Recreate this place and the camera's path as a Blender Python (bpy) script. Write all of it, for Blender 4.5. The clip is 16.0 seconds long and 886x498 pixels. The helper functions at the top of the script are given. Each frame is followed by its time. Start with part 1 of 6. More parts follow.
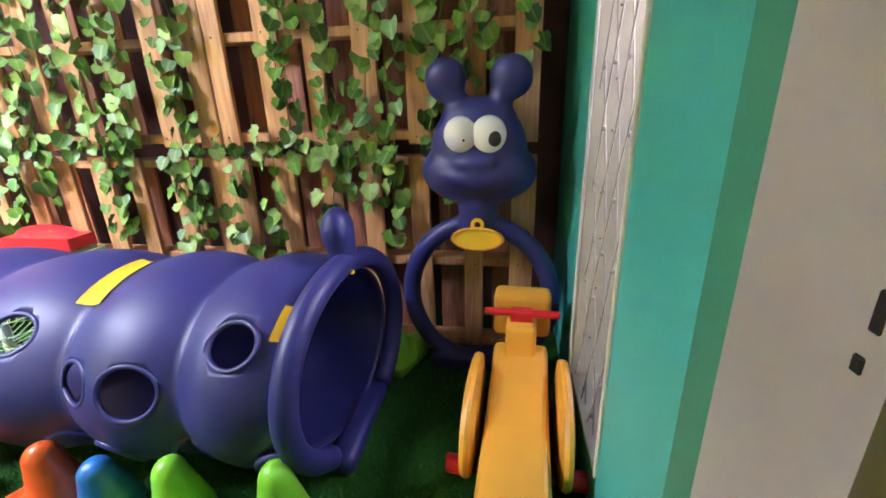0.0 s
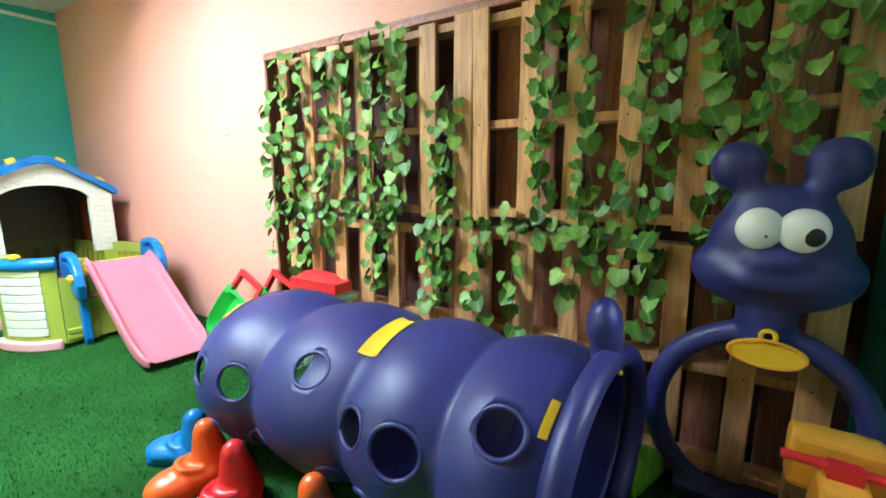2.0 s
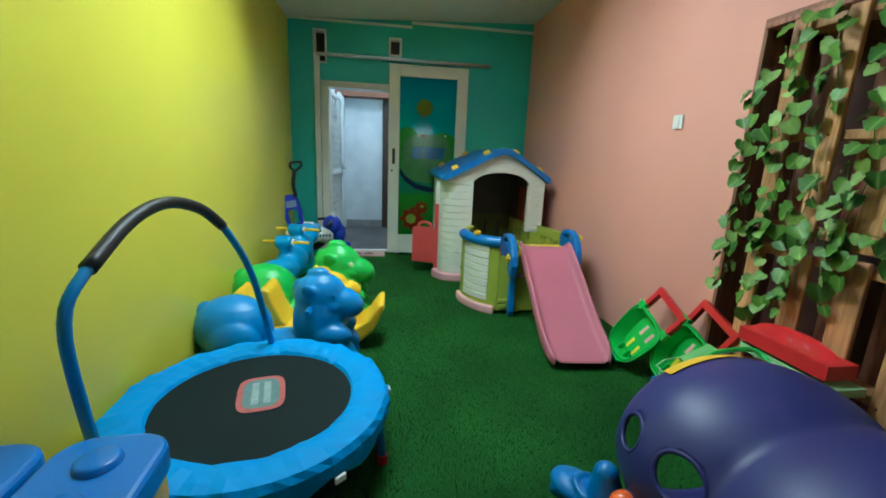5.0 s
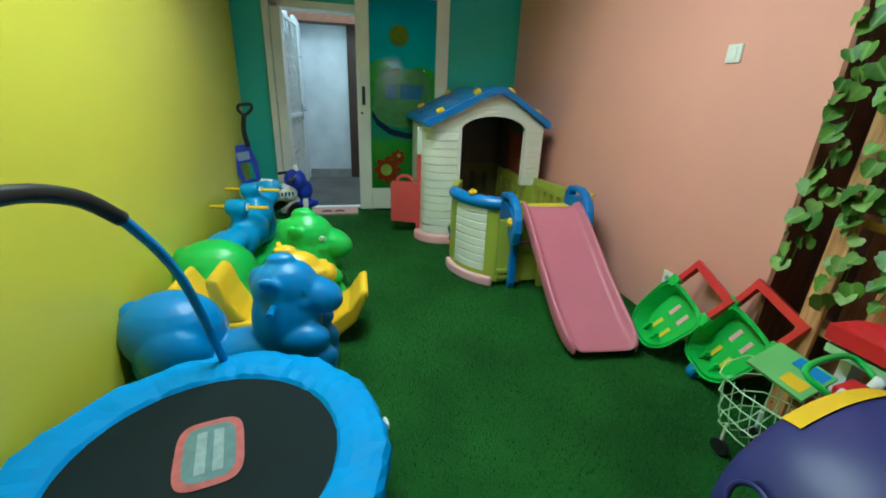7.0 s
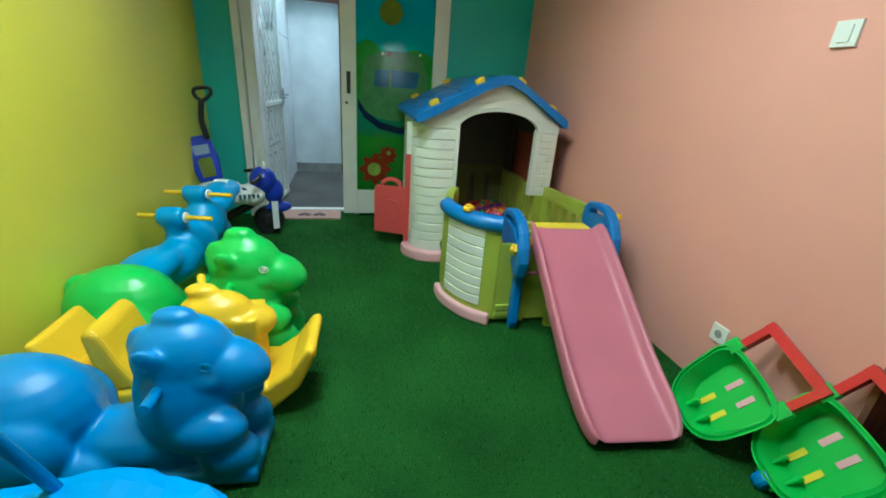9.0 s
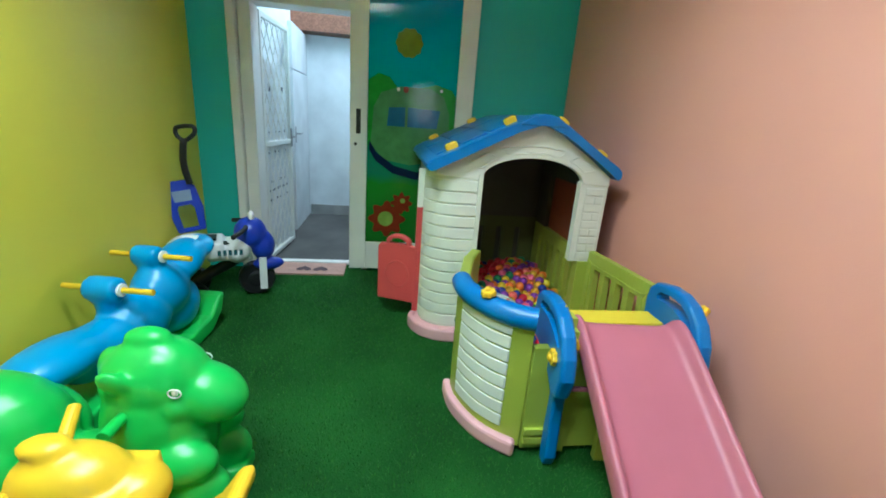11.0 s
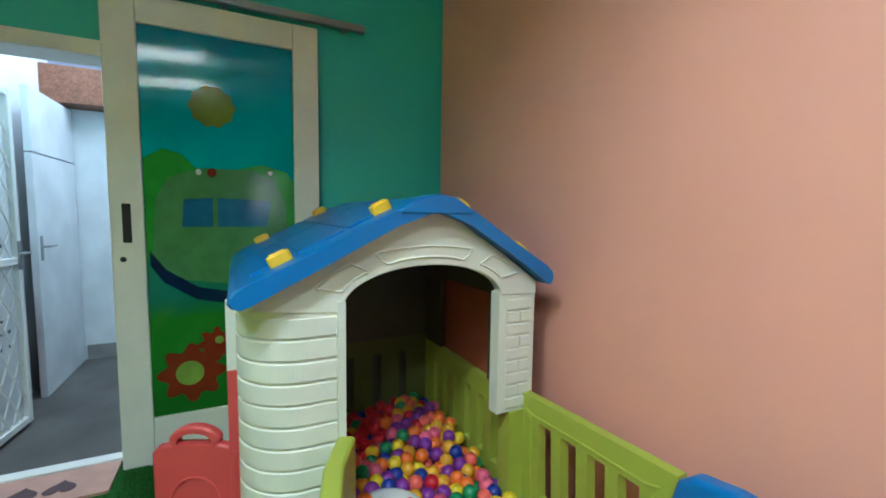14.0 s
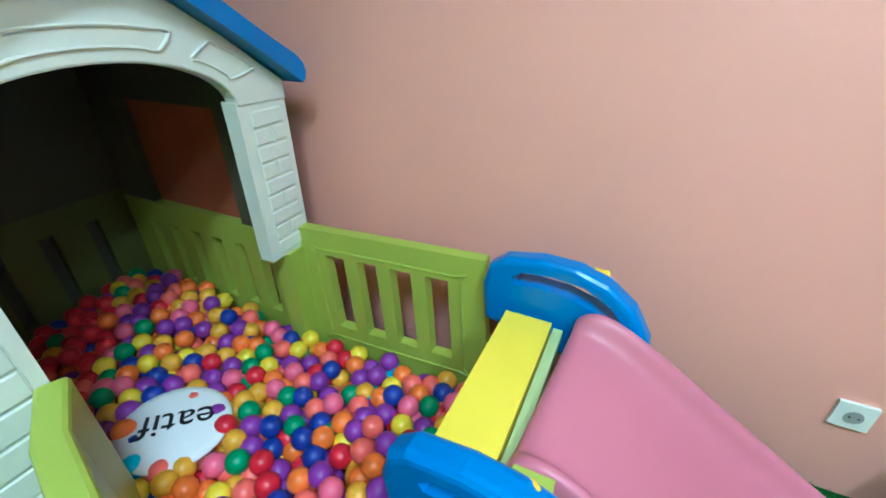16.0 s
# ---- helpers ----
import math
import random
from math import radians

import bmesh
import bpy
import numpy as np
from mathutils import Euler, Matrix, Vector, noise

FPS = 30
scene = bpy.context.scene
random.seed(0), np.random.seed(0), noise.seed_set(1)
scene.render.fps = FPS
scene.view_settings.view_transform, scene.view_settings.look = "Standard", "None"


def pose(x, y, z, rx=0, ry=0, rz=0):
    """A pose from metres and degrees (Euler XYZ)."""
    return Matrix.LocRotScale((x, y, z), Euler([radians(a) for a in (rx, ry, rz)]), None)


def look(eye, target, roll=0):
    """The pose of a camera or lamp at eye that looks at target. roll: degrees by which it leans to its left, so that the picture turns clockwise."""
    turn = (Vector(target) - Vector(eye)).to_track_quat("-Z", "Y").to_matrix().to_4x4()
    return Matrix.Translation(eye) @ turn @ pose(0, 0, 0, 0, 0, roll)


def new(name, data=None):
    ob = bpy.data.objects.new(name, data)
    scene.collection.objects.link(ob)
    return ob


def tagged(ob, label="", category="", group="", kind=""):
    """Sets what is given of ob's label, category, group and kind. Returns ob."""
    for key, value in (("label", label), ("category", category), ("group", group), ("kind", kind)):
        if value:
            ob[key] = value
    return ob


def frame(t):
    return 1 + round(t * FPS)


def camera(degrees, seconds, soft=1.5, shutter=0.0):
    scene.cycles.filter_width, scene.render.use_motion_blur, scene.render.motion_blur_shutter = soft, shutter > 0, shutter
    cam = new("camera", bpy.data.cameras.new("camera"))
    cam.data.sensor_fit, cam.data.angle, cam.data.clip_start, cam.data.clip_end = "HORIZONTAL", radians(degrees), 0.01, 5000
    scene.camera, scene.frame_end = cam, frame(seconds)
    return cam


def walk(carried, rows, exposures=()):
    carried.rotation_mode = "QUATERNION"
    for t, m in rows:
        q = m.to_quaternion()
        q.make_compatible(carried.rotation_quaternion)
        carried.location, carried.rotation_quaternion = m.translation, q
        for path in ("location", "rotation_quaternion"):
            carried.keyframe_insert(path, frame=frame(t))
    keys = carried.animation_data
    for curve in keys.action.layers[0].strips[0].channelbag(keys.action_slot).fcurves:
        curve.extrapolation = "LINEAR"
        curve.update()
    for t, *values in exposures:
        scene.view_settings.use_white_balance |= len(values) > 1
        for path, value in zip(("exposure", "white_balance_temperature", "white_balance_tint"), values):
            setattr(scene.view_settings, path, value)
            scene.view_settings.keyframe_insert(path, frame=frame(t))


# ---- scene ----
cam = camera(93.7, 16.0, soft=1.8)
PATH = [
    (0, (5.862, -1.704, 1.066), (5.559, 0.164, 0.418), -1.7),
    (0.5, (5.785, -1.781, 1.077), (5.443, 0.113, 0.534), -1.3),
    (1, (5.723, -1.807, 1.101), (5.151, 0.074, 0.735), -0.7),
    (1.5, (5.65, -1.782, 1.123), (4.813, 0.007, 0.805), -1.2),
    (2, (5.556, -1.737, 1.124), (4.515, -0.064, 0.781), -0.2),
    (2.5, (5.486, -1.707, 1.145), (4.163, -0.233, 0.862), -1.0),
    (3, (5.448, -1.717, 1.181), (3.81, -0.6, 0.92), 0.4),
    (3.5, (5.326, -1.698, 1.182), (3.465, -0.993, 0.985), 1.2),
    (4, (5.205, -1.723, 1.202), (3.262, -1.284, 1.024), 1.2),
    (4.5, (5.124, -1.737, 1.207), (3.181, -1.41, 0.862), 2.7),
    (7, (4.468, -1.797, 1.234), (2.65, -1.352, 0.529), 2.4),
    (7.5, (4.367, -1.802, 1.212), (2.589, -1.258, 0.476), 3.0),
    (8, (4.218, -1.722, 1.221), (2.425, -1.262, 0.464), 3.9),
    (10.5, (3.435, -1.442, 1.222), (1.604, -1.063, 0.512), 3.9),
    (11, (3.289, -1.378, 1.233), (1.402, -1.091, 0.637), 4.4),
    (11.5, (3.155, -1.348, 1.235), (1.25, -1.086, 0.684), 3.8),
    (12, (2.956, -1.342, 1.251), (1.034, -1.024, 0.798), 2.6),
    (12.5, (2.833, -1.333, 1.247), (0.888, -0.978, 0.946), 1.9),
    (13, (2.676, -1.291, 1.256), (0.711, -0.923, 1.178), 1.4),
    (13.5, (2.488, -1.206, 1.269), (0.592, -0.572, 1.299), 0.3),
    (14, (2.346, -1.148, 1.236), (0.563, -0.258, 1.065), 0.8),
    (14.5, (2.138, -1.088, 1.223), (0.674, 0.192, 0.756), -1.5),
    (15, (2.104, -1.056, 1.158), (0.868, 0.342, 0.441), -2.3),
    (15.5, (2.030, -1.072, 1.136), (1.052, 0.437, 0.252), -0.4),
    (16, (2.025, -1.046, 1.146), (1.284, 0.524, 0.154), -0.3),
]
walk(cam, [(t, look(eye, target, roll)) for t, eye, target, roll in PATH], exposures=[(0.0, 1.30, 6200, 45), (1.0, 1.15, 6250, 38), (2.0, 1.02, 5900, 20), (2.5, 0.78, 5700, 13), (3.0, 0.46, 5650, 8), (3.5, -0.28, 5500, 14), (4.5, -0.58, 5750, 11), (8.0, -0.55, 6150, 5), (10.5, -0.15, 5800, 8), (12.5, -0.27, 6300, 15), (14.0, -0.22, 5900, 14), (15.0, 0.02, 5600, 10), (16.0, 0.04, 5000, 4)])

# ---- world and lamps ----
world = bpy.data.worlds.new("world")
scene.world = world
world.use_nodes = True
_bg = world.node_tree.nodes["Background"]
_sky = world.node_tree.nodes.new("ShaderNodeTexSky")
_sky.sky_type = "NISHITA"
_sky.sun_disc = False
_sky.sun_elevation, _sky.sun_rotation = radians(50), radians(200)
world.node_tree.links.new(_sky.outputs[0], _bg.inputs[0])
_bg.inputs[1].default_value = 0.12


def area_lamp(name, x, y, z, sx, sy, watts, colour):
    data = bpy.data.lights.new(name, "AREA")
    data.shape, data.size, data.size_y, data.energy, data.color = "RECTANGLE", sx, sy, watts, colour
    ob = new(name, data)
    ob.matrix_world = pose(x, y, z)
    return ob


# tubes inside the two ceiling recesses, nearer to the yellow wall
CEIL_TILT = math.degrees(math.atan(0.055))
LAMP_A = (2.30, -1.40)
LAMP_B = (3.25, -1.40)


def ceiling_z(y):
    return 2.715 + 0.055 * y


for (_x, _y), _w in ((LAMP_A, 50), (LAMP_B, 58)):
    _lamp = area_lamp("tube_glow", _x, _y - 0.37, ceiling_z(_y - 0.37) + 0.125, 0.22, 0.72, _w, (0.80, 0.99, 0.98))
    _lamp.matrix_world = pose(_x, _y - 0.37, ceiling_z(_y - 0.37) + 0.125, CEIL_TILT)
# daylight falling into the roofless passage
area_lamp("passage_daylight", -1.1, -1.86, 2.98, 1.6, 0.9, 58, (0.70, 0.90, 1.0))

# ---- materials ----
def nodes_of(name):
    m = bpy.data.materials.new(name)
    m.use_nodes = True
    t = m.node_tree
    return m, t, t.nodes["Principled BSDF"]


def surface(name, rgb, rough=0.5, vary=0.08, scale=6.0, grain=60.0, bump=0.1, dist=0.002, metal=0.0, spread=0.0, coat=0.0, hue2=None, wear=0.0):
    """Paint, plastic or plaster: one colour with large stains, fine grain and relief."""
    m, t, b = nodes_of(name)
    tc = t.nodes.new("ShaderNodeTexCoord")
    n1 = t.nodes.new("ShaderNodeTexNoise")
    n1.inputs["Scale"].default_value, n1.inputs["Detail"].default_value = scale, 6
    n2 = t.nodes.new("ShaderNodeTexNoise")
    n2.inputs["Scale"].default_value, n2.inputs["Detail"].default_value = grain, 4
    for n in (n1, n2):
        t.links.new(tc.outputs["Object"], n.inputs["Vector"])
    ramp = t.nodes.new("ShaderNodeValToRGB")
    other = hue2 or rgb
    ramp.color_ramp.elements[0].position, ramp.color_ramp.elements[1].position = 0.3, 0.7
    ramp.color_ramp.elements[0].color = (*[c * (1 - vary) for c in other], 1)
    ramp.color_ramp.elements[1].color = (*[min(1, c * (1 + vary)) for c in rgb], 1)
    t.links.new(n1.outputs["Fac"], ramp.inputs["Fac"])
    out = ramp.outputs["Color"]
    if spread:
        info = t.nodes.new("ShaderNodeObjectInfo")
        hsv = t.nodes.new("ShaderNodeHueSaturation")
        mp = t.nodes.new("ShaderNodeMapRange")
        mp.inputs["To Min"].default_value, mp.inputs["To Max"].default_value = 1 - spread, 1 + spread
        t.links.new(info.outputs["Random"], mp.inputs["Value"])
        t.links.new(mp.outputs["Result"], hsv.inputs["Value"])
        t.links.new(out, hsv.inputs["Color"])
        out = hsv.outputs["Color"]
    t.links.new(out, b.inputs["Base Color"])
    mr = t.nodes.new("ShaderNodeMapRange")
    mr.inputs["To Min"].default_value, mr.inputs["To Max"].default_value = max(0.02, rough - 0.1), min(1, rough + 0.12)
    t.links.new(n1.outputs["Fac"], mr.inputs["Value"])
    t.links.new(mr.outputs["Result"], b.inputs["Roughness"])
    bp = t.nodes.new("ShaderNodeBump")
    bp.inputs["Strength"].default_value, bp.inputs["Distance"].default_value = bump, dist
    t.links.new(n2.outputs["Fac"], bp.inputs["Height"])
    t.links.new(bp.outputs["Normal"], b.inputs["Normal"])
    b.inputs["Metallic"].default_value = metal
    b.inputs["Coat Weight"].default_value = coat
    return m


def plastic(name, rgb, rough=0.34, vary=0.05):
    return surface(name, rgb, rough, vary, 4.0, 90.0, 0.12, 0.0012)


def wood(name, light, dark, stretch=(14, 14, 1.2), spread=0.25):
    m, t, b = nodes_of(name)
    tc = t.nodes.new("ShaderNodeTexCoord")
    mp = t.nodes.new("ShaderNodeMapping")
    mp.inputs["Scale"].default_value = stretch
    info = t.nodes.new("ShaderNodeObjectInfo")
    add = t.nodes.new("ShaderNodeVectorMath")
    add.operation = "MULTIPLY_ADD"
    add.inputs[1].default_value = (1, 1, 1)
    sc = t.nodes.new("ShaderNodeVectorMath")
    sc.operation = "SCALE"
    sc.inputs[0].default_value = (37, 11, 53)
    t.links.new(info.outputs["Random"], sc.inputs["Scale"])
    t.links.new(tc.outputs["Object"], add.inputs[0])
    t.links.new(sc.outputs[0], add.inputs[2])
    t.links.new(add.outputs[0], mp.inputs["Vector"])
    n = t.nodes.new("ShaderNodeTexNoise")
    n.inputs["Scale"].default_value, n.inputs["Detail"].default_value, n.inputs["Distortion"].default_value = 3.0, 8, 1.2
    t.links.new(mp.outputs[0], n.inputs["Vector"])
    r = t.nodes.new("ShaderNodeValToRGB")
    r.color_ramp.elements[0].position, r.color_ramp.elements[1].position = 0.32, 0.66
    r.color_ramp.elements[0].color, r.color_ramp.elements[1].color = (*dark, 1), (*light, 1)
    t.links.new(n.outputs["Fac"], r.inputs["Fac"])
    hsv = t.nodes.new("ShaderNodeHueSaturation")
    mr = t.nodes.new("ShaderNodeMapRange")
    mr.inputs["To Min"].default_value, mr.inputs["To Max"].default_value = 1 - spread, 1 + spread
    t.links.new(info.outputs["Random"], mr.inputs["Value"])
    t.links.new(mr.outputs["Result"], hsv.inputs["Value"])
    t.links.new(r.outputs["Color"], hsv.inputs["Color"])
    t.links.new(hsv.outputs["Color"], b.inputs["Base Color"])
    b.inputs["Roughness"].default_value = 0.5
    bp = t.nodes.new("ShaderNodeBump")
    bp.inputs["Strength"].default_value, bp.inputs["Distance"].default_value = 0.35, 0.003
    t.links.new(n.outputs["Fac"], bp.inputs["Height"])
    t.links.new(bp.outputs["Normal"], b.inputs["Normal"])
    return m


def glowing(name, rgb, strength):
    m, t, b = nodes_of(name)
    b.inputs["Base Color"].default_value = (*rgb, 1)
    b.inputs["Emission Color"].default_value = (*rgb, 1)
    b.inputs["Emission Strength"].default_value = strength
    return m


PINK = surface("pink_paint", (0.78, 0.352, 0.282), 0.6, 0.03, 1.3, 140, 0.25, 0.0015)
TEAL = surface("teal_paint", (0.03, 0.46, 0.41), 0.5, 0.05, 1.5, 140, 0.25, 0.0015)
YELLOW = surface("yellow_paint", (0.73, 0.66, 0.065), 0.38, 0.05, 1.2, 140, 0.25, 0.0015)
CEIL = surface("ceiling_paint", (0.78, 0.77, 0.72), 0.8, 0.06, 1.2, 60, 0.2, 0.002)
WHITE = surface("white_gloss_paint", (0.78, 0.78, 0.74), 0.4, 0.05, 5, 70, 0.15, 0.001)
GREYWHITE = surface("old_white_paint", (0.70, 0.72, 0.74), 0.6, 0.12, 3, 50, 0.3, 0.002)
CONCRETE = surface("grey_concrete", (0.30, 0.29, 0.28), 0.8, 0.25, 4, 60, 0.4, 0.003)
BLACK = surface("black_plastic", (0.012, 0.012, 0.014), 0.45, 0.2, 6, 80, 0.15, 0.001)
RUST = surface("rust_red_paint", (0.36, 0.08, 0.04), 0.7, 0.2, 5, 60, 0.3, 0.002)
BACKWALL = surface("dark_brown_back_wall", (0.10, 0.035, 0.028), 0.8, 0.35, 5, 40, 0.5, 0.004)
STEEL = surface("grey_steel", (0.35, 0.35, 0.36), 0.35, 0.1, 8, 80, 0.1, 0.0006, metal=0.9)
PLANK = wood("orange_brown_pallet_wood", (0.68, 0.36, 0.16), (0.44, 0.19, 0.08))
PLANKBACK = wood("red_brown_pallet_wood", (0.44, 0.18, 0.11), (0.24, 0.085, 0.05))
BEAM = wood("brown_beam_wood", (0.28, 0.11, 0.06), (0.14, 0.05, 0.025), (1.2, 14, 14))
PURPLE = plastic("purple_blue_plastic", (0.027, 0.029, 0.155), 0.44)
BLUE = plastic("blue_plastic", (0.004, 0.155, 0.46), 0.33)
BLOCKBLUE = plastic("strong_blue_plastic", (0.003, 0.15, 0.52), 0.3)
SKYBLUE = plastic("sky_blue_plastic", (0.004, 0.30, 0.64), 0.32)
TOYBLUE = plastic("mid_blue_plastic", (0.004, 0.215, 0.55), 0.36)
GREEN = plastic("bright_green_plastic", (0.025, 0.47, 0.075), 0.3)
LIME = plastic("lime_green_plastic", (0.18, 0.62, 0.03), 0.35)
OLIVE = plastic("olive_green_plastic", (0.36, 0.43, 0.055), 0.42)
ORANGE = plastic("orange_plastic", (0.80, 0.115, 0.02), 0.3)
RED = plastic("red_plastic", (0.62, 0.02, 0.025), 0.33)
CORAL = plastic("faded_red_plastic", (0.62, 0.075, 0.075), 0.42)
AMBER = plastic("amber_yellow_plastic", (0.78, 0.36, 0.03), 0.4)
SUN = plastic("yellow_plastic", (0.82, 0.50, 0.02), 0.35)
LEMON = plastic("lemon_plastic", (0.80, 0.62, 0.04), 0.4)
ROSE = plastic("pink_plastic", (0.50, 0.145, 0.205), 0.42)
PALEPINK = plastic("pale_pink_plastic", (0.78, 0.40, 0.44), 0.45)
CREAM = plastic("cream_white_plastic", (0.72, 0.73, 0.66), 0.42)
EYEWHITE = plastic("white_plastic", (0.82, 0.83, 0.84), 0.3)
DEEPBLUE = plastic("deep_blue_plastic", (0.014, 0.045, 0.46), 0.3)
AQUA = plastic("aqua_tarpaulin", (0.001, 0.26, 0.66), 0.62)
MESHBLACK = surface("black_mesh_fabric", (0.008, 0.016, 0.018), 0.75, 0.2, 6, 400, 0.5, 0.001)

MESHBLACK.node_tree.nodes["Principled BSDF"].inputs["Specular IOR Level"].default_value = 0.15
AQUA.node_tree.nodes["Principled BSDF"].inputs["Specular IOR Level"].default_value = 0.25


def turf_material():
    m, t, b = nodes_of("green_artificial_turf")
    tc = t.nodes.new("ShaderNodeTexCoord")
    n1 = t.nodes.new("ShaderNodeTexNoise")
    n1.inputs["Scale"].default_value, n1.inputs["Detail"].default_value = 2.2, 5
    n2 = t.nodes.new("ShaderNodeTexNoise")
    n2.inputs["Scale"].default_value, n2.inputs["Detail"].default_value = 160, 5
    for n in (n1, n2):
        t.links.new(tc.outputs["Object"], n.inputs["Vector"])
    mix = t.nodes.new("ShaderNodeMath")
    mix.operation = "MULTIPLY_ADD"
    mix.inputs[1].default_value = 0.6
    t.links.new(n2.outputs["Fac"], mix.inputs[0])
    t.links.new(n1.outputs["Fac"], mix.inputs[2])
    r = t.nodes.new("ShaderNodeValToRGB")
    r.color_ramp.elements[0].position, r.color_ramp.elements[1].position = 0.5, 1.05
    r.color_ramp.elements[0].color, r.color_ramp.elements[1].color = (0.004, 0.040, 0.006, 1), (0.015, 0.105, 0.016, 1)
    t.links.new(mix.outputs[0], r.inputs["Fac"])
    t.links.new(r.outputs["Color"], b.inputs["Base Color"])
    b.inputs["Roughness"].default_value = 0.85
    b.inputs["Specular IOR Level"].default_value = 0.12
    bp = t.nodes.new("ShaderNodeBump")
    bp.inputs["Strength"].default_value, bp.inputs["Distance"].default_value = 0.8, 0.006
    t.links.new(n2.outputs["Fac"], bp.inputs["Height"])
    t.links.new(bp.outputs["Normal"], b.inputs["Normal"])
    return m


TURF = turf_material()


def blade_material(name, a, c, rough=0.5):
    m, t, b = nodes_of(name)
    g = t.nodes.new("ShaderNodeNewGeometry")
    r = t.nodes.new("ShaderNodeValToRGB")
    r.color_ramp.elements[0].color, r.color_ramp.elements[1].color = (*a, 1), (*c, 1)
    t.links.new(g.outputs["Random Per Island"], r.inputs["Fac"])
    t.links.new(r.outputs["Color"], b.inputs["Base Color"])
    b.inputs["Roughness"].default_value = rough
    b.inputs["Specular IOR Level"].default_value = 0.15
    return m


BLADE = blade_material("grass_blade", (0.006, 0.060, 0.009), (0.075, 0.25, 0.05))


def leaf_material():
    m, t, b = nodes_of("ivy_leaf")
    info = t.nodes.new("ShaderNodeObjectInfo")
    r = t.nodes.new("ShaderNodeValToRGB")
    r.color_ramp.elements[0].color, r.color_ramp.elements[1].color = (0.03, 0.115, 0.012, 1), (0.20, 0.34, 0.04, 1)
    e = r.color_ramp.elements.new(0.6)
    e.color = (0.095, 0.235, 0.022, 1)
    t.links.new(info.outputs["Random"], r.inputs["Fac"])
    tc = t.nodes.new("ShaderNodeTexCoord")
    n = t.nodes.new("ShaderNodeTexNoise")
    n.inputs["Scale"].default_value = 45
    t.links.new(tc.outputs["Object"], n.inputs["Vector"])
    mx = t.nodes.new("ShaderNodeMix")
    mx.data_type, mx.blend_type = "RGBA", "OVERLAY"
    mx.inputs["Factor"].default_value = 0.5
    t.links.new(r.outputs["Color"], mx.inputs["A"])
    t.links.new(n.outputs["Fac"], mx.inputs["B"])
    # pale rib down the middle of the leaf
    sp, ab = t.nodes.new("ShaderNodeSeparateXYZ"), t.nodes.new("ShaderNodeMath")
    ab.operation = "ABSOLUTE"
    t.links.new(tc.outputs["Object"], sp.inputs[0])
    t.links.new(sp.outputs["X"], ab.inputs[0])
    rib = t.nodes.new("ShaderNodeMapRange")
    rib.inputs["From Min"].default_value, rib.inputs["From Max"].default_value = 0.001, 0.006
    rib.inputs["To Min"].default_value, rib.inputs["To Max"].default_value = 0.45, 0.0
    t.links.new(ab.outputs[0], rib.inputs["Value"])
    vein = t.nodes.new("ShaderNodeMix")
    vein.data_type = "RGBA"
    vein.inputs["B"].default_value = (0.28, 0.42, 0.12, 1)
    t.links.new(rib.outputs["Result"], vein.inputs["Factor"])
    t.links.new(mx.outputs["Result"], vein.inputs["A"])
    t.links.new(vein.outputs["Result"], b.inputs["Base Color"])
    e = r.color_ramp.elements.new(0.93)
    e.color = (0.23, 0.36, 0.10, 1)
    b.inputs["Roughness"].default_value = 0.5
    b.inputs["Transmission Weight"].default_value = 0.0
    return m


LEAF = leaf_material()


def glass_material(name, rgb, rough=0.02):
    m, t, b = nodes_of(name)
    b.inputs["Base Color"].default_value = (*rgb, 1)
    b.inputs["Roughness"].default_value = rough
    b.inputs["Transmission Weight"].default_value = 1.0
    b.inputs["IOR"].default_value = 1.45
    return m


FROST_BASE = surface("crinkled_cream_film", (0.72, 0.68, 0.55), 0.35, 0.12, 9, 40, 0.7, 0.006)


def translucent(m, amount):
    """Lets light through a thin film."""
    t = m.node_tree
    b, out = t.nodes["Principled BSDF"], t.nodes["Material Output"]
    tr, mx = t.nodes.new("ShaderNodeBsdfTranslucent"), t.nodes.new("ShaderNodeMixShader")
    tr.inputs["Color"].default_value = (0.85, 0.82, 0.72, 1)
    mx.inputs["Fac"].default_value = amount
    t.links.new(b.outputs[0], mx.inputs[1])
    t.links.new(tr.outputs[0], mx.inputs[2])
    t.links.new(mx.outputs[0], out.inputs["Surface"])
    return m


FROST = translucent(FROST_BASE, 0.4)
# Very dark brown: the shade inside the playhouse is put into this colour.
SHADED_INSIDE = surface("shaded_brown_inside", (0.085, 0.08, 0.05), 0.6, 0.15, 4, 60, 0.1, 0.001)
PALEWIRE = plastic("pale_green_wire", (0.45, 0.72, 0.42), 0.4)
LAMPGLOW = glowing("lamp_panel", (0.86, 0.98, 1.0), 12.0)

# ---- mesh helpers ----
def part(name, bm, material, parent=None, label="", smooth=False, at=None):
    """Links a bmesh as one mesh object, under a thing or a part."""
    me = bpy.data.meshes.new(name)
    bm.normal_update()
    bm.to_mesh(me)
    bm.free()
    return part_mesh(name, me, material, parent, label, smooth, at)


def part_mesh(name, me, material, parent=None, label="", smooth=False, at=None):
    if material and not me.materials:
        me.materials.append(material)
    if smooth:
        me.polygons.foreach_set("use_smooth", [True] * len(me.polygons))
        me.update()
    ob = new(name, me)
    if at is not None:
        ob.matrix_basis = at
    if parent is not None:
        ob.parent = parent
    if label:
        ob["label"] = label
    return ob


def thing(name, label, category, at=None, group="", kind=""):
    ob = new(name)
    ob.empty_display_size = 0.05
    if at is not None:
        ob.matrix_basis = at
    return tagged(ob, label, category, group, kind)


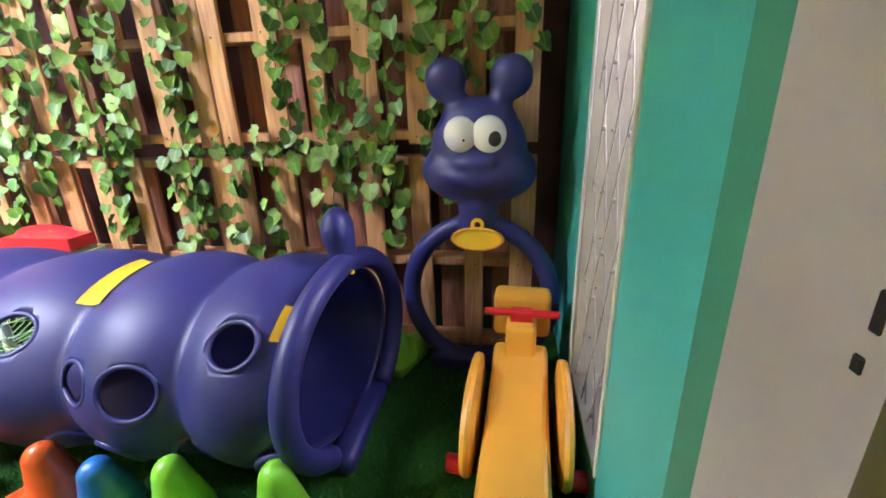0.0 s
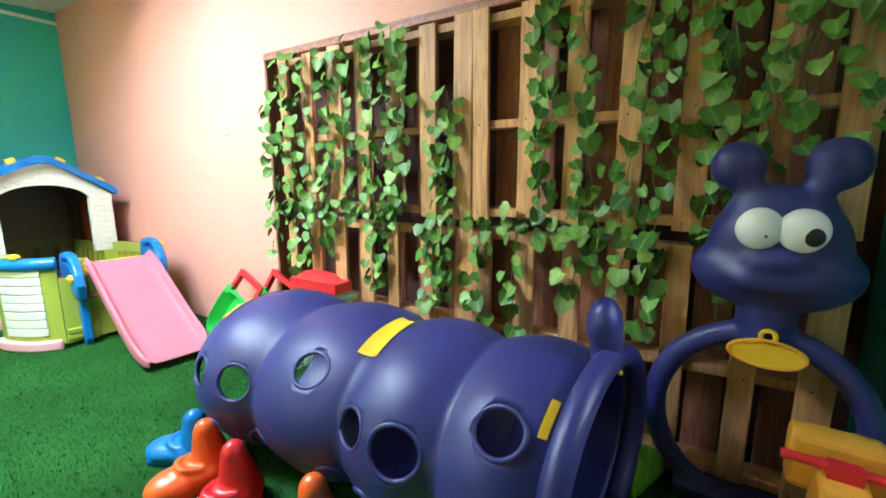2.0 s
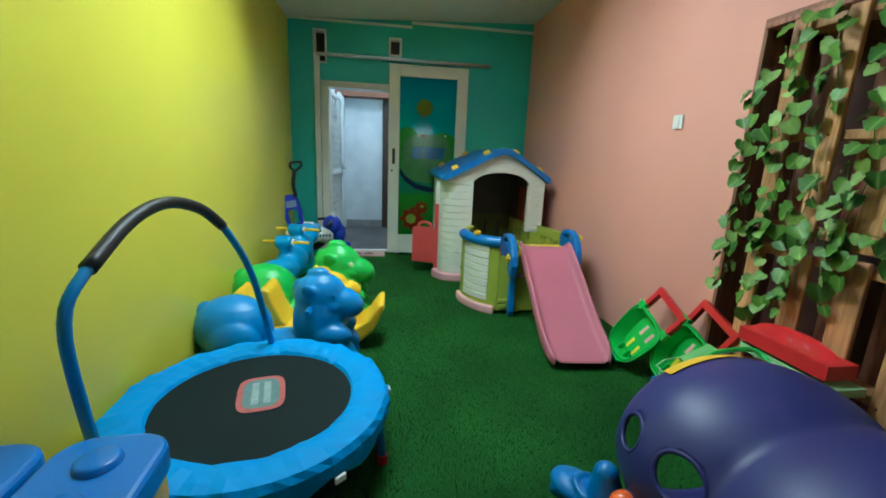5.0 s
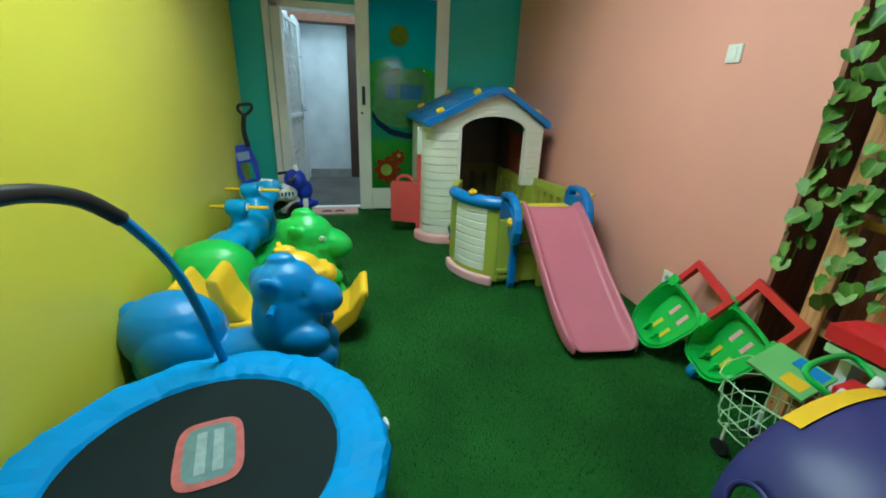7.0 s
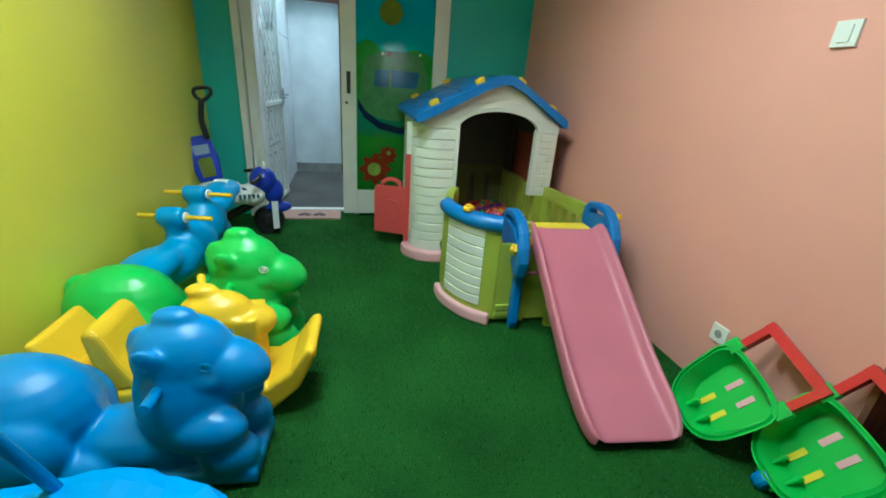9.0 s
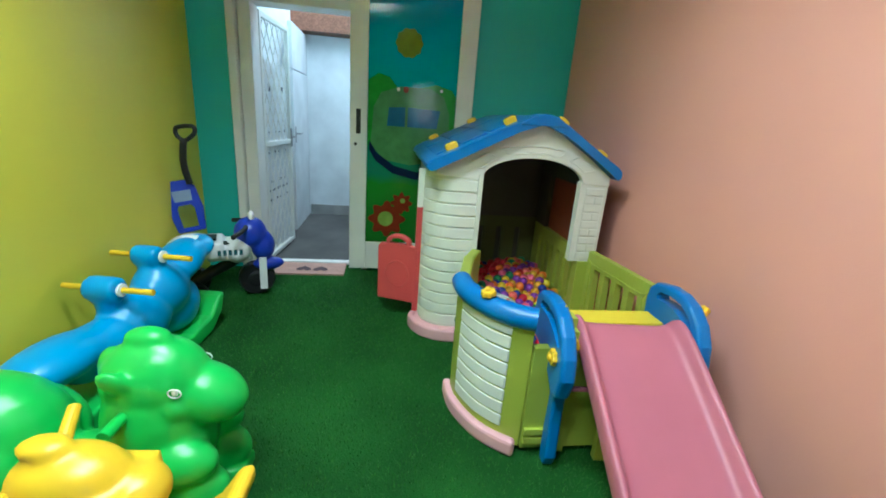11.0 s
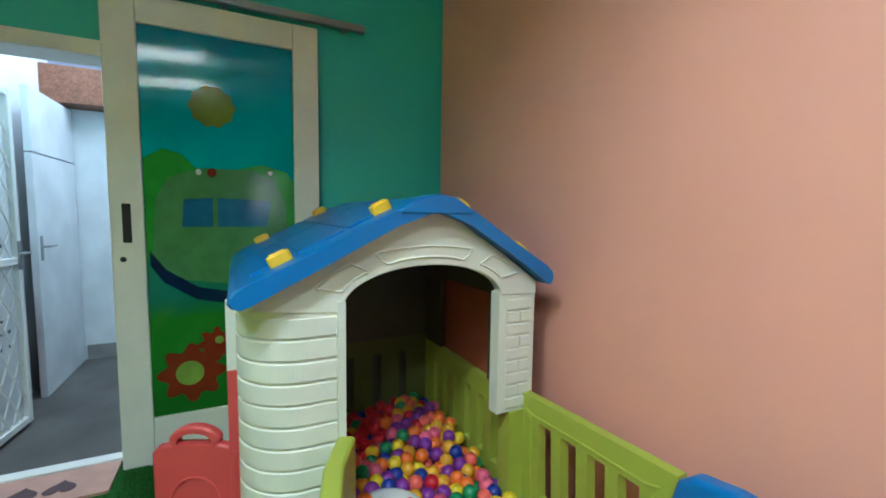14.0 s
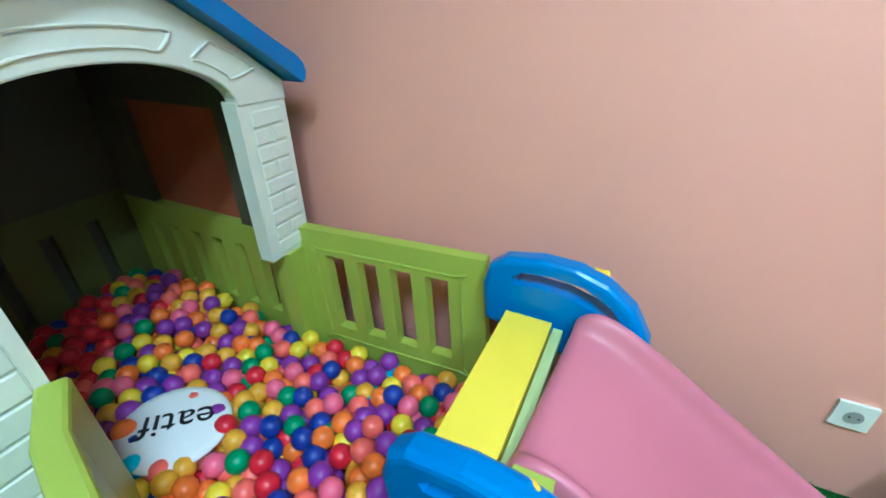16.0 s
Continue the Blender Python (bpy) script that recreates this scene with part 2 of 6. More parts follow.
def add_box(bm, x0, y0, z0, x1, y1, z1, m=None):
    vs = [bm.verts.new((x, y, z)) for z in (z0, z1) for y in (y0, y1) for x in (x0, x1)]
    if m is not None:
        for v in vs:
            v.co = m @ v.co
    for f in ((0, 2, 3, 1), (4, 5, 7, 6), (0, 1, 5, 4), (2, 6, 7, 3), (0, 4, 6, 2), (1, 3, 7, 5)):
        bm.faces.new([vs[i] for i in f])
    return vs


def box(x0, y0, z0, x1, y1, z1, bevel=0.0, seg=2):
    bm = bmesh.new()
    add_box(bm, x0, y0, z0, x1, y1, z1)
    if bevel:
        bmesh.ops.bevel(bm, geom=bm.edges[:], offset=bevel, segments=seg, profile=0.5, affect="EDGES")
    return bm


def boxes(rows, bevel=0.0):
    bm = bmesh.new()
    for r in rows:
        add_box(bm, *r)
    if bevel:
        bmesh.ops.bevel(bm, geom=bm.edges[:], offset=bevel, segments=1, profile=0.5, affect="EDGES")
    return bm


def prism(outline, depth, bevel=0.0, seg=2, m=None):
    """An outline in x and z, pulled depth along y and rounded."""
    bm = bmesh.new()
    front = [bm.verts.new((x, 0, z)) for x, z in outline]
    f = bm.faces.new(front)
    got = bmesh.ops.extrude_face_region(bm, geom=[f])
    bmesh.ops.translate(bm, verts=[g for g in got["geom"] if isinstance(g, bmesh.types.BMVert)], vec=(0, depth, 0))
    bmesh.ops.recalc_face_normals(bm, faces=bm.faces[:])
    if bevel:
        rim = [e for e in bm.edges if len(e.link_faces) == 2 and e.calc_face_angle(0) > 0.9]
        bmesh.ops.bevel(bm, geom=rim, offset=bevel, segments=seg, profile=0.5, affect="EDGES")
    if m is not None:
        bmesh.ops.transform(bm, matrix=m, verts=bm.verts[:])
    return bm


def ball(r, x=0, y=0, z=0, sx=1, sy=1, sz=1, u=20, v=12, bm=None, turn=None):
    bm = bm or bmesh.new()
    got = bmesh.ops.create_uvsphere(bm, u_segments=u, v_segments=v, radius=r)
    m = Matrix.Translation((x, y, z)) @ (turn or Matrix()) @ Matrix.Diagonal((sx, sy, sz, 1))
    bmesh.ops.transform(bm, matrix=m, verts=got["verts"])
    return bm


def rod(a, b, r, r2=None, seg=14, bm=None, cap=True):
    bm = bm or bmesh.new()
    a, b = Vector(a), Vector(b)
    m = Matrix.Translation((a + b) / 2) @ (b - a).to_track_quat("Z", "Y").to_matrix().to_4x4()
    bmesh.ops.create_cone(bm, cap_ends=cap, segments=seg, radius1=r, radius2=r if r2 is None else r2, depth=(b - a).length, matrix=m)
    return bm


def pipe(points, r, seg=12, closed=False, bm=None, cuts=6):
    """A round tube along a smooth line through the points."""
    pts = [Vector(p) for p in points]
    n = len(pts)
    line = []
    for i in range(n if closed else n - 1):
        p0, p1 = pts[i - 1 if closed or i else 0], pts[i]
        p2 = pts[(i + 1) % n]
        p3 = pts[(i + 2) % n] if closed or i + 2 < n else p2
        for k in range(cuts):
            s = k / cuts
            line.append(0.5 * (2 * p1 + (p2 - p0) * s + (2 * p0 - 5 * p1 + 4 * p2 - p3) * s * s + (3 * p1 - p0 - 3 * p2 + p3) * s ** 3))
    if not closed:
        line.append(pts[-1])
    bm = bm or bmesh.new()
    rings = []
    side = None
    for i, p in enumerate(line):
        a = line[i - 1] if i or closed else p
        c = line[(i + 1) % len(line)] if i + 1 < len(line) or closed else p
        d = (c - a).normalized()
        if side is None:
            side = d.cross(Vector((0.3, 0.2, 1))).normalized()
        side = (side - d * side.dot(d)).normalized()
        up = d.cross(side)
        rings.append([bm.verts.new(p + r * (math.cos(w) * side + math.sin(w) * up)) for w in [2 * math.pi * k / seg for k in range(seg)]])
    for i in range(len(rings) if closed else len(rings) - 1):
        a, c = rings[i], rings[(i + 1) % len(rings)]
        for k in range(seg):
            bm.faces.new((a[k], a[(k + 1) % seg], c[(k + 1) % seg], c[k]))
    if not closed:
        bm.faces.new(rings[0][::-1])
        bm.faces.new(rings[-1])
    bmesh.ops.recalc_face_normals(bm, faces=bm.faces[:])
    return bm


def lathe(rows, seg=32, axis="Z", sweep=None):
    """A turned shape from rows of (radius, height)."""
    bm = bmesh.new()
    rings = [[bm.verts.new((r * math.cos(2 * math.pi * k / seg), r * math.sin(2 * math.pi * k / seg), h)) for k in range(seg)] for r, h in rows]
    for a, c in zip(rings, rings[1:]):
        for k in range(seg):
            bm.faces.new((a[k], a[(k + 1) % seg], c[(k + 1) % seg], c[k]))
    bmesh.ops.recalc_face_normals(bm, faces=bm.faces[:])
    return bm


def baked(bm, setup):
    """The mesh that modifiers, added by setup, make of a bmesh."""
    me = bpy.data.meshes.new("raw")
    bm.to_mesh(me)
    bm.free()
    ob = new("raw", me)
    setup(ob)
    dg = bpy.context.evaluated_depsgraph_get()
    dg.update()
    out = bpy.data.meshes.new_from_object(ob.evaluated_get(dg))
    bpy.data.objects.remove(ob)
    bpy.data.meshes.remove(me)
    return out


def fused(bm, voxel=0.012, smooth=6):
    """Overlapping solids run together into one moulded skin."""
    def setup(ob):
        md = ob.modifiers.new("remesh", "REMESH")
        md.mode, md.voxel_size = "VOXEL", voxel
        md = ob.modifiers.new("smooth", "SMOOTH")
        md.factor, md.iterations = 0.5, smooth
    return baked(bm, setup)


def cut(bm, cutter):
    """The solid bm with the solid cutter taken out."""
    me = bpy.data.meshes.new("cutter")
    cutter.to_mesh(me)
    cutter.free()
    tool = new("cutter", me)

    def setup(ob):
        md = ob.modifiers.new("cut", "BOOLEAN")
        md.operation, md.solver, md.use_self, md.object = "DIFFERENCE", "EXACT", True, tool
    out = baked(bm, setup)
    bpy.data.objects.remove(tool)
    bpy.data.meshes.remove(me)
    return out


def rounded(bm, r, seg=2):
    sharp = [e for e in bm.edges if len(e.link_faces) == 2 and e.calc_face_angle(0) > 0.7]
    bmesh.ops.bevel(bm, geom=sharp, offset=r, segments=seg, profile=0.5, affect="EDGES")
    return bm


def structure(name, bm, material, label, category):
    return tagged(part(name, bm, material), label, category, kind="structure")


def mesh_words(text, size, depth=0.0006):
    cu = bpy.data.curves.new("words", "FONT")
    cu.body, cu.size, cu.extrude, cu.align_x, cu.align_y = text, size, depth, "CENTER", "CENTER"
    ob = new("words", cu)
    dg = bpy.context.evaluated_depsgraph_get()
    dg.update()
    me = bpy.data.meshes.new_from_object(ob.evaluated_get(dg))
    bpy.data.objects.remove(ob)
    return me

# ---- the room ----
XE, YS, T = 6.10, -2.72, 0.15
structure("floor", box(-0.15, YS - T, -0.1, XE + 0.02, 0.32, 0.0), TURF, "dark green artificial turf over the whole floor", "floor")
# north wall, pink, with the wide recess behind the pallets
structure("wall_north", boxes([(-T, 0, 0, 3.17, T, 2.80), (3.17, 0, 1.875, XE, T, 2.80)]), PINK, "salmon pink painted wall with a wide recess", "wall")
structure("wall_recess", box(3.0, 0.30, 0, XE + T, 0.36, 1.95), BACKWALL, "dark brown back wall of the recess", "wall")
structure("trim_recess", boxes([(3.171, 0.0, 0, 3.19, 0.30, 1.874), (3.19, 0.0, 1.855, XE, 0.30, 1.874)]), PLANKBACK, "brown wooden lining of the recess", "trim")
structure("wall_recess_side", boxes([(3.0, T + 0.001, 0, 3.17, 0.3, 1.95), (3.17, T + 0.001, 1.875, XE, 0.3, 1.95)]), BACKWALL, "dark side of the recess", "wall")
structure("wall_south", box(-T, YS - T, 0, XE + T, YS, 2.80), YELLOW, "bright yellow painted wall", "wall")
# west wall, teal, with the doorway and the vents
DY0, DY1, DZ = -2.36, -1.55, 1.935
VENTS = ((-2.445, -2.335, 2.15, 2.46), (-1.635, -1.525, 2.27, 2.43))


def wall_with_holes(x0, x1, y0, y1, z0, z1, holes):
    """A wall across x, with openings (y0, y1, z0, z1) right through it."""
    ys = sorted({y0, y1, *[v for h in holes for v in h[:2]]})
    zs = sorted({z0, z1, *[v for h in holes for v in h[2:]]})
    bm = bmesh.new()
    for a, b in zip(ys, ys[1:]):
        run = None
        for c, d in zip(zs, zs[1:]):
            my, mz = (a + b) / 2, (c + d) / 2
            if any(h[0] < my < h[1] and h[2] < mz < h[3] for h in holes):
                if run:
                    add_box(bm, x0, a, run[0], x1, b, run[1])
                run = None
            else:
                run = (run[0], d) if run else (c, d)
        if run:
            add_box(bm, x0, a, run[0], x1, b, run[1])
    bmesh.ops.remove_doubles(bm, verts=bm.verts[:], dist=0.0001)
    return bm


structure("wall_west", wall_with_holes(-T, 0, YS, 0, 0, 2.80, [(DY0, DY1, 0, DZ), *VENTS]), TEAL, "teal painted end wall with a doorway", "wall")
WY0, WY1, WZ0, WZ1 = -0.85, -0.40, 0.16, 1.90
EY0, EY1 = -2.36, -1.505
structure("wall_east", wall_with_holes(XE, XE + 0.11, YS, 0.30, 0, 2.80, [(WY0, WY1, WZ0, WZ1), (EY0, EY1, 0, 2.06)]), TEAL, "teal painted end wall with a narrow window and a doorway", "wall")


RECESS_X, RECESS_Y = 0.175, 0.75


def ceiling():
    """A sloping slab with a right-angled opening for each recessed light."""
    holes = [(x - RECESS_X, x + RECESS_X, y - RECESS_Y, y + RECESS_Y) for x, y in (LAMP_A, LAMP_B)]
    xs = sorted({-T, XE + T, *[v for h in holes for v in h[:2]]})
    ys = sorted({YS - T, 0.4, *[v for h in holes for v in h[2:]]})
    bm = bmesh.new()
    for a, b in zip(xs, xs[1:]):
        for c, d in zip(ys, ys[1:]):
            if not any(h[0] < (a + b) / 2 < h[1] and h[2] < (c + d) / 2 < h[3] for h in holes):
                add_box(bm, a, c, 0, b, d, 0.08)
    bmesh.ops.remove_doubles(bm, verts=bm.verts[:], dist=0.0001)
    for v in bm.verts:
        v.co.z += ceiling_z(v.co.y)
    return bm


structure("ceiling", ceiling(), CEIL, "off-white painted ceiling, slightly uneven", "ceiling")
structure("cornice_west", boxes([(0.002, YS, 2.555, 0.03, -1.4, 2.575), (0.002, -1.4, 2.60, 0.03, 0, 2.625)]), CEIL, "thin plaster line along the ceiling", "trim")


def ceiling_panel(x, y):
    t = thing("ceiling_light", "white ceiling light recessed in a deep box, switched on", "light", pose(x, y, ceiling_z(y), CEIL_TILT), "ceiling lights")
    X, Y, H, w = RECESS_X, RECESS_Y, 0.20, 0.028
    for r in ((-X - w, -Y - w, X + w, -Y), (-X - w, Y, X + w, Y + w), (-X - w, -Y, -X, Y), (X, -Y, X + w, Y)):
        part("trim_strip", box(r[0], r[1], -0.012, r[2], r[3], -0.001, 0.003, 1), WHITE, t)
    for r in ((-X, -Y, -0.001, X, -Y + 0.004, H), (-X, Y - 0.004, -0.001, X, Y, H), (-X, -Y + 0.004, -0.001, -X + 0.004, Y - 0.004, H), (X - 0.004, -Y + 0.004, -0.001, X, Y - 0.004, H), (-X - 0.02, -Y - 0.02, H, X + 0.02, Y + 0.02, H + 0.01)):
        part("housing_side", box(*r), WHITE, t)
    for dx in (-0.07, 0.07):
        part("tube", rod((dx, -0.73, 0.172), (dx, -0.01, 0.172), 0.013), LAMPGLOW, t, "glowing white tube")
        for e in (-0.745, -0.01):
            part("tube_socket", box(dx - 0.018, e, 0.150, dx + 0.018, e + 0.015, H, 0.003, 1), WHITE, t)


ceiling_panel(*LAMP_A)
ceiling_panel(*LAMP_B)


def round_fitting(x, y):
    z = ceiling_z(y) - 0.002
    t = thing("smoke_detector", "small round white fitting on the ceiling", "ceiling fitting", pose(x, y, z))
    part("base", lathe([(0.0, 0), (0.085, 0), (0.085, -0.015), (0.0, -0.015)], 28), WHITE, t)
    part("dome", lathe([(0.07, -0.015), (0.062, -0.03), (0.04, -0.042), (0.0, -0.045)], 28), WHITE, t, smooth=True)


round_fitting(1.18, -1.22)


def window_east():
    """An unglazed opening lined with cream boards, with a knotted cord net across it."""
    t = thing("window_east", "narrow window lined with cream boards, knotted net across it", "window", kind="structure")
    lining = surface("aged_cream_board", (0.70, 0.68, 0.58), 0.5, 0.12, 7, 50, 0.4, 0.003)
    cord = surface("grey_cord", (0.42, 0.40, 0.34), 0.8, 0.2, 20, 200, 0.4, 0.001)
    w = 0.014
    for r in ((WY1 - w, WZ0, WY1 - 0.001, WZ1), (WY0 + 0.001, WZ0, WY0 + w, WZ1)):
        part("lining_board", box(XE - 0.008, r[0], r[1], XE + 0.108, r[2], r[3], 0.003, 1), lining, t)
    for z0, z1 in ((WZ0, WZ0 + w), (WZ1 - w, WZ1)):
        part("lining_board", box(XE - 0.006, WY0 + w, z0, XE + 0.106, WY1 - w, z1, 0.003, 1), lining, t)
    part("edge_bead", box(XE - 0.014, WY1 - w - 0.004, WZ0, XE - 0.0085, WY1 + 0.012, WZ1, 0.002, 1), WHITE, t, "white bead along the edge")
    rng = random.Random(5)
    for k in range(9):
        part("nail", lathe([(0.0, 0.003), (0.003, 0.002), (0.0035, 0)], 6), BLACK, t, "dark nail head", at=pose(XE + 0.045 + rng.uniform(-0.008, 0.008), WY1 - w, 0.30 + 0.17 * k + rng.uniform(-0.03, 0.03), 90))
    y0, y1, z0, z1 = WY0 + w, WY1 - w, WZ0 + w, WZ1 - w
    pitch, slope = 0.125, 2.5
    for s in (1, -1):
        for k in range(-16, 17):
            # the cord runs along z = s * slope * (y - c), inside the opening
            c = (y0 + y1) / 2 + k * pitch
            run = []
            for i in range(25):
                z = z0 + (z1 - z0) * i / 24
                y = c + s * (z - 1.0) / slope
                if y0 - 0.004 < y < y1 + 0.004:
                    sag = 0.012 * math.sin(5 * z + 1.7 * k) + 0.005 * math.sin(17 * z + 2 * k)
                    run.append((XE + 0.012 + 0.004 * s, y + sag, z))
            if len(run) > 2:
                part("cord", pipe(run, 0.0026, 5, cuts=2), cord, t, "thin knotted cord")
    knots = bmesh.new()
    for j in range(0, 40):
        z = 1.0 + (j - 20) * pitch * slope / 2
        for k in range(-6, 7):
            y = (y0 + y1) / 2 + (k + 0.5 * (j % 2)) * pitch
            if y0 + 0.01 < y < y1 - 0.01 and z0 + 0.02 < z < z1 - 0.02:
                ball(0.0055, XE + 0.012, y, z, 1.2, 1, 1.3, 8, 6, bm=knots)
    part("knots", knots, cord, t, "small cord knots")


window_east()
# what lies outside: a mossy low wall under a bright sky
structure("ground_outside", box(XE + T + 0.012, -1.15, -0.12, 9.0, 3.0, -0.02), CONCRETE, "grey concrete ground outside the window", "ground")
structure("yard_wall", box(6.75, -1.05, -0.02, 6.85, 2.4, 1.17, 0.01, 1), surface("mossy_grey_render", (0.22, 0.23, 0.20), 0.85, 0.3, 5, 50, 0.5, 0.004), "low grey rendered wall outside the window", "wall")
structure("backdrop", box(8.9, -1.15, 0.0, 8.95, 4.5, 4.5), glowing("bright_overcast_sky", (0.90, 0.96, 1.0), 7.5), "bright white sky outside the window", "sky")


def doorway_east():
    """The doorway by which one enters: painted jambs, with an added dark box beyond."""
    t = thing("doorframe_east", "worn off-white door frame with dark latch holes", "door frame", kind="structure")
    paint = surface("dull_grey_pink_paint", (0.40, 0.365, 0.34), 0.6, 0.10, 5, 60, 0.2, 0.0015)
    part("jamb", rounded(boxes([(6.036, EY1 - 0.012, 0, XE + T + 0.02, EY1 + 0.122, 2.07)]), 0.014, 3), paint, t)
    part("jamb", rounded(boxes([(6.036, EY0 - 0.118, 0, XE + T + 0.02, EY0 + 0.012, 2.07)]), 0.014, 3), paint, t)
    part("lintel", rounded(boxes([(6.038, EY0 - 0.118, 2.071, XE + T + 0.018, EY1 + 0.122, 2.19)]), 0.010, 2), paint, t)
    part("latch_hole", box(6.0345, EY1 + 0.000, 0.958, 6.0375, EY1 + 0.007, 0.980, 0.001, 1), BLACK, t, "dark latch hole")
    part("latch_hole", box(6.0345, EY1 + 0.003, 0.934, 6.0375, EY1 + 0.010, 0.944, 0.001, 1), BLACK, t, "dark latch hole")
    # Added closed box, very dark, keeps sky light out of the doorway.
    dark = surface("dark_box_red_brown", (0.09, 0.022, 0.018), 0.7, 0.3, 3, 40, 0.4, 0.003)
    x0, x1 = XE + T + 0.022, 7.6
    structure("dark_box_floor", box(x0, -2.9, -0.12, x1, -1.16, -0.02), dark, "added dark red-brown floor beyond the doorway", "floor")
    structure("dark_box_walls", boxes([(x0, -1.25, -0.02, x1, -1.16, 2.4), (x0, -2.95, -0.02, x1, -2.86, 2.4), (x1, -2.95, -0.02, x1 + 0.1, -1.16, 2.4)]), dark, "added dark red-brown walls that close the space beyond the doorway", "wall")
    structure("dark_box_lid", box(x0, -2.95, 2.401, x1 + 0.1, -1.16, 2.5), dark, "unseen dark lid added beyond the doorway to keep out the sky", "ceiling")


doorway_east()


def window_ball():
    t = thing("toy_ball", "pale yellow-green ball with red print, caught behind the wire lattice", "ball", pose(XE + 0.046, -0.60, 1.365))
    part("shell", ball(0.058, 0, 0, 0, 0.46, 1, 1, 24, 14), surface("pale_lime_plastic", (0.60, 0.72, 0.12), 0.5), t, smooth=True)
    for k in range(2):
        part("text_bar", box(-0.0285, -0.026, 0.004 + 0.014 * k, -0.0205, 0.024, 0.014 + 0.014 * k), CORAL, t, "red print")


window_ball()


# ---- sliding doors with a painted glass panel ----
def painted_glass():
    """Glossy film: sky blue to green, with hills."""
    m, t, b = nodes_of("painted_film")
    tc = t.nodes.new("ShaderNodeTexCoord")
    sp = t.nodes.new("ShaderNodeSeparateXYZ")
    t.links.new(tc.outputs["Object"], sp.inputs[0])
    n = t.nodes.new("ShaderNodeTexNoise")
    n.inputs["Scale"].default_value, n.inputs["Detail"].default_value = 5, 3
    t.links.new(tc.outputs["Object"], n.inputs["Vector"])
    add = t.nodes.new("ShaderNodeMath")
    add.operation = "MULTIPLY_ADD"
    add.inputs[1].default_value = 0.10
    t.links.new(n.outputs["Fac"], add.inputs[0])
    t.links.new(sp.outputs["Z"], add.inputs[2])
    mr = t.nodes.new("ShaderNodeMapRange")
    mr.inputs["From Min"].default_value, mr.inputs["From Max"].default_value = 0.25, 2.15
    t.links.new(add.outputs[0], mr.inputs["Value"])
    r = t.nodes.new("ShaderNodeValToRGB")
    cr = r.color_ramp
    cr.elements[0].position, cr.elements[0].color = 0.0, (0.015, 0.15, 0.015, 1)
    cr.elements[1].position, cr.elements[1].color = 1.0, (0.0, 0.17, 0.30, 1)
    for p, c in ((0.26, (0.02, 0.22, 0.02, 1)), (0.30, (0.015, 0.18, 0.10, 1)), (0.5, (0.02, 0.24, 0.15, 1)), (0.62, (0.0, 0.36, 0.36, 1)), (0.82, (0.0, 0.30, 0.40, 1))):
        e = cr.elements.new(p)
        e.color = c
    t.links.new(mr.outputs["Result"], r.inputs["Fac"])
    t.links.new(r.outputs["Color"], b.inputs["Base Color"])
    b.inputs["Roughness"].default_value = 0.07
    b.inputs["Specular IOR Level"].default_value = 0.35
    return m


FILM = painted_glass()


def film_paint(name, rgb):
    m = surface(name, rgb, 0.12, 0.14, 14, 60, 0.02, 0.0004)
    m.node_tree.nodes["Principled BSDF"].inputs["Specular IOR Level"].default_value = 0.3
    return m


def disc_outline(rx, rz, cx, cz, n=28, wob=0.0, k=5, ph=0.0):
    return [(cx + rx * (1 + wob * math.cos(k * a + ph)) * math.cos(a), cz + rz * (1 + wob * math.cos(k * a + ph)) * math.sin(a)) for a in [2 * math.pi * i / n for i in range(n)]]


FP = {"sun": film_paint("film_sun", (0.14, 0.19, 0.015)), "hill": film_paint("film_hill", (0.025, 0.27, 0.03)), "body": film_paint("film_pale_green", (0.07, 0.23, 0.08)),
      "glass": film_paint("film_blue_window", (0.015, 0.13, 0.26)), "dark": film_paint("film_dark_blue", (0.006, 0.02, 0.06)), "flower": film_paint("film_red_flower", (0.21, 0.03, 0.010)),
      "core": film_paint("film_yellow_green", (0.22, 0.36, 0.06)), "white": film_paint("film_white", (0.75, 0.75, 0.7))}


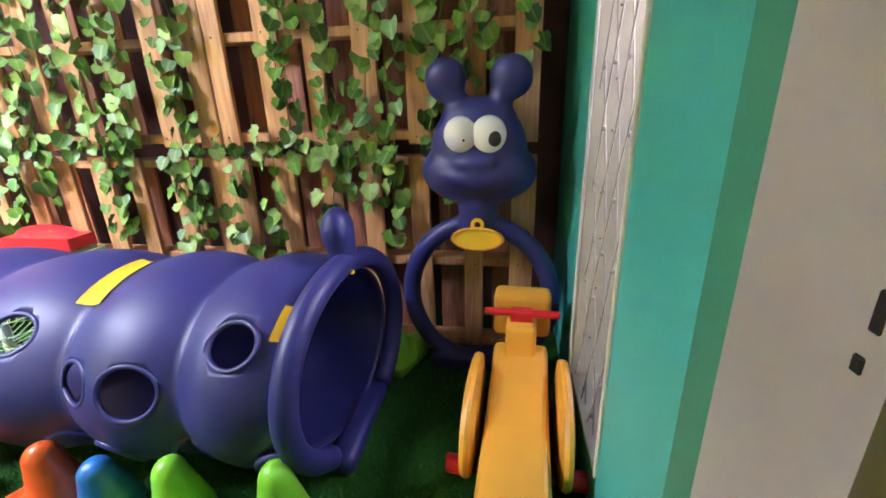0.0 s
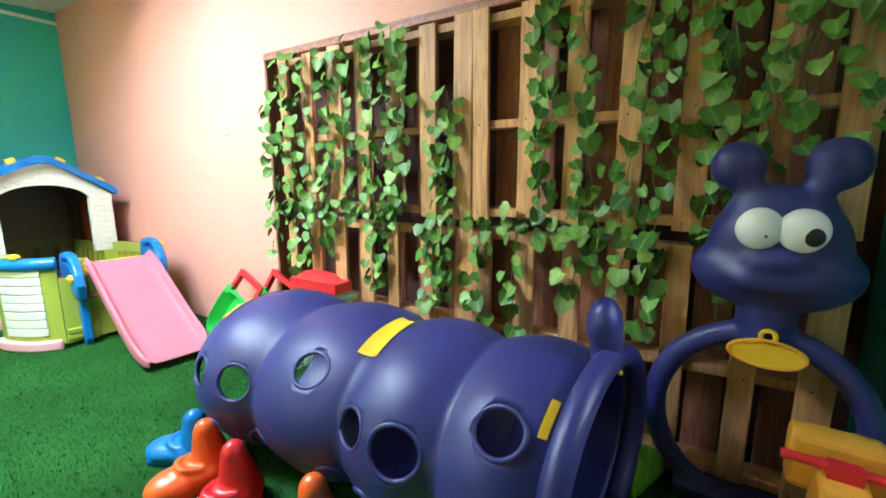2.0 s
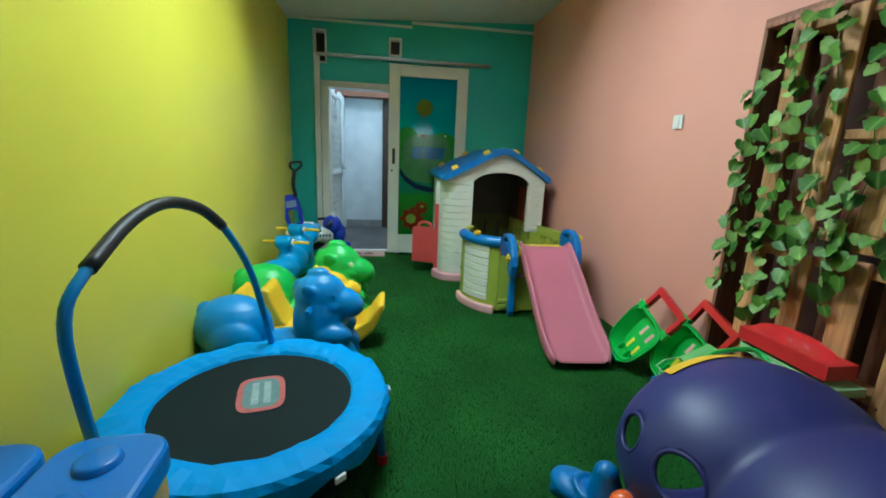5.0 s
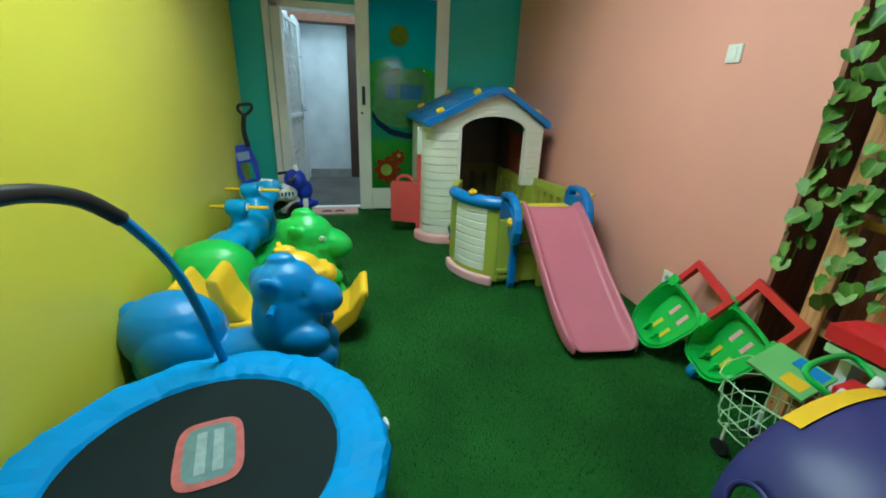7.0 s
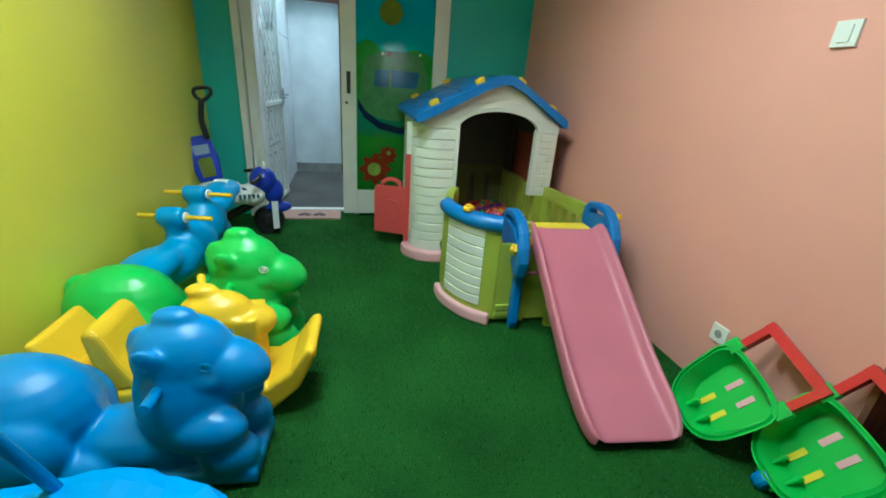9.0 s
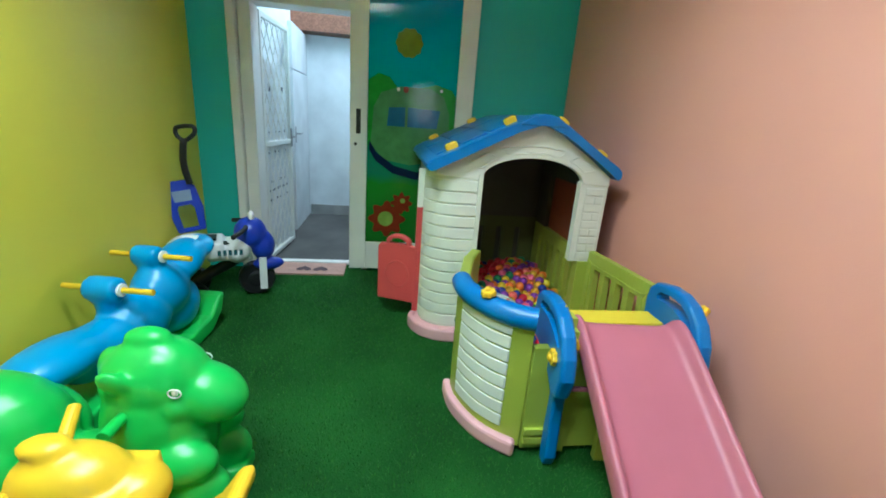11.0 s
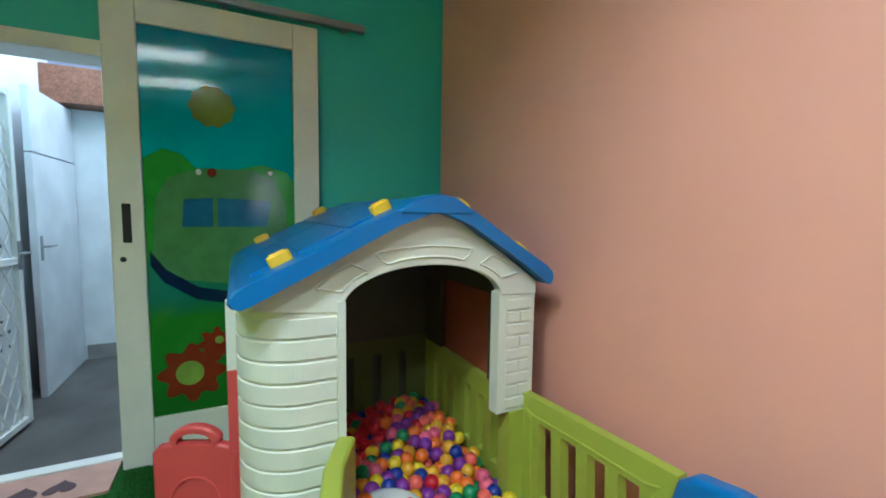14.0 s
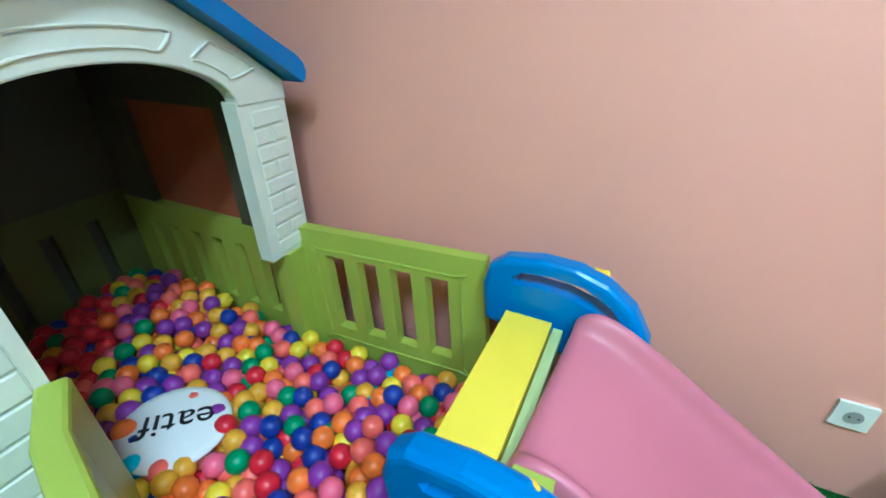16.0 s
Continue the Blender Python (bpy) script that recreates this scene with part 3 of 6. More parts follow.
def sliding_door(m, label, group, paint_mat, stile, lock, pull):
    """A door leaf 0.89 wide in x, its face towards -y, with a drawn landscape on the glass."""
    t = thing("sliding_door", label, "sliding door", m, group)
    W, H = 0.90, 2.15
    for r in ((0, 0, 0, stile, 0.035, H), (W - 0.125, 0, 0, W, 0.035, H)):
        part("stile", box(*r, 0.004, 1), paint_mat, t)
    part("top_rail", box(stile + 0.001, 0.001, H - 0.125, W - 0.126, 0.034, H, 0.004, 1), WHITE, t)
    part("bottom_rail", box(stile + 0.001, 0.001, 0, W - 0.126, 0.034, 0.225, 0.004, 1), WHITE, t)
    glass = part("painted_panel", box(stile + 0.001, 0.014, 0.226, W - 0.126, 0.020, H - 0.126), FILM, t, "glossy glass painted with a blue and green landscape")
    deep = [0.0135]

    def paint(key, outline, label):
        deep[0] -= 0.0005
        part("painting", prism(outline, 0.0004, m=Matrix.Translation((0, deep[0], 0))), FP[key], glass, label)
    paint("hill", [(0.128, 0.98), (0.128, 1.44), (0.20, 1.49), (0.28, 1.47), (0.34, 1.40), (0.50, 1.41), (0.62, 1.44), (0.74, 1.41), (0.772, 1.36), (0.772, 0.98)], "painted green hill")
    paint("sun", disc_outline(0.095, 0.095, 0.41, 1.70, 40, 0.06, 10), "painted yellow sun")
    paint("body", [(0.15, 0.98), (0.17, 1.26), (0.22, 1.36), (0.36, 1.41), (0.58, 1.41), (0.68, 1.36), (0.73, 1.24), (0.74, 0.95), (0.62, 0.88), (0.45, 0.85), (0.26, 0.88)], "painted pale green van")
    paint("glass", [(0.27, 1.13), (0.28, 1.26), (0.40, 1.27), (0.40, 1.13)], "painted blue window")
    paint("glass", [(0.42, 1.13), (0.42, 1.27), (0.66, 1.26), (0.64, 1.13)], "painted blue window")
    paint("dark", [(0.14, 1.02), (0.20, 0.93), (0.33, 0.84), (0.50, 0.80), (0.70, 0.81), (0.70, 0.76), (0.50, 0.74), (0.32, 0.78), (0.19, 0.87), (0.14, 0.95)], "painted dark curve")
    paint("flower", disc_outline(0.128, 0.128, 0.29, 0.42, 48, 0.16, 8), "painted red flower")
    paint("core", disc_outline(0.06, 0.06, 0.28, 0.42, 20), "painted green flower heart")
    paint("flower", disc_outline(0.075, 0.075, 0.40, 0.55, 40, 0.2, 8), "painted red flower")
    paint("core", disc_outline(0.02, 0.02, 0.41, 0.57, 12), "painted flower heart")
    paint("white", disc_outline(0.012, 0.014, 0.345, 1.39, 16), "painted white dot")
    paint("flower", disc_outline(0.02, 0.022, 0.40, 1.39, 12), "painted red dot")
    paint("white", disc_outline(0.011, 0.011, 0.66, 1.40, 14), "painted white dot")
    part("pull", box(pull[0], -0.004, pull[1], pull[0] + 0.033, 0.002, pull[2], 0.003, 1), BLACK, t, "black recessed pull")
    part("lock", lathe([(0.0, 0.002), (lock[2] * 0.8, 0.002), (lock[2], 0.0), (lock[2], -0.004)], 16), BLACK, t, "small dark keyhole", at=pose(lock[0], 0.0, lock[1], 90))
    return t


sliding_door(pose(0.055, -1.645, 0.025, 0, 0, 90), "white framed sliding door with a painted glass panel, pushed open", "sliding doors", WHITE, 0.125, (0.042, 0.985, 0.012), (0.045, 1.06, 1.235))


def door_rail(name, x, y0, y1, z, side):
    t = thing(name, "thin dark metal sliding rail on the teal wall", "rail", kind="structure")
    part("rail", box(min(x, x + side * 0.03), y0, z, max(x, x + side * 0.03), y1, z + 0.035, 0.004, 1), STEEL, t)
    for k in range(4):
        y = y0 + 0.1 + (y1 - y0 - 0.2) * k / 3
        part("bracket", box(min(x, x - side * 0.05), y - 0.015, z + 0.005, max(x, x - side * 0.05), y + 0.015, z + 0.03), STEEL, t)


door_rail("rail_west", 0.05, -2.42, -0.50, 2.195, 1)
# Strip of darker green: the wall's shaded edge, done as a colour.
structure("shade_strip_east", box(6.085, -1.382, 0, XE + 0.02, -1.225, 2.19, 0.003, 1), surface("shaded_teal", (0.03, 0.27, 0.17), 0.5, 0.06, 2, 120, 0.25, 0.0015), "darker green strip beside the door, shade put into its colour", "trim")


def door_frame_west():
    t = thing("doorframe_west", "white painted door frame, worn at the edges", "door frame", kind="structure")
    part("jamb", box(-T - 0.01, DY0 - 0.03, 0, 0.03, DY0 + 0.055, DZ, 0.004, 1), WHITE, t)
    part("lintel", box(-T - 0.01, DY0 - 0.03, DZ - 0.045, 0.03, DY1 + 0.05, DZ + 0.02, 0.004, 1), WHITE, t)
    part("jamb", box(-T - 0.01, DY1 - 0.0, 0, 0.018, DY1 + 0.05, DZ - 0.046, 0.004, 1), WHITE, t)
    part("stop_post", box(0.002, -2.45, 0, 0.075, -2.395, 2.21, 0.006, 1), WHITE, t, "white upright stop post")
    part("threshold", box(-T, DY0 + 0.056, 0.0, -0.085, DY1 - 0.001, 0.022, 0.004, 1), WHITE, t, "pale stone threshold")


door_frame_west()


def vent(y0, y1, z0, z1):
    t = thing("vent", "small white framed wall vent", "vent", group="wall vents", kind="structure")
    w = 0.016
    for r in ((y0 - w, y0 + 0.004, z0 - w, z1 + w), (y1 - 0.004, y1 + w, z0 - w, z1 + w)):
        part("vent_frame", box(-T, r[0], r[2], 0.012, r[1], r[3], 0.003, 1), WHITE, t)
    for r in ((z0 - w, z0 + 0.004), (z1 - 0.004, z1 + w)):
        part("vent_frame", box(-T + 0.001, y0 + 0.004, r[0], 0.010, y1 - 0.004, r[1], 0.003, 1), WHITE, t)
    part("dark_pane", box(-0.10, y0 + 0.004, z0 + 0.004, -0.092, y1 - 0.004, z1 - 0.004), BLACK, t, "dark pane")


for v in VENTS:
    vent(*v)


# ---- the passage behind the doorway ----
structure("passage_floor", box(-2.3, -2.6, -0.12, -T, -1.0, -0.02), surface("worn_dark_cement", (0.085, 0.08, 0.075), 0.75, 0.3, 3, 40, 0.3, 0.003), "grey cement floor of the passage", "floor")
structure("passage_wall_end", box(-2.15, -2.6, -0.02, -2.0, -1.0, 2.02), GREYWHITE, "old white plaster wall of the passage", "wall")
structure("passage_wall_right", box(-2.0, -1.30, -0.02, -T - 0.002, -1.15, 3.0), GREYWHITE, "white passage wall", "wall")
structure("passage_wall_left", box(-2.0, -2.57, -0.02, -T - 0.002, -2.42, 3.0), GREYWHITE, "white passage wall", "wall")
structure("passage_dado", box(-1.20, -2.419, -0.02, -0.75, -2.40, 0.62), RUST, "rust red painted lower wall", "wall")
structure("passage_skirting", box(-1.999, -2.28, -0.02, -1.985, -1.3, 0.10), CONCRETE, "rough cement skirting", "baseboard")
# Flat dark strip in place of the unlit opening beyond the end wall.
structure("passage_dark_strip", box(-1.998, -1.695, -0.02, -1.955, -1.31, 2.02, 0.004, 1), surface("dark_opening_brown", (0.06, 0.03, 0.022), 0.5, 0.2, 4, 60, 0.2, 0.002), "dark strip standing in for the unlit opening at the passage end", "panel")
structure("passage_beam", box(-2.15, -2.6, 2.03, -1.80, -1.0, 2.30), BEAM, "brown timber beam across the passage", "beam")


def leaf_handle(t, x, y, z, s=1):
    part("door_handle", rod((x, y, z), (x, y + 0.045, z), 0.007, bm=rod((x, y + 0.045, z), (x + s * 0.10, y + 0.045, z), 0.007)), STEEL, t, "steel lever handle")
    part("handle_plate", box(x - 0.018, y - 0.001, z - 0.09, x + 0.018, y + 0.005, z + 0.07), STEEL, t)


def grille_door():
    t = thing("grille_door", "white metal grille door with diamond lattice, standing open", "door", pose(-0.17, -2.335, 0.0, 0, 0, -6))
    W, H = 0.64, 1.88
    for r in ((-0.035, 0, 0.0, 0, 0.035, H), (-W, 0, 0.0, -W + 0.035, 0.035, H)):
        part("stile", box(*r, 0.004, 1), WHITE, t)
    for z in (0.0, 0.92, H - 0.04):
        part("rail", box(-W + 0.035, 0.002, z, -0.035, 0.033, z + 0.04, 0.004, 1), WHITE, t)
    for z0, z1 in ((0.04, 0.92), (0.96, H - 0.04)):
        w = W - 0.07
        step = 0.115
        k = -int((z1 - z0) / step) - 1
        for s in (1, -1):
            c = -3.0
            while c < 3.0:
                # a bar along x = c + s * 0.62 z, kept inside the frame
                ends = []
                za, zb = z0, z1
                lo, hi = sorted(((-W + 0.035 - c) / (s * 0.62), (-0.035 - c) / (s * 0.62)))
                za, zb = max(za, lo), min(zb, hi)
                if zb - za > 0.03:
                    part("bar", rod((c + s * 0.62 * za, 0.017 + 0.004 * s, za), (c + s * 0.62 * zb, 0.017 + 0.004 * s, zb), 0.005, seg=6), WHITE, t)
                c += step
    sheet = part("backing_sheet", box(-W + 0.036, 0.004, 0.041, -0.036, 0.008, 1.55), GREYWHITE, t, "pale sheet tied behind the lattice")
    rng = random.Random(17)
    for z, n, w in ((1.02, 5, 0.018), (0.62, 8, 0.022), (0.55, 8, 0.022), (0.47, 6, 0.022), (1.34, 2, 0.05), (0.86, 4, 0.02)):
        for k in range(n):
            x = -W + 0.08 + (W - 0.16) * (k + rng.uniform(0.2, 0.8)) / n
            h = rng.uniform(0.010, 0.020) * (3 if w > 0.04 else 1)
            part("print_bar", box(x - w / 2, 0.0085, z, x + w / 2, 0.0095, z + h), surface_dark, sheet, "dark print")
    leaf_handle(t, -W + 0.02, 0.035, 0.98)


surface_dark = surface("faded_dark_print", (0.05, 0.07, 0.09), 0.6)
grille_door()


def passage_door():
    t = thing("passage_door", "plain white panel door in the passage with a steel lever", "door", pose(-1.20, -2.33, -0.018))
    part("leaf", box(-0.78, 0, 0, 0, 0.04, 1.60, 0.003, 1), GREYWHITE, t)
    part("transom", box(-0.78, 0, 1.61, 0, 0.04, 2.02, 0.003, 1), GREYWHITE, t)
    leaf_handle(t, -0.05, 0.04, 1.0, -1)


passage_door()


def wall_notice(x, z, w, h, mat, label):
    t = thing("notice", label, "notice", pose(x, -2.418, z))
    part("sheet", box(-w / 2, 0, -h / 2, w / 2, 0.004, h / 2), WHITE, t)
    for k in range(5):
        part("text_bar", box(-w * 0.38, 0.0045, h * (0.3 - 0.14 * k), w * (0.1 + 0.05 * (k % 3)), 0.0055, h * (0.35 - 0.14 * k)), mat, t)


wall_notice(-0.98, 1.30, 0.26, 0.36, BLACK, "white printed notice on the passage wall")
wall_notice(-0.62, 0.42, 0.34, 0.24, BLACK, "white sheet with dark marks on the passage wall")
wall_notice(-0.55, 0.95, 0.16, 0.10, BLACK, "small white sheet with dark marks on the wall")

# ---- pallets in the recess ----
SLATS = (0.0, 0.205, 0.405, 0.60, 0.80, 1.015, 1.20)


def pallet(x, z, seed, spare):
    rng = random.Random(seed)
    t = thing("pallet", "upright orange-brown timber pallet with upright slats", "pallet", pose(x, -0.03, z), "pallets on the wall")
    H = 0.895
    for k, sx in enumerate(SLATS):
        w = rng.uniform(0.070, 0.098)
        bm = boxes([(0, -0.011, 0, w, 0.011, H - rng.uniform(0, 0.02))], 0.003)
        part("slat", bm, PLANK, t, at=pose(sx + rng.uniform(-0.008, 0.008), -0.011, rng.uniform(0, 0.006), 0, rng.uniform(-0.6, 0.6), rng.uniform(-1, 1)))
    for zz in (0.02, 0.405, H - 0.055):
        part("crossbar", boxes([(0.0, 0, -0.0, 1.285, 0.095, 0.036)], 0.003), PLANK, t, at=pose(0, 0.004, zz + rng.uniform(-0.004, 0.004)))
    for k in range(6):
        w = rng.uniform(0.09, 0.13)
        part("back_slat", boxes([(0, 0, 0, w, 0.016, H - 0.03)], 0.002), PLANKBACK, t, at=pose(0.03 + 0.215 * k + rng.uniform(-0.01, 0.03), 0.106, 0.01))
    for k in range(14):
        bm = lathe([(0.0, 0.0025), (0.0035, 0.002), (0.004, 0)], 6)
        part("nail", bm, BLACK, t, "dark nail head", at=pose(SLATS[k // 2] + 0.035 + rng.uniform(-0.015, 0.015), -0.0225, (0.04, 0.425)[k % 2] + rng.uniform(-0.008, 0.008), 90))
    return t


for px, pz, sd in ((3.365, 0.0, 1), (4.668, 0.0, 2), (3.365, 0.925, 3), (4.668, 0.925, 4)):
    pallet(px, pz, sd, 0)
structure("trim_top_board", box(3.19, -0.02, 1.826, XE - 0.01, 0.08, 1.850, 0.003, 1), PLANKBACK, "thin brown board above the pallets", "trim")


def leaf_mesh(size, fold, name):
    """An ivy leaf: five soft lobes, folded along the rib and curled at the tip."""
    prof = [(0.30, -0.14), (0.55, 0.02), (0.53, 0.20), (0.60, 0.38), (0.47, 0.58), (0.30, 0.80)]
    bm = bmesh.new()
    rib = [bm.verts.new((0, 0.0, -size * v)) for v in (0.0, 0.2, 0.45, 0.7, 0.98)]
    for s in (1, -1):
        wave = [0.05, -0.04, 0.03, -0.05, 0.04, 0.0]
        edge = [bm.verts.new((s * size * u * math.cos(fold), -size * abs(u) * math.sin(fold) + size * (0.1 * v * v + w), -size * v)) for (u, v), w in zip(prof, wave)]
        quads = ((rib[0], edge[0], edge[1]), (rib[0], edge[1], edge[2], rib[1]), (rib[1], edge[2], edge[3], rib[2]), (rib[2], edge[3], edge[4]), (rib[2], edge[4], edge[5], rib[3]), (rib[3], edge[5], rib[4]))
        for q in quads:
            bm.faces.new(q if s < 0 else q[::-1])
    for i, v in enumerate(rib):
        v.co.y += 0.10 * size * (i / 4) ** 2
    me = bpy.data.meshes.new(name)
    bm.to_mesh(me)
    bm.free()
    me.materials.append(LEAF)
    me.polygons.foreach_set("use_smooth", [True] * len(me.polygons))
    return me


LEAVES = [leaf_mesh(s, f, "leaf") for s, f in ((0.052, 0.3), (0.060, 0.15), (0.067, 0.42), (0.046, 0.05))]


def vine(x, z_top, z_low, seed, dense=1.0, drift=0.0):
    rng = random.Random(seed)
    t = thing("ivy_garland", "hanging garland of green plastic ivy leaves", "artificial plant", pose(x, -0.07, z_top), "ivy garlands")
    L = z_top - z_low
    n = max(3, int(L / 0.12))
    pts = [(drift * i / n + 0.02 * math.sin(2.1 * i + seed), -0.006 * (i % 2) - 0.004, -L * i / n) for i in range(n + 1)]
    part("stem", pipe(pts, 0.0022, 5, cuts=3), LEAF, t, "thin green stem")
    count = int(L / 0.029 * dense)
    for k in range(count):
        u = (k + rng.random()) / count
        i = min(n - 1, int(u * n))
        f = u * n - i
        px = pts[i][0] * (1 - f) + pts[i + 1][0] * f
        m = pose(px + rng.uniform(-0.045, 0.045), rng.uniform(-0.035, 0.0), -L * u + rng.uniform(0, 0.03), rng.uniform(-55, 10), rng.uniform(-35, 35), rng.uniform(-50, 50))
        part_mesh("leaf", LEAVES[rng.randrange(4)], None, t, at=m @ Matrix.Scale(rng.uniform(0.8, 1.2), 4))


VINES = ((3.30, 1.62, 0.62, 0.9), (3.44, 1.80, 0.55, 1.0), (3.60, 1.80, 0.62, 0.9), (3.80, 1.80, 0.80, 0.9), (3.93, 1.82, 0.9, 0.8), (4.07, 1.82, 0.52, 1.0), (4.22, 1.83, 0.88, 1.25), (4.30, 1.80, 1.02, 1.0),
         (4.50, 1.42, 0.50, 1.0), (4.44, 0.9, 0.45, 1.1), (4.56, 1.5, 0.62, 0.9), (4.72, 0.96, 0.42, 1.0), (4.88, 0.98, 0.40, 0.7), (4.98, 1.80, 0.95, 1.0), (5.03, 1.80, 0.86, 0.8), (5.14, 1.80, 0.60, 0.8), (5.20, 1.15, 0.7, 0.7),
         (5.34, 1.84, 0.66, 0.9), (5.42, 1.82, 0.55, 0.95), (5.54, 1.84, 0.98, 0.9), (5.60, 1.80, 0.5, 0.5), (5.72, 1.84, 1.12, 1.0), (5.80, 1.84, 1.18, 0.8), (5.91, 1.84, 1.22, 1.0), (3.72, 1.25, 0.7, 0.6), (4.15, 0.95, 0.55, 0.7))
for i, (vx, za, zb, dn) in enumerate(VINES):
    vine(vx, za, zb, 20 + i, dn, 0.03 * math.sin(i * 1.7))
for i, (x0, x1, zz) in enumerate(((3.35, 4.3, 0.97), (4.6, 5.35, 0.93))):
    rng = random.Random(90 + i)
    t = thing("ivy_garland", "garland of green plastic ivy leaves strung along the pallets", "artificial plant", pose(x0, -0.07, zz), "ivy garlands")
    part("stem", pipe([((x1 - x0) * k / 8, -0.004, -0.03 * math.sin(k * 1.1)) for k in range(9)], 0.0022, 5, cuts=3), LEAF, t, "thin green stem")
    for k in range(int((x1 - x0) / 0.04)):
        m = pose(k * 0.04 + rng.uniform(-0.02, 0.02), rng.uniform(-0.03, 0), rng.uniform(-0.06, 0.03), rng.uniform(-55, 10), rng.uniform(-40, 40), rng.uniform(-50, 50))
        part_mesh("leaf", LEAVES[rng.randrange(4)], None, t, at=m @ Matrix.Scale(rng.uniform(0.8, 1.15), 4))

# ---- caterpillar crawl tunnel ----
TC = pose(4.62, -0.61, 0.0, 0, 0, 1.0)
TZ, FLAT = 0.320, 0.82


NIPS = (-0.73, -0.36, 0.06, 0.40, 0.74)


def tunnel_radius(x):
    """Radius along the tunnel: four bulges, nipped in between."""
    for a, c in zip(NIPS, NIPS[1:]):
        if x <= c or c == NIPS[-1]:
            f = min(1.0, max(0.0, (x - a) / (c - a)))
            return 0.330 + 0.052 * math.sin(math.pi * f) ** 0.9


def skew(x, y):
    """The mouth end is turned a little towards the room."""
    return x + max(0.0, (x - 0.40) / 0.34) * (0.13 * y - 0.012)


def tunnel():
    t = thing("crawl_tunnel", "dark purple caterpillar crawl tunnel with round holes", "play tunnel", TC)
    L0, L1 = -0.73, 0.74
    rows, seg = 90, 77

    def skin(shrink):
        rings = []
        for i in range(rows + 1):
            u = i / rows
            x = L0 + (L1 - L0) * u
            r = tunnel_radius(x) - shrink
            ring = []
            for k in range(seg):
                a = 2 * math.pi * k / seg
                z = TZ + FLAT * r * math.sin(a)
                ring.append((skew(x, r * math.cos(a)), r * math.cos(a), max(z, 0.035 + shrink)))
            rings.append(ring)
        return rings
    bm = bmesh.new()
    outer = [[bm.verts.new(p) for p in ring] for ring in skin(0.0)]
    inner = [[bm.verts.new(p) for p in ring] for ring in skin(0.018)]
    for rr in (outer, inner):
        for a, c in zip(rr, rr[1:]):
            for k in range(seg):
                bm.faces.new((a[k], a[(k + 1) % seg], c[(k + 1) % seg], c[k]))
    for e in (0, -1):
        for k in range(seg):
            bm.faces.new((outer[e][k], outer[e][(k + 1) % seg], inner[e][(k + 1) % seg], inner[e][k]))
    bmesh.ops.recalc_face_normals(bm, faces=bm.faces[:])
    holes = []
    for hx, ang, r in ((0.56, 34, 0.068), (0.285, 12, 0.076), (0.115, 14, 0.060), (-0.095, 34, 0.064), (-0.44, 13, 0.068), (-0.635, 13, 0.058)):
        for side in (1, -1):
            holes.append((hx, ang, r, side))
    cutter = bmesh.new()
    rims = []
    for hx, ang, r, side in holes:
        R = tunnel_radius(hx)
        a = radians(ang)
        d = Vector((0, -side * math.cos(a), math.sin(a)))
        c = Vector((hx, 0, TZ))
        rod(c + d * (R - 0.12), c + d * (R + 0.12), r, seg=28, bm=cutter)
        rims.append((c + d * R, d, r))
    part_mesh("body", cut(bm, cutter), PURPLE, t, "dark purple moulded plastic shell", smooth=True)
    for c, d, r in rims:
        q = d.to_track_quat("Z", "Y").to_matrix().to_4x4()
        pts = []
        for w in [2 * math.pi * k / 28 for k in range(28)]:
            p = Matrix.Translation(c) @ q @ Vector((r * math.cos(w), r * math.sin(w), 0))
            # the rim follows the skin
            on = math.atan2((p.z - TZ) / FLAT, p.y)
            rr = tunnel_radius(p.x) - 0.005
            pts.append((p.x, rr * math.cos(on), TZ + FLAT * rr * math.sin(on)))
        part("hole_rim", pipe(pts, 0.0075, 8, closed=True, cuts=2), PURPLE, t, smooth=True)
    # moulded sockets above the shoes
    for sx in (-0.56, -0.35, 0.01, 0.17, 0.40, 0.66):
        pts = []
        for w in [math.pi * k / 10 for k in range(11)]:
            x, z = sx + 0.066 * math.cos(w), 0.145 + 0.085 * math.sin(w)
            rr = tunnel_radius(x) - 0.002
            on = math.asin((z - TZ) / (FLAT * rr))
            pts.append((x, -rr * math.cos(on), z))
        part("shoe_socket", pipe(pts, 0.011, 8, cuts=3), PURPLE, t, smooth=True)
    # entrance rim with its rounded feeler
    arch = [(0.35 * math.cos(a), 0.325 + 0.30 * math.sin(a)) for a in [radians(-58 + 296 * k / 20) for k in range(21)]]
    part("entrance_rim", pipe([(skew(0.768, y), y, max(z, 0.05)) for y, z in arch], 0.036, 12, cuts=3), PURPLE, t, smooth=True)
    part("entrance_foot", box(0.72, -0.20, 0.012, 0.80, 0.20, 0.08, 0.02), PURPLE, t, smooth=True)
    part_mesh("feeler", fused(ball(0.066, 0.735, 0.04, 0.715, 0.75, 0.95, 1.2, bm=rod((0.750, 0.03, 0.60), (0.738, 0.04, 0.70), 0.042, 0.048)), 0.009, 5), PURPLE, t, smooth=True)
    part("bolt", ball(0.008, 0.79, -0.02, 0.61), LEMON, t, "small pale bolt")

    # yellow tape bands over the joints
    def band(x, a0, a1, w, grow):
        bm = bmesh.new()
        n = 18
        rr = []
        for i in range(n + 1):
            a = radians(a0 + (a1 - a0) * i / n)
            row = []
            for dx in (-w / 2, -w / 6, w / 6, w / 2):
                r = tunnel_radius(x + dx) + grow
                row.append(bm.verts.new((skew(x + dx, -r * math.cos(a)), -r * math.cos(a), TZ + FLAT * r * math.sin(a))))
            rr.append(row)
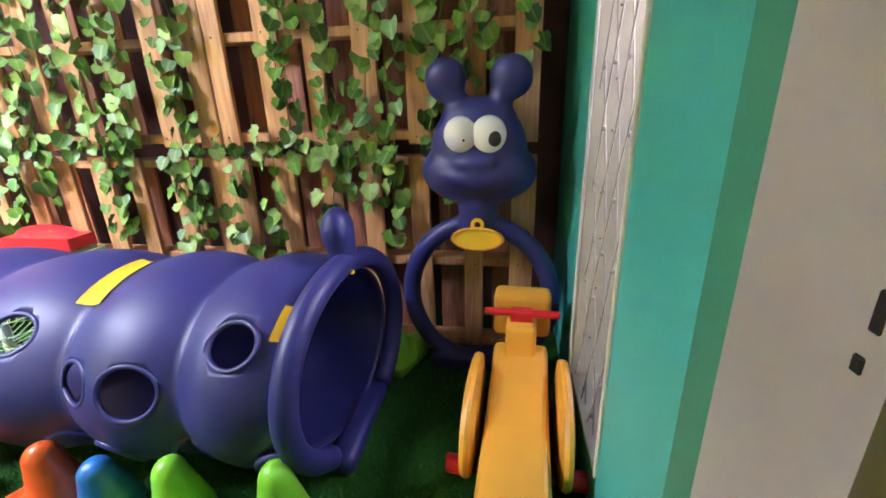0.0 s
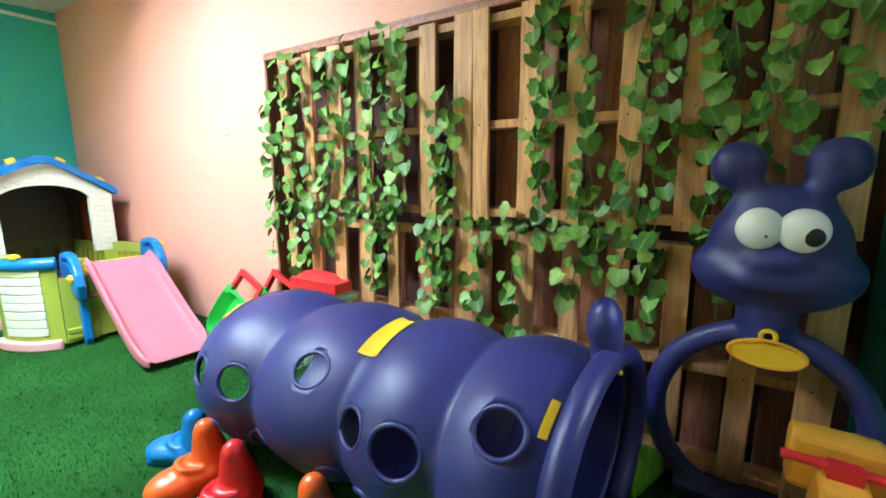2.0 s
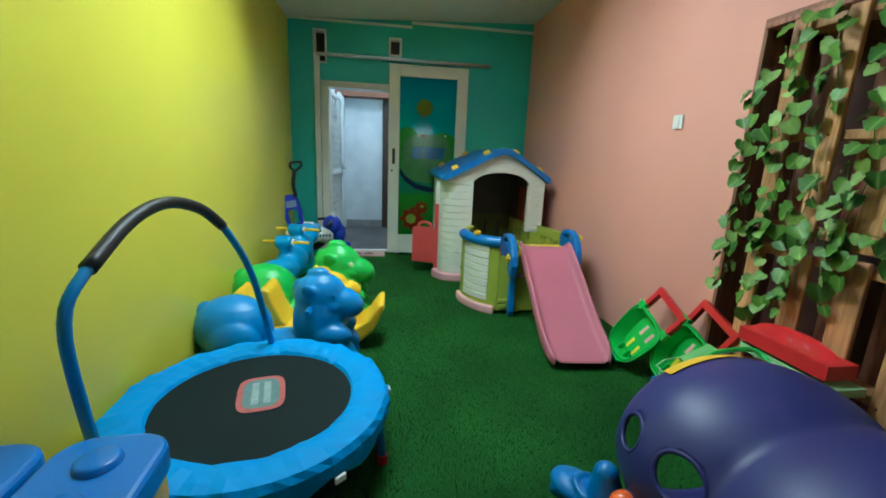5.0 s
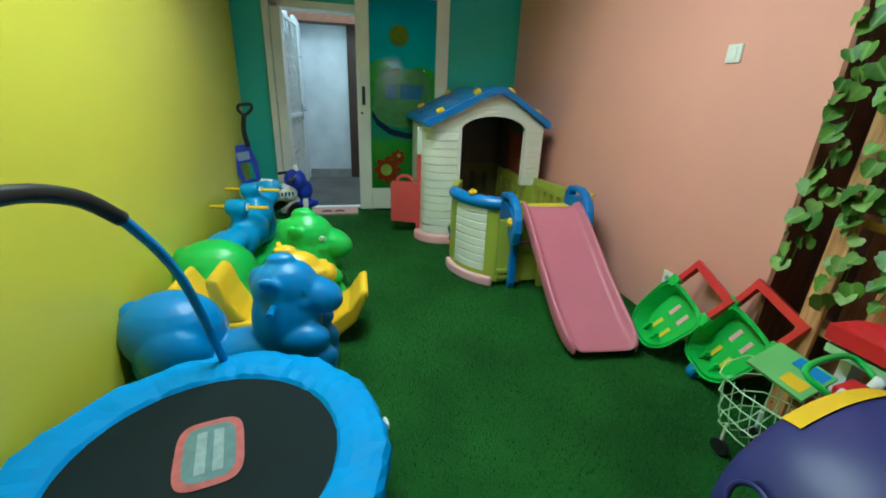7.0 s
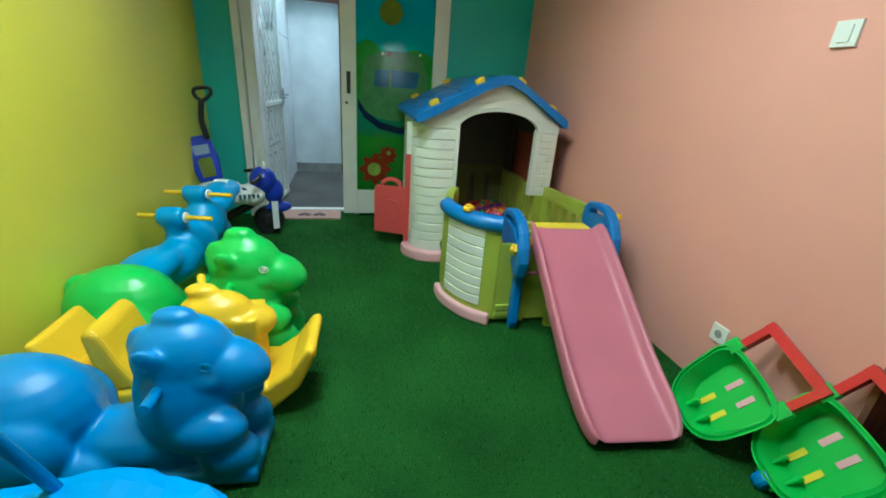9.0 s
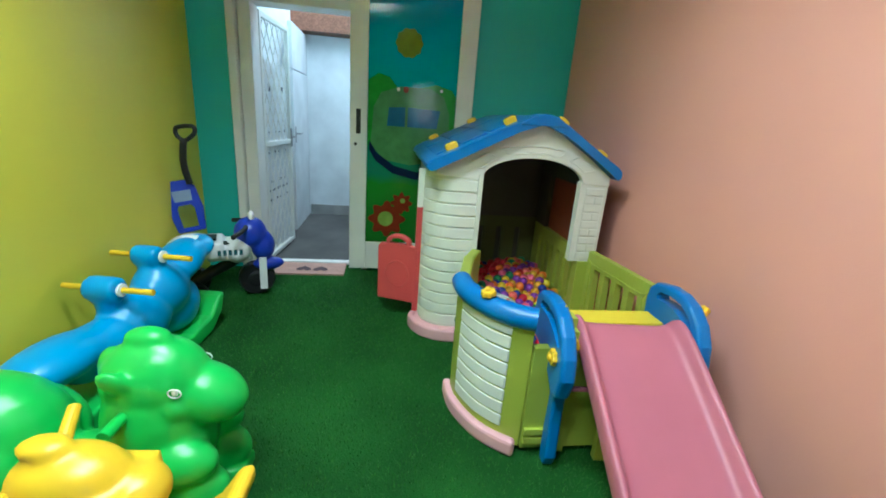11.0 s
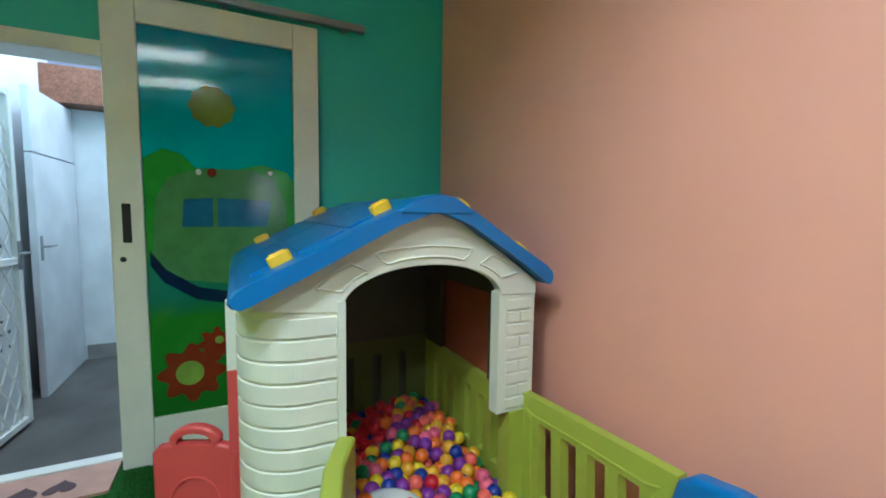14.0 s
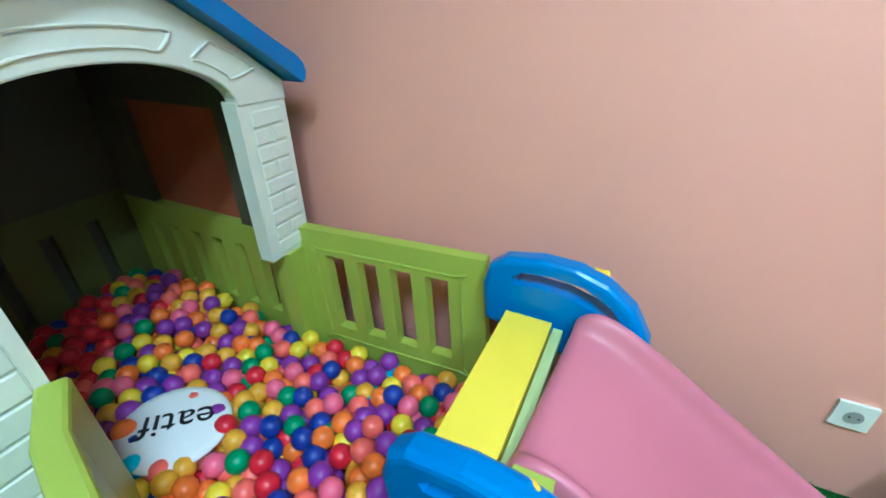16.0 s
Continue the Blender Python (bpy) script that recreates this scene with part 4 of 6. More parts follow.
        for a, c in zip(rr, rr[1:]):
            for k in range(3):
                bm.faces.new((a[k], a[k + 1], c[k + 1], c[k]))
        part("tape", bm, SUN, t, "yellow tape over the joint", smooth=True)
    band(0.06, 57, 100, 0.080, 0.006)
    band(0.700, 42, 60, 0.024, 0.005)
    band(-0.705, 55, 120, 0.05, 0.006)
    part("seam", pipe([(0.06, -0.331 * math.cos(a), TZ + FLAT * 0.331 * math.sin(a)) for a in [radians(-70 + 250 * k / 16) for k in range(17)]], 0.005, 6, cuts=2), PURPLE, t, smooth=True)


tunnel()


def shoe_mesh():
    bm = bmesh.new()
    rod((0, 0.012, 0.03), (0, 0.0, 0.165), 0.074, 0.040, 20, bm)
    ball(0.040, 0, 0.0, 0.165, 1.0, 1.0, 1.15, bm=bm)
    ball(0.072, 0, -0.095, 0.036, 1.0, 1.35, 0.62, bm=bm)
    ball(0.080, 0, -0.02, 0.042, 1.0, 1.1, 0.62, bm=bm)
    pipe([(0.060, -0.03, 0.075), (0.030, -0.085, 0.085), (-0.030, -0.085, 0.085), (-0.060, -0.03, 0.075)], 0.010, 8, bm=bm, cuts=4)
    add_box(bm, -0.064, -0.16, 0.0, 0.064, 0.05, 0.022)
    return fused(bm, 0.007, 3)


SHOE = shoe_mesh()
for k, (sx, sy, turn, mat, col) in enumerate(((3.90, -0.97, -62, BLUE, "blue"), (4.06, -1.01, -14, ORANGE, "orange"), (4.27, -1.03, 0, RED, "red"), (4.63, -1.0, -35, ORANGE, "orange"), (4.79, -1.0, 5, BLUE, "blue"), (5.02, -1.0, 8, LIME, "lime green"),
                                             (5.30, -0.98, 22, LIME, "lime green"), (5.40, -0.22, 160, LIME, "lime green"), (3.80, -0.16, 200, BLUE, "blue"))):
    me = SHOE.copy()
    t = thing("toy_shoe", col + " moulded plastic shoe under the crawl tunnel", "toy shoe", pose(sx, sy, 0.0, 0, 0, turn) @ Matrix.Diagonal((1.05, 1.1, 1.0 if col == "blue" else 1.16, 1)), "shoes of the tunnel")
    part_mesh("shoe", me, mat, t, smooth=True)


def caterpillar_head():
    """Head and ring: one plain moulded figure with painted eyes."""
    bm = bmesh.new()
    ball(0.175, 0, 0, 0.925, 1.0, 0.62, 0.92, bm=bm)
    ball(0.16, 0, 0, 0.84, 1.34, 0.72, 0.78, bm=bm)
    ball(0.13, 0, 0.0, 1.02, 1.05, 0.6, 0.62, bm=bm)
    ball(0.065, 0, -0.10, 0.885, 1.25, 0.62, 0.6, bm=bm)
    ball(0.10, 0, -0.075, 0.835, 1.35, 0.62, 0.55, bm=bm)
    for s in (1, -1):
        rod((s * 0.06, 0, 1.05), (s * 0.10, 0, 1.13), 0.04, 0.045, 14, bm)
        ball(0.074, s * 0.113, 0, 1.155, 1, 0.72, 1, bm=bm)
    rod((0, 0, 0.60), (0, 0, 0.80), 0.072, 0.080, 18, bm)
    pts = [(0.285 * math.cos(a), 0, 0.325 + 0.315 * math.sin(a)) for a in [2 * math.pi * k / 24 for k in range(24)]]
    pipe(pts, 0.038, 12, True, bm, 2)
    add_box(bm, -0.2, -0.06, 0.0, 0.2, 0.06, 0.05)
    figure = part_mesh("caterpillar_figure", fused(bm, 0.010, 5), PURPLE, None, smooth=True, at=pose(5.755, -0.14, 0.0, 2, 0, -4))
    tagged(figure, "dark purple caterpillar head on a ring, big white eyes", "toy figure")
    return figure


HEAD = caterpillar_head()


def painted_on(name, x, y, z, rx, rz, depth, mat, label):
    bm = ball(1.0, 0, 0, 0, rx, depth, rz, 24, 14)
    return tagged(part(name, bm, mat, None, "", True, pose(5.755, -0.14, 0.0, 2, 0, -4) @ pose(x, y, z)), label, "toy eye")


painted_on("toy_eye", -0.046, -0.100, 0.980, 0.057, 0.060, 0.035, EYEWHITE, "round white plastic eye without a pupil")
painted_on("toy_eye", 0.050, -0.100, 0.980, 0.058, 0.061, 0.035, EYEWHITE, "round white plastic eye with a black pupil")
painted_on("toy_pupil", 0.072, -0.130, 0.968, 0.022, 0.025, 0.009, BLACK, "black round pupil on the white eye")
painted_on("toy_pupil", -0.030, -0.133, 0.964, 0.004, 0.004, 0.004, BLACK, "tiny black dot on the white eye")


def badge():
    t = thing("badge", "yellow oval badge hung on the caterpillar ring", "badge", pose(5.755, -0.258, 0.605, -4, 0, -4))
    part("plate", prism(disc_outline(0.098, 0.043, 0, 0, 32), 0.014, 0.004), SUN, t)
    part("raised_rim", pipe([(0.092 * math.cos(a), -0.002, 0.039 * math.sin(a)) for a in [2 * math.pi * k / 20 for k in range(20)]], 0.005, 6, True, cuts=2), AMBER, t)
    part("lug", pipe([(0.018 * math.cos(a), 0.004, 0.052 + 0.018 * math.sin(a)) for a in [2 * math.pi * k / 12 for k in range(12)]], 0.007, 6, True, cuts=2), SUN, t)


badge()

# ---- playhouse with its fenced ball pit ----
HOUSE = pose(1.12, -0.60, 0.0)


def swept(plan, z0, z1, thick, n=1, top=None):
    """A wall of even thickness over a line in plan, from z0 to z1; thickness to the right of the line."""
    pts = [Vector((x, y, 0)) for x, y in plan]
    nor = []
    for i, p in enumerate(pts):
        d = (pts[min(i + 1, len(pts) - 1)] - pts[max(i - 1, 0)]).normalized()
        nor.append(Vector((d.y, -d.x, 0)))
    bm = bmesh.new()
    rows = []
    for i, p in enumerate(pts):
        zt = top[i] if top else z1
        q = p + nor[i] * thick
        rows.append([bm.verts.new((p.x, p.y, z0)), bm.verts.new((q.x, q.y, z0)), bm.verts.new((q.x, q.y, zt)), bm.verts.new((p.x, p.y, zt))])
    for a, c in zip(rows, rows[1:]):
        for k in range(4):
            bm.faces.new((a[k], a[(k + 1) % 4], c[(k + 1) % 4], c[k]))
    bm.faces.new(rows[0][::-1])
    bm.faces.new(rows[-1])
    bmesh.ops.recalc_face_normals(bm, faces=bm.faces[:])
    return bm


def arc(cx, cy, r, a0, a1, n=10, ry=None):
    return [(cx + r * math.cos(radians(a0 + (a1 - a0) * k / n)), cy + (ry or r) * math.sin(radians(a0 + (a1 - a0) * k / n))) for k in range(n + 1)]


def smooth_line(pts, n=4):
    """The line through the points, rounded: n short pieces to each long one."""
    out = []
    for i in range(len(pts) - 1):
        p = [Vector(pts[min(max(j, 0), len(pts) - 1)]) for j in (i - 1, i, i + 1, i + 2)]
        for k in range(n):
            u = k / n
            v = 0.5 * (2 * p[1] + (p[2] - p[0]) * u + (2 * p[0] - 5 * p[1] + 4 * p[2] - p[3]) * u * u + (3 * p[1] - p[0] - 3 * p[2] + p[3]) * u ** 3)
            out.append((v.x, v.y))
    return out + [tuple(pts[-1])]


def slotted(w, h, n, foot, gap=0.45, thick=0.035):
    """A railing panel in x and z with n upright slots, facing -y."""
    bm = rounded(boxes([(0, 0, 0, w, thick, h)]), 0.012)
    cutter = bmesh.new()
    x0, x1 = 0.085, w - 0.085
    step = (x1 - x0) / n
    for k in range(n):
        c = x0 + step * (k + 0.5)
        add_box(cutter, c - step * gap / 2, -0.1, foot + 0.06, c + step * gap / 2, 0.2, h - 0.085)
    return cut(bm, cutter)


def flower_knob(parent, at):
    bm = prism(disc_outline(0.028, 0.028, 0, 0, 36, 0.10, 6), 0.022, 0.005)
    k = part("knob", bm, SUN, parent, "yellow flower-shaped screw knob", at=at)
    part("knob_boss", ball(0.014, 0, -0.004, 0, 1, 0.6, 1, 14, 8), SUN, k, smooth=True)


def block_knob(parent, at):
    """A chunky clipped-corner block that locks the roof."""
    out = [(-0.034, -0.009), (-0.026, -0.017), (0.026, -0.017), (0.034, -0.009), (0.034, 0.009), (0.026, 0.017), (-0.026, 0.017), (-0.034, 0.009)]
    k = part("knob", rounded(prism(out, 0.044, m=Matrix.Translation((0, -0.016, 0))), 0.004), SUN, parent, "yellow block-shaped roof lock", at=at)
    part("knob_boss", rounded(prism([(x * 0.72, z * 0.6) for x, z in out], 0.010, m=Matrix.Translation((0, -0.0205, 0))), 0.003, 1), SUN, k)


def playhouse():
    t = thing("playhouse", "cream plastic playhouse with a blue gabled roof and arched opening", "playhouse", HOUSE)
    left = [(0.0, -0.27), (0.0, -0.36)] + arc(-0.17, -0.37, 0.17, 0, -90, 22, 0.18) + [(-0.22, -0.55)]
    # the line runs away from the opening, so its outside is to the left of travel: turn it round
    left = left[::-1]
    part("corner_wall", swept(left, 0.04, 0.99, -0.03), CREAM, t, smooth=False)
    rng = random.Random(3)
    z = 0.085
    while z < 0.90:
        part("board", rounded(swept(left[1:-1] + [(0.0, -0.285)], z, z + 0.060, 0.007), 0.004, 1), CREAM, t)
        z += 0.0655
    part("edge_post", rounded(boxes([(-0.05, -0.285, 0.04, 0.012, -0.262, 0.97)]), 0.005), CREAM, t)
    part("foot_ring", rounded(swept([(-0.20, -0.56)] + arc(-0.17, -0.37, 0.20, -90, 0, 22, 0.21)[1:] + [(0.03, -0.22)], 0.0, 0.075, 0.035), 0.012), PALEPINK, t, "pale pink foot ring")
    part("foot_core", swept([(-0.20, -0.52)] + arc(-0.17, -0.37, 0.165, -90, 0, 8, 0.175)[1:] + [(-0.005, -0.24)], 0.0, 0.07, 0.04), PALEPINK, t)
    # right front pillar with brick relief
    part("pillar", rounded(boxes([(-0.05, 0.292, 0.50, 0.0, 0.452, 0.955)]), 0.010), CREAM, t)
    z, k = 0.515, 0
    while z < 0.92:
        if k % 2:
            part("brick", boxes([(0.0, 0.325, z, 0.006, 0.378, z + 0.040)], 0.003), CREAM, t)
            part("brick", boxes([(0.0, 0.384, z, 0.006, 0.430, z + 0.040)], 0.003), CREAM, t)
        else:
            part("brick", boxes([(0.0, 0.325, z, 0.006, 0.430, z + 0.040)], 0.003), CREAM, t)
        z, k = z + 0.0465, k + 1
    # gable with the arch
    n = 20
    arch = [(0.015 + 0.283 * math.cos(radians(a)), 0.945 + 0.122 * math.sin(radians(a))) for a in [180 * k / n for k in range(n + 1)]]
    out = arch + [(-0.285, 0.935), (-0.40, 0.945), (-0.52, 0.96), (-0.50, 1.00), (-0.30, 1.10), (-0.06, 1.225), (0.02, 1.25), (0.10, 1.225), (0.30, 1.10), (0.455, 0.99), (0.455, 0.94)]
    bm = prism(out, 0.045, 0.005, m=pose(-0.041, 0, 0, 0, 0, 90) @ Matrix.Diagonal((1, -1, 1, 1)))
    bmesh.ops.recalc_face_normals(bm, faces=bm.faces[:])
    part("gable", bm, CREAM, t)
    for a0, a1 in ((158, 132), (118, 66), (52, 26)):
        pts = []
        for r in (1.13, 1.42):
            run = [a0 + (a1 - a0) * k / 8 for k in range(9)]
            pts.append([(0.006, 0.015 + 0.283 * r * math.cos(radians(a)) * 0.97, 0.945 + (0.122 * r + 0.012) * math.sin(radians(a))) for a in run])
        ring = pts[0] + pts[1][::-1]
        part("gable_moulding", pipe(ring, 0.0035, 6, True, cuts=2), CREAM, t)
    # roof
    prof = [(-0.565, 0.982), (-0.575, 0.995), (-0.572, 1.012), (-0.555, 1.03), (-0.53, 1.045), (-0.42, 1.095), (-0.12, 1.245), (-0.04, 1.28), (0.02, 1.29), (0.08, 1.28), (0.15, 1.247), (0.36, 1.115), (0.465, 1.052), (0.488, 1.03), (0.494, 1.01), (0.488, 0.99)]
    under = [(0.478, 0.982), (0.455, 0.997), (0.35, 1.07), (0.14, 1.20), (0.02, 1.245), (-0.11, 1.20), (-0.41, 1.045), (-0.53, 0.985), (-0.55, 0.977)]
    bm = bmesh.new()
    xs = (-1.04, -1.02, -0.5, 0.045, 0.062)
    rows = []
    for i, x in enumerate(xs):
        s = 0.985 if i in (0, 4) else 1.0
        rows.append([bm.verts.new((x, y * s, 1.1 + (z - 1.1) * s)) for y, z in prof + under])
    for a, c in zip(rows, rows[1:]):
        for k in range(len(a)):
            bm.faces.new((a[k], a[(k + 1) % len(a)], c[(k + 1) % len(a)], c[k]))
    bm.faces.new(rows[0][::-1])
    bm.faces.new(rows[-1])
    bmesh.ops.recalc_face_normals(bm, faces=bm.faces[:])
    roof = part("roof", bm, BLUE, t, "blue moulded plastic roof")

    def roof_z(y):
        for (a, za), (b, zb) in zip(prof, prof[1:]):
            if a <= y <= b:
                return za + (zb - za) * (y - a) / (b - a)
    for y0, y1 in ((-0.515, -0.40), (-0.385, -0.255), (-0.24, -0.11), (0.15, 0.25), (0.265, 0.36), (0.372, 0.45)):
        tilt = math.degrees(math.atan2(roof_z(y1) - roof_z(y0), y1 - y0))
        L = math.hypot(roof_z(y1) - roof_z(y0), y1 - y0)
        for x0, x1 in ((-0.98, -0.53), (-0.51, -0.03)):
            part("shingle", rounded(boxes([(x0, 0, -0.004, x1, L, 0.007)]), 0.004, 1), BLUE, roof, at=pose(0, y0, roof_z(y0), tilt))
    part("ridge_cap", rounded(prism([(-0.11, 1.246), (-0.04, 1.285), (0.02, 1.296), (0.08, 1.285), (0.14, 1.247), (0.14, 1.235), (-0.11, 1.235)], 0.14, m=pose(0.068, 0, 0, 0, 0, 90)), 0.005), BLUE, roof)
    for x, y in ((-0.03, -0.44), (-0.04, -0.14), (-0.04, 0.15), (-0.04, 0.40), (-0.90, -0.44), (-0.90, -0.175)):
        block_knob(roof, pose(x, y, roof_z(y) + 0.016) @ pose(0, 0, 0, 26 if y < 0 else -31) @ pose(0, 0, 0, 0, 0, 90) @ pose(0, 0, 0, -90))
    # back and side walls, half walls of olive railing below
    # Inner walls are coloured dark, the shade under the roof included.
    part("back_wall", prism([(-0.50, 0.55), (-0.50, 1.0), (-0.10, 1.19), (0.02, 1.235), (0.14, 1.19), (0.43, 1.0), (0.43, 0.55)], 0.03, m=pose(-0.90, 0, 0, 0, 0, 90)), SHADED_INSIDE, t, "back wall, inside shade kept in its dark brown")
    # Olive railing in a darker copy that carries the shade at the back.
    part_mesh("back_rail", slotted(0.92, 0.55, 5, 0.12, 0.3), surface("shaded_olive_plastic", (0.11, 0.12, 0.028), 0.5), t, "olive slotted half wall, darkened for the shade inside", at=pose(-0.90, -0.49, 0.0, 0, 0, 90))
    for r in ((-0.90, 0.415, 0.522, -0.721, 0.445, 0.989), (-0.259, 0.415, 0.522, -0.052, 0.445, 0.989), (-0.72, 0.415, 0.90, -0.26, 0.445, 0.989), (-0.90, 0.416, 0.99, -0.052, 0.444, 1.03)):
        part("side_wall_panel", boxes([r]), SHADED_INSIDE, t, "side wall panel, inside shade kept in its dark brown")
    # Red shutter in a darker red, so that the colour includes its shade.
    part("shutter", rounded(boxes([(-0.73, 0.447, 0.51, -0.25, 0.465, 0.91)]), 0.006), RUST, t, "red window shutter, its dark tone taking in the shade")
    # Added dark sheet, stands in for the shade seen through the slots.
    part("slot_dark_sheet", box(-0.938, -0.48, 0.02, -0.932, 0.42, 0.549), SHADED_INSIDE, t, "added dark sheet that makes the railing slots look shaded")
    part_mesh("side_rail", slotted(0.86, 0.52, 6, 0.12), OLIVE, t, "olive green slotted half wall", at=pose(-0.90, 0.41, 0.0))
    part("left_back_wall", boxes([(-0.90, -0.52, 0.0, -0.56, -0.49, 0.99)], 0.004), CREAM, t)
    part("door_lintel", boxes([(-0.56, -0.52, 0.90, -0.20, -0.49, 1.03)], 0.004), CREAM, t)
    # A pale panel, its colour darkened by the shade it stands in.
    part("pale_panel", boxes([(-0.87, -0.44, 0.60, -0.866, -0.08, 0.92)]), surface("shaded_pale_panel", (0.20, 0.20, 0.08), 0.6), t, "pale inner panel, darkened to olive for the shade")
    part("corner_post", rounded(boxes([(-0.055, 0.345, 0.0, 0.01, 0.455, 0.50)]), 0.01), OLIVE, t, "olive green corner post")
    part("pit_floor", box(-0.88, -0.35, 0.01, 0.62, 0.41, 0.03), CORAL, t, "red mat under the balls")
    post = part("gate_post", rounded(boxes([(-0.245, -0.585, 0.06, -0.215, -0.545, 0.73)]), 0.006), CORAL, t, "red gate post")
    part("gate_post_top", rounded(boxes([(-0.245, -0.585, 0.731, -0.215, -0.545, 0.955)]), 0.006), CREAM, t)
    # red half gate, standing open
    leaf_line = [(0, 0), (0.26, 0), (0.262, 0.345), (0.245, 0.365), (0.205, 0.372)] + arc(0.13, 0.372, 0.085, 14, 166, 12, 0.062) + [(0.055, 0.372), (0.015, 0.365), (-0.002, 0.345)]
    gate = cut(rounded(prism(leaf_line, 0.036, m=Matrix.Translation((0, -0.018, 0))), 0.010, 3), prism([(0.075, 0.372)] + arc(0.13, 0.376, 0.056, 170, 10, 10, 0.034) + [(0.185, 0.372)], 0.2, m=Matrix.Translation((0, -0.1, 0))))
    g = part_mesh("gate", gate, CORAL, t, "faded red half gate, standing open", at=pose(-0.225, -0.56, 0.115, 0, 0, -113))
    part("gate_moulding", pipe([(0.13 + 0.075 * math.cos(a), -0.019, 0.18 + 0.085 * math.sin(a)) for a in [2 * math.pi * k / 14 for k in range(14)]], 0.005, 6, True, cuts=2), CORAL, g)
    part("gate_moulding", pipe([(0.13 + 0.075 * math.cos(a), 0.019, 0.18 + 0.085 * math.sin(a)) for a in [2 * math.pi * k / 14 for k in range(14)]], 0.005, 6, True, cuts=2), CORAL, g)
    return t


playhouse()


def pit_fence():
    """The fence of the ball pit: olive panels, a cream boarded corner and a blue cap."""
    t = thing("pit_fence", "olive green plastic fence with a cream corner and blue cap", "fence", pose(1.6, -0.6, 0))
    o = Vector((1.6, -0.6))

    def loc(pts):
        return [(x - o.x, y - o.y) for x, y in pts]
    line = [(1.12, -0.885), (1.26, -0.955), (1.48, -1.015), (1.66, -1.045)]
    part("left_panel", rounded(swept(loc(line), 0.03, 0.55, -0.055, top=[0.558, 0.556, 0.552, 0.55]), 0.010), OLIVE, t)
    corner = smooth_line([(1.66, -1.045), (1.75, -1.04), (1.84, -1.01), (1.92, -0.965), (1.985, -0.90), (2.02, -0.83)])
    part("corner_panel", swept(loc(corner), 0.03, 0.55, -0.035), OLIVE, t)
    z = 0.10
    while z < 0.50:
        part("board", rounded(swept(loc(corner[4:17]), z, z + 0.052, 0.007), 0.004, 1), CREAM, t)
        z += 0.057
    part("board_frame", swept(loc(corner[:5]), 0.06, 0.54, 0.005), OLIVE, t)
    cap = loc(corner)
    bm = pipe([(x - 0.008, y + 0.008, 0.575) for x, y in cap], 0.044, 12, cuts=4)
    part("blue_cap", bm, BLUE, t, "thick blue rounded cap", smooth=True)
    part("foot_ring", rounded(swept(loc(smooth_line([(1.62, -1.04), (1.74, -1.035), (1.84, -1.0), (1.92, -0.955), (1.985, -0.89), (2.02, -0.84)])), 0.0, 0.07, 0.04), 0.014), PALEPINK, t, "pale pink foot ring", smooth=False)
    part("front_panel", rounded(boxes([(0.395, -0.225, 0.03, 0.43, 0.39, 0.47)]), 0.008), OLIVE, t)
    part("front_ledge", rounded(boxes([(0.43, -0.22, 0.06, 0.445, -0.075, 0.085), (0.43, -0.22, 0.10, 0.445, -0.075, 0.125)]), 0.004, 1), OLIVE, t)
    part("front_post", rounded(boxes([(0.405, -0.105, 0.03, 0.455, -0.06, 0.55)]), 0.012), OLIVE, t)
    part("hinge_block", rounded(boxes([(0.36, -0.13, 0.53, 0.42, -0.075, 0.585)]), 0.012), OLIVE, t)
    part_mesh("wall_rail", slotted(0.64, 0.585, 4, 0.16, 0.60), OLIVE, t, "olive green slotted railing", at=pose(-0.47, 0.41, -0.02, 0, -3, 0))
    part("rail_moulding", pipe([(x, -0.001, z) for x, z in ((0.07, 0.19), (0.085, 0.175), (0.555, 0.175), (0.57, 0.19), (0.57, 0.505), (0.555, 0.52), (0.085, 0.52), (0.07, 0.505))], 0.004, 6, True, cuts=2), OLIVE, t, at=pose(-0.47, 0.41, -0.02, 0, -3, 0))
    flower_knob(t, pose(0.30, -0.385, 0.640) @ pose(0, 0, 0, -80))
    flower_knob(t, pose(0.40, -0.135, 0.60, 0, 0, 60))
    flower_knob(t, pose(0.475, -0.105, 0.50, 0, 0, 80))


pit_fence()


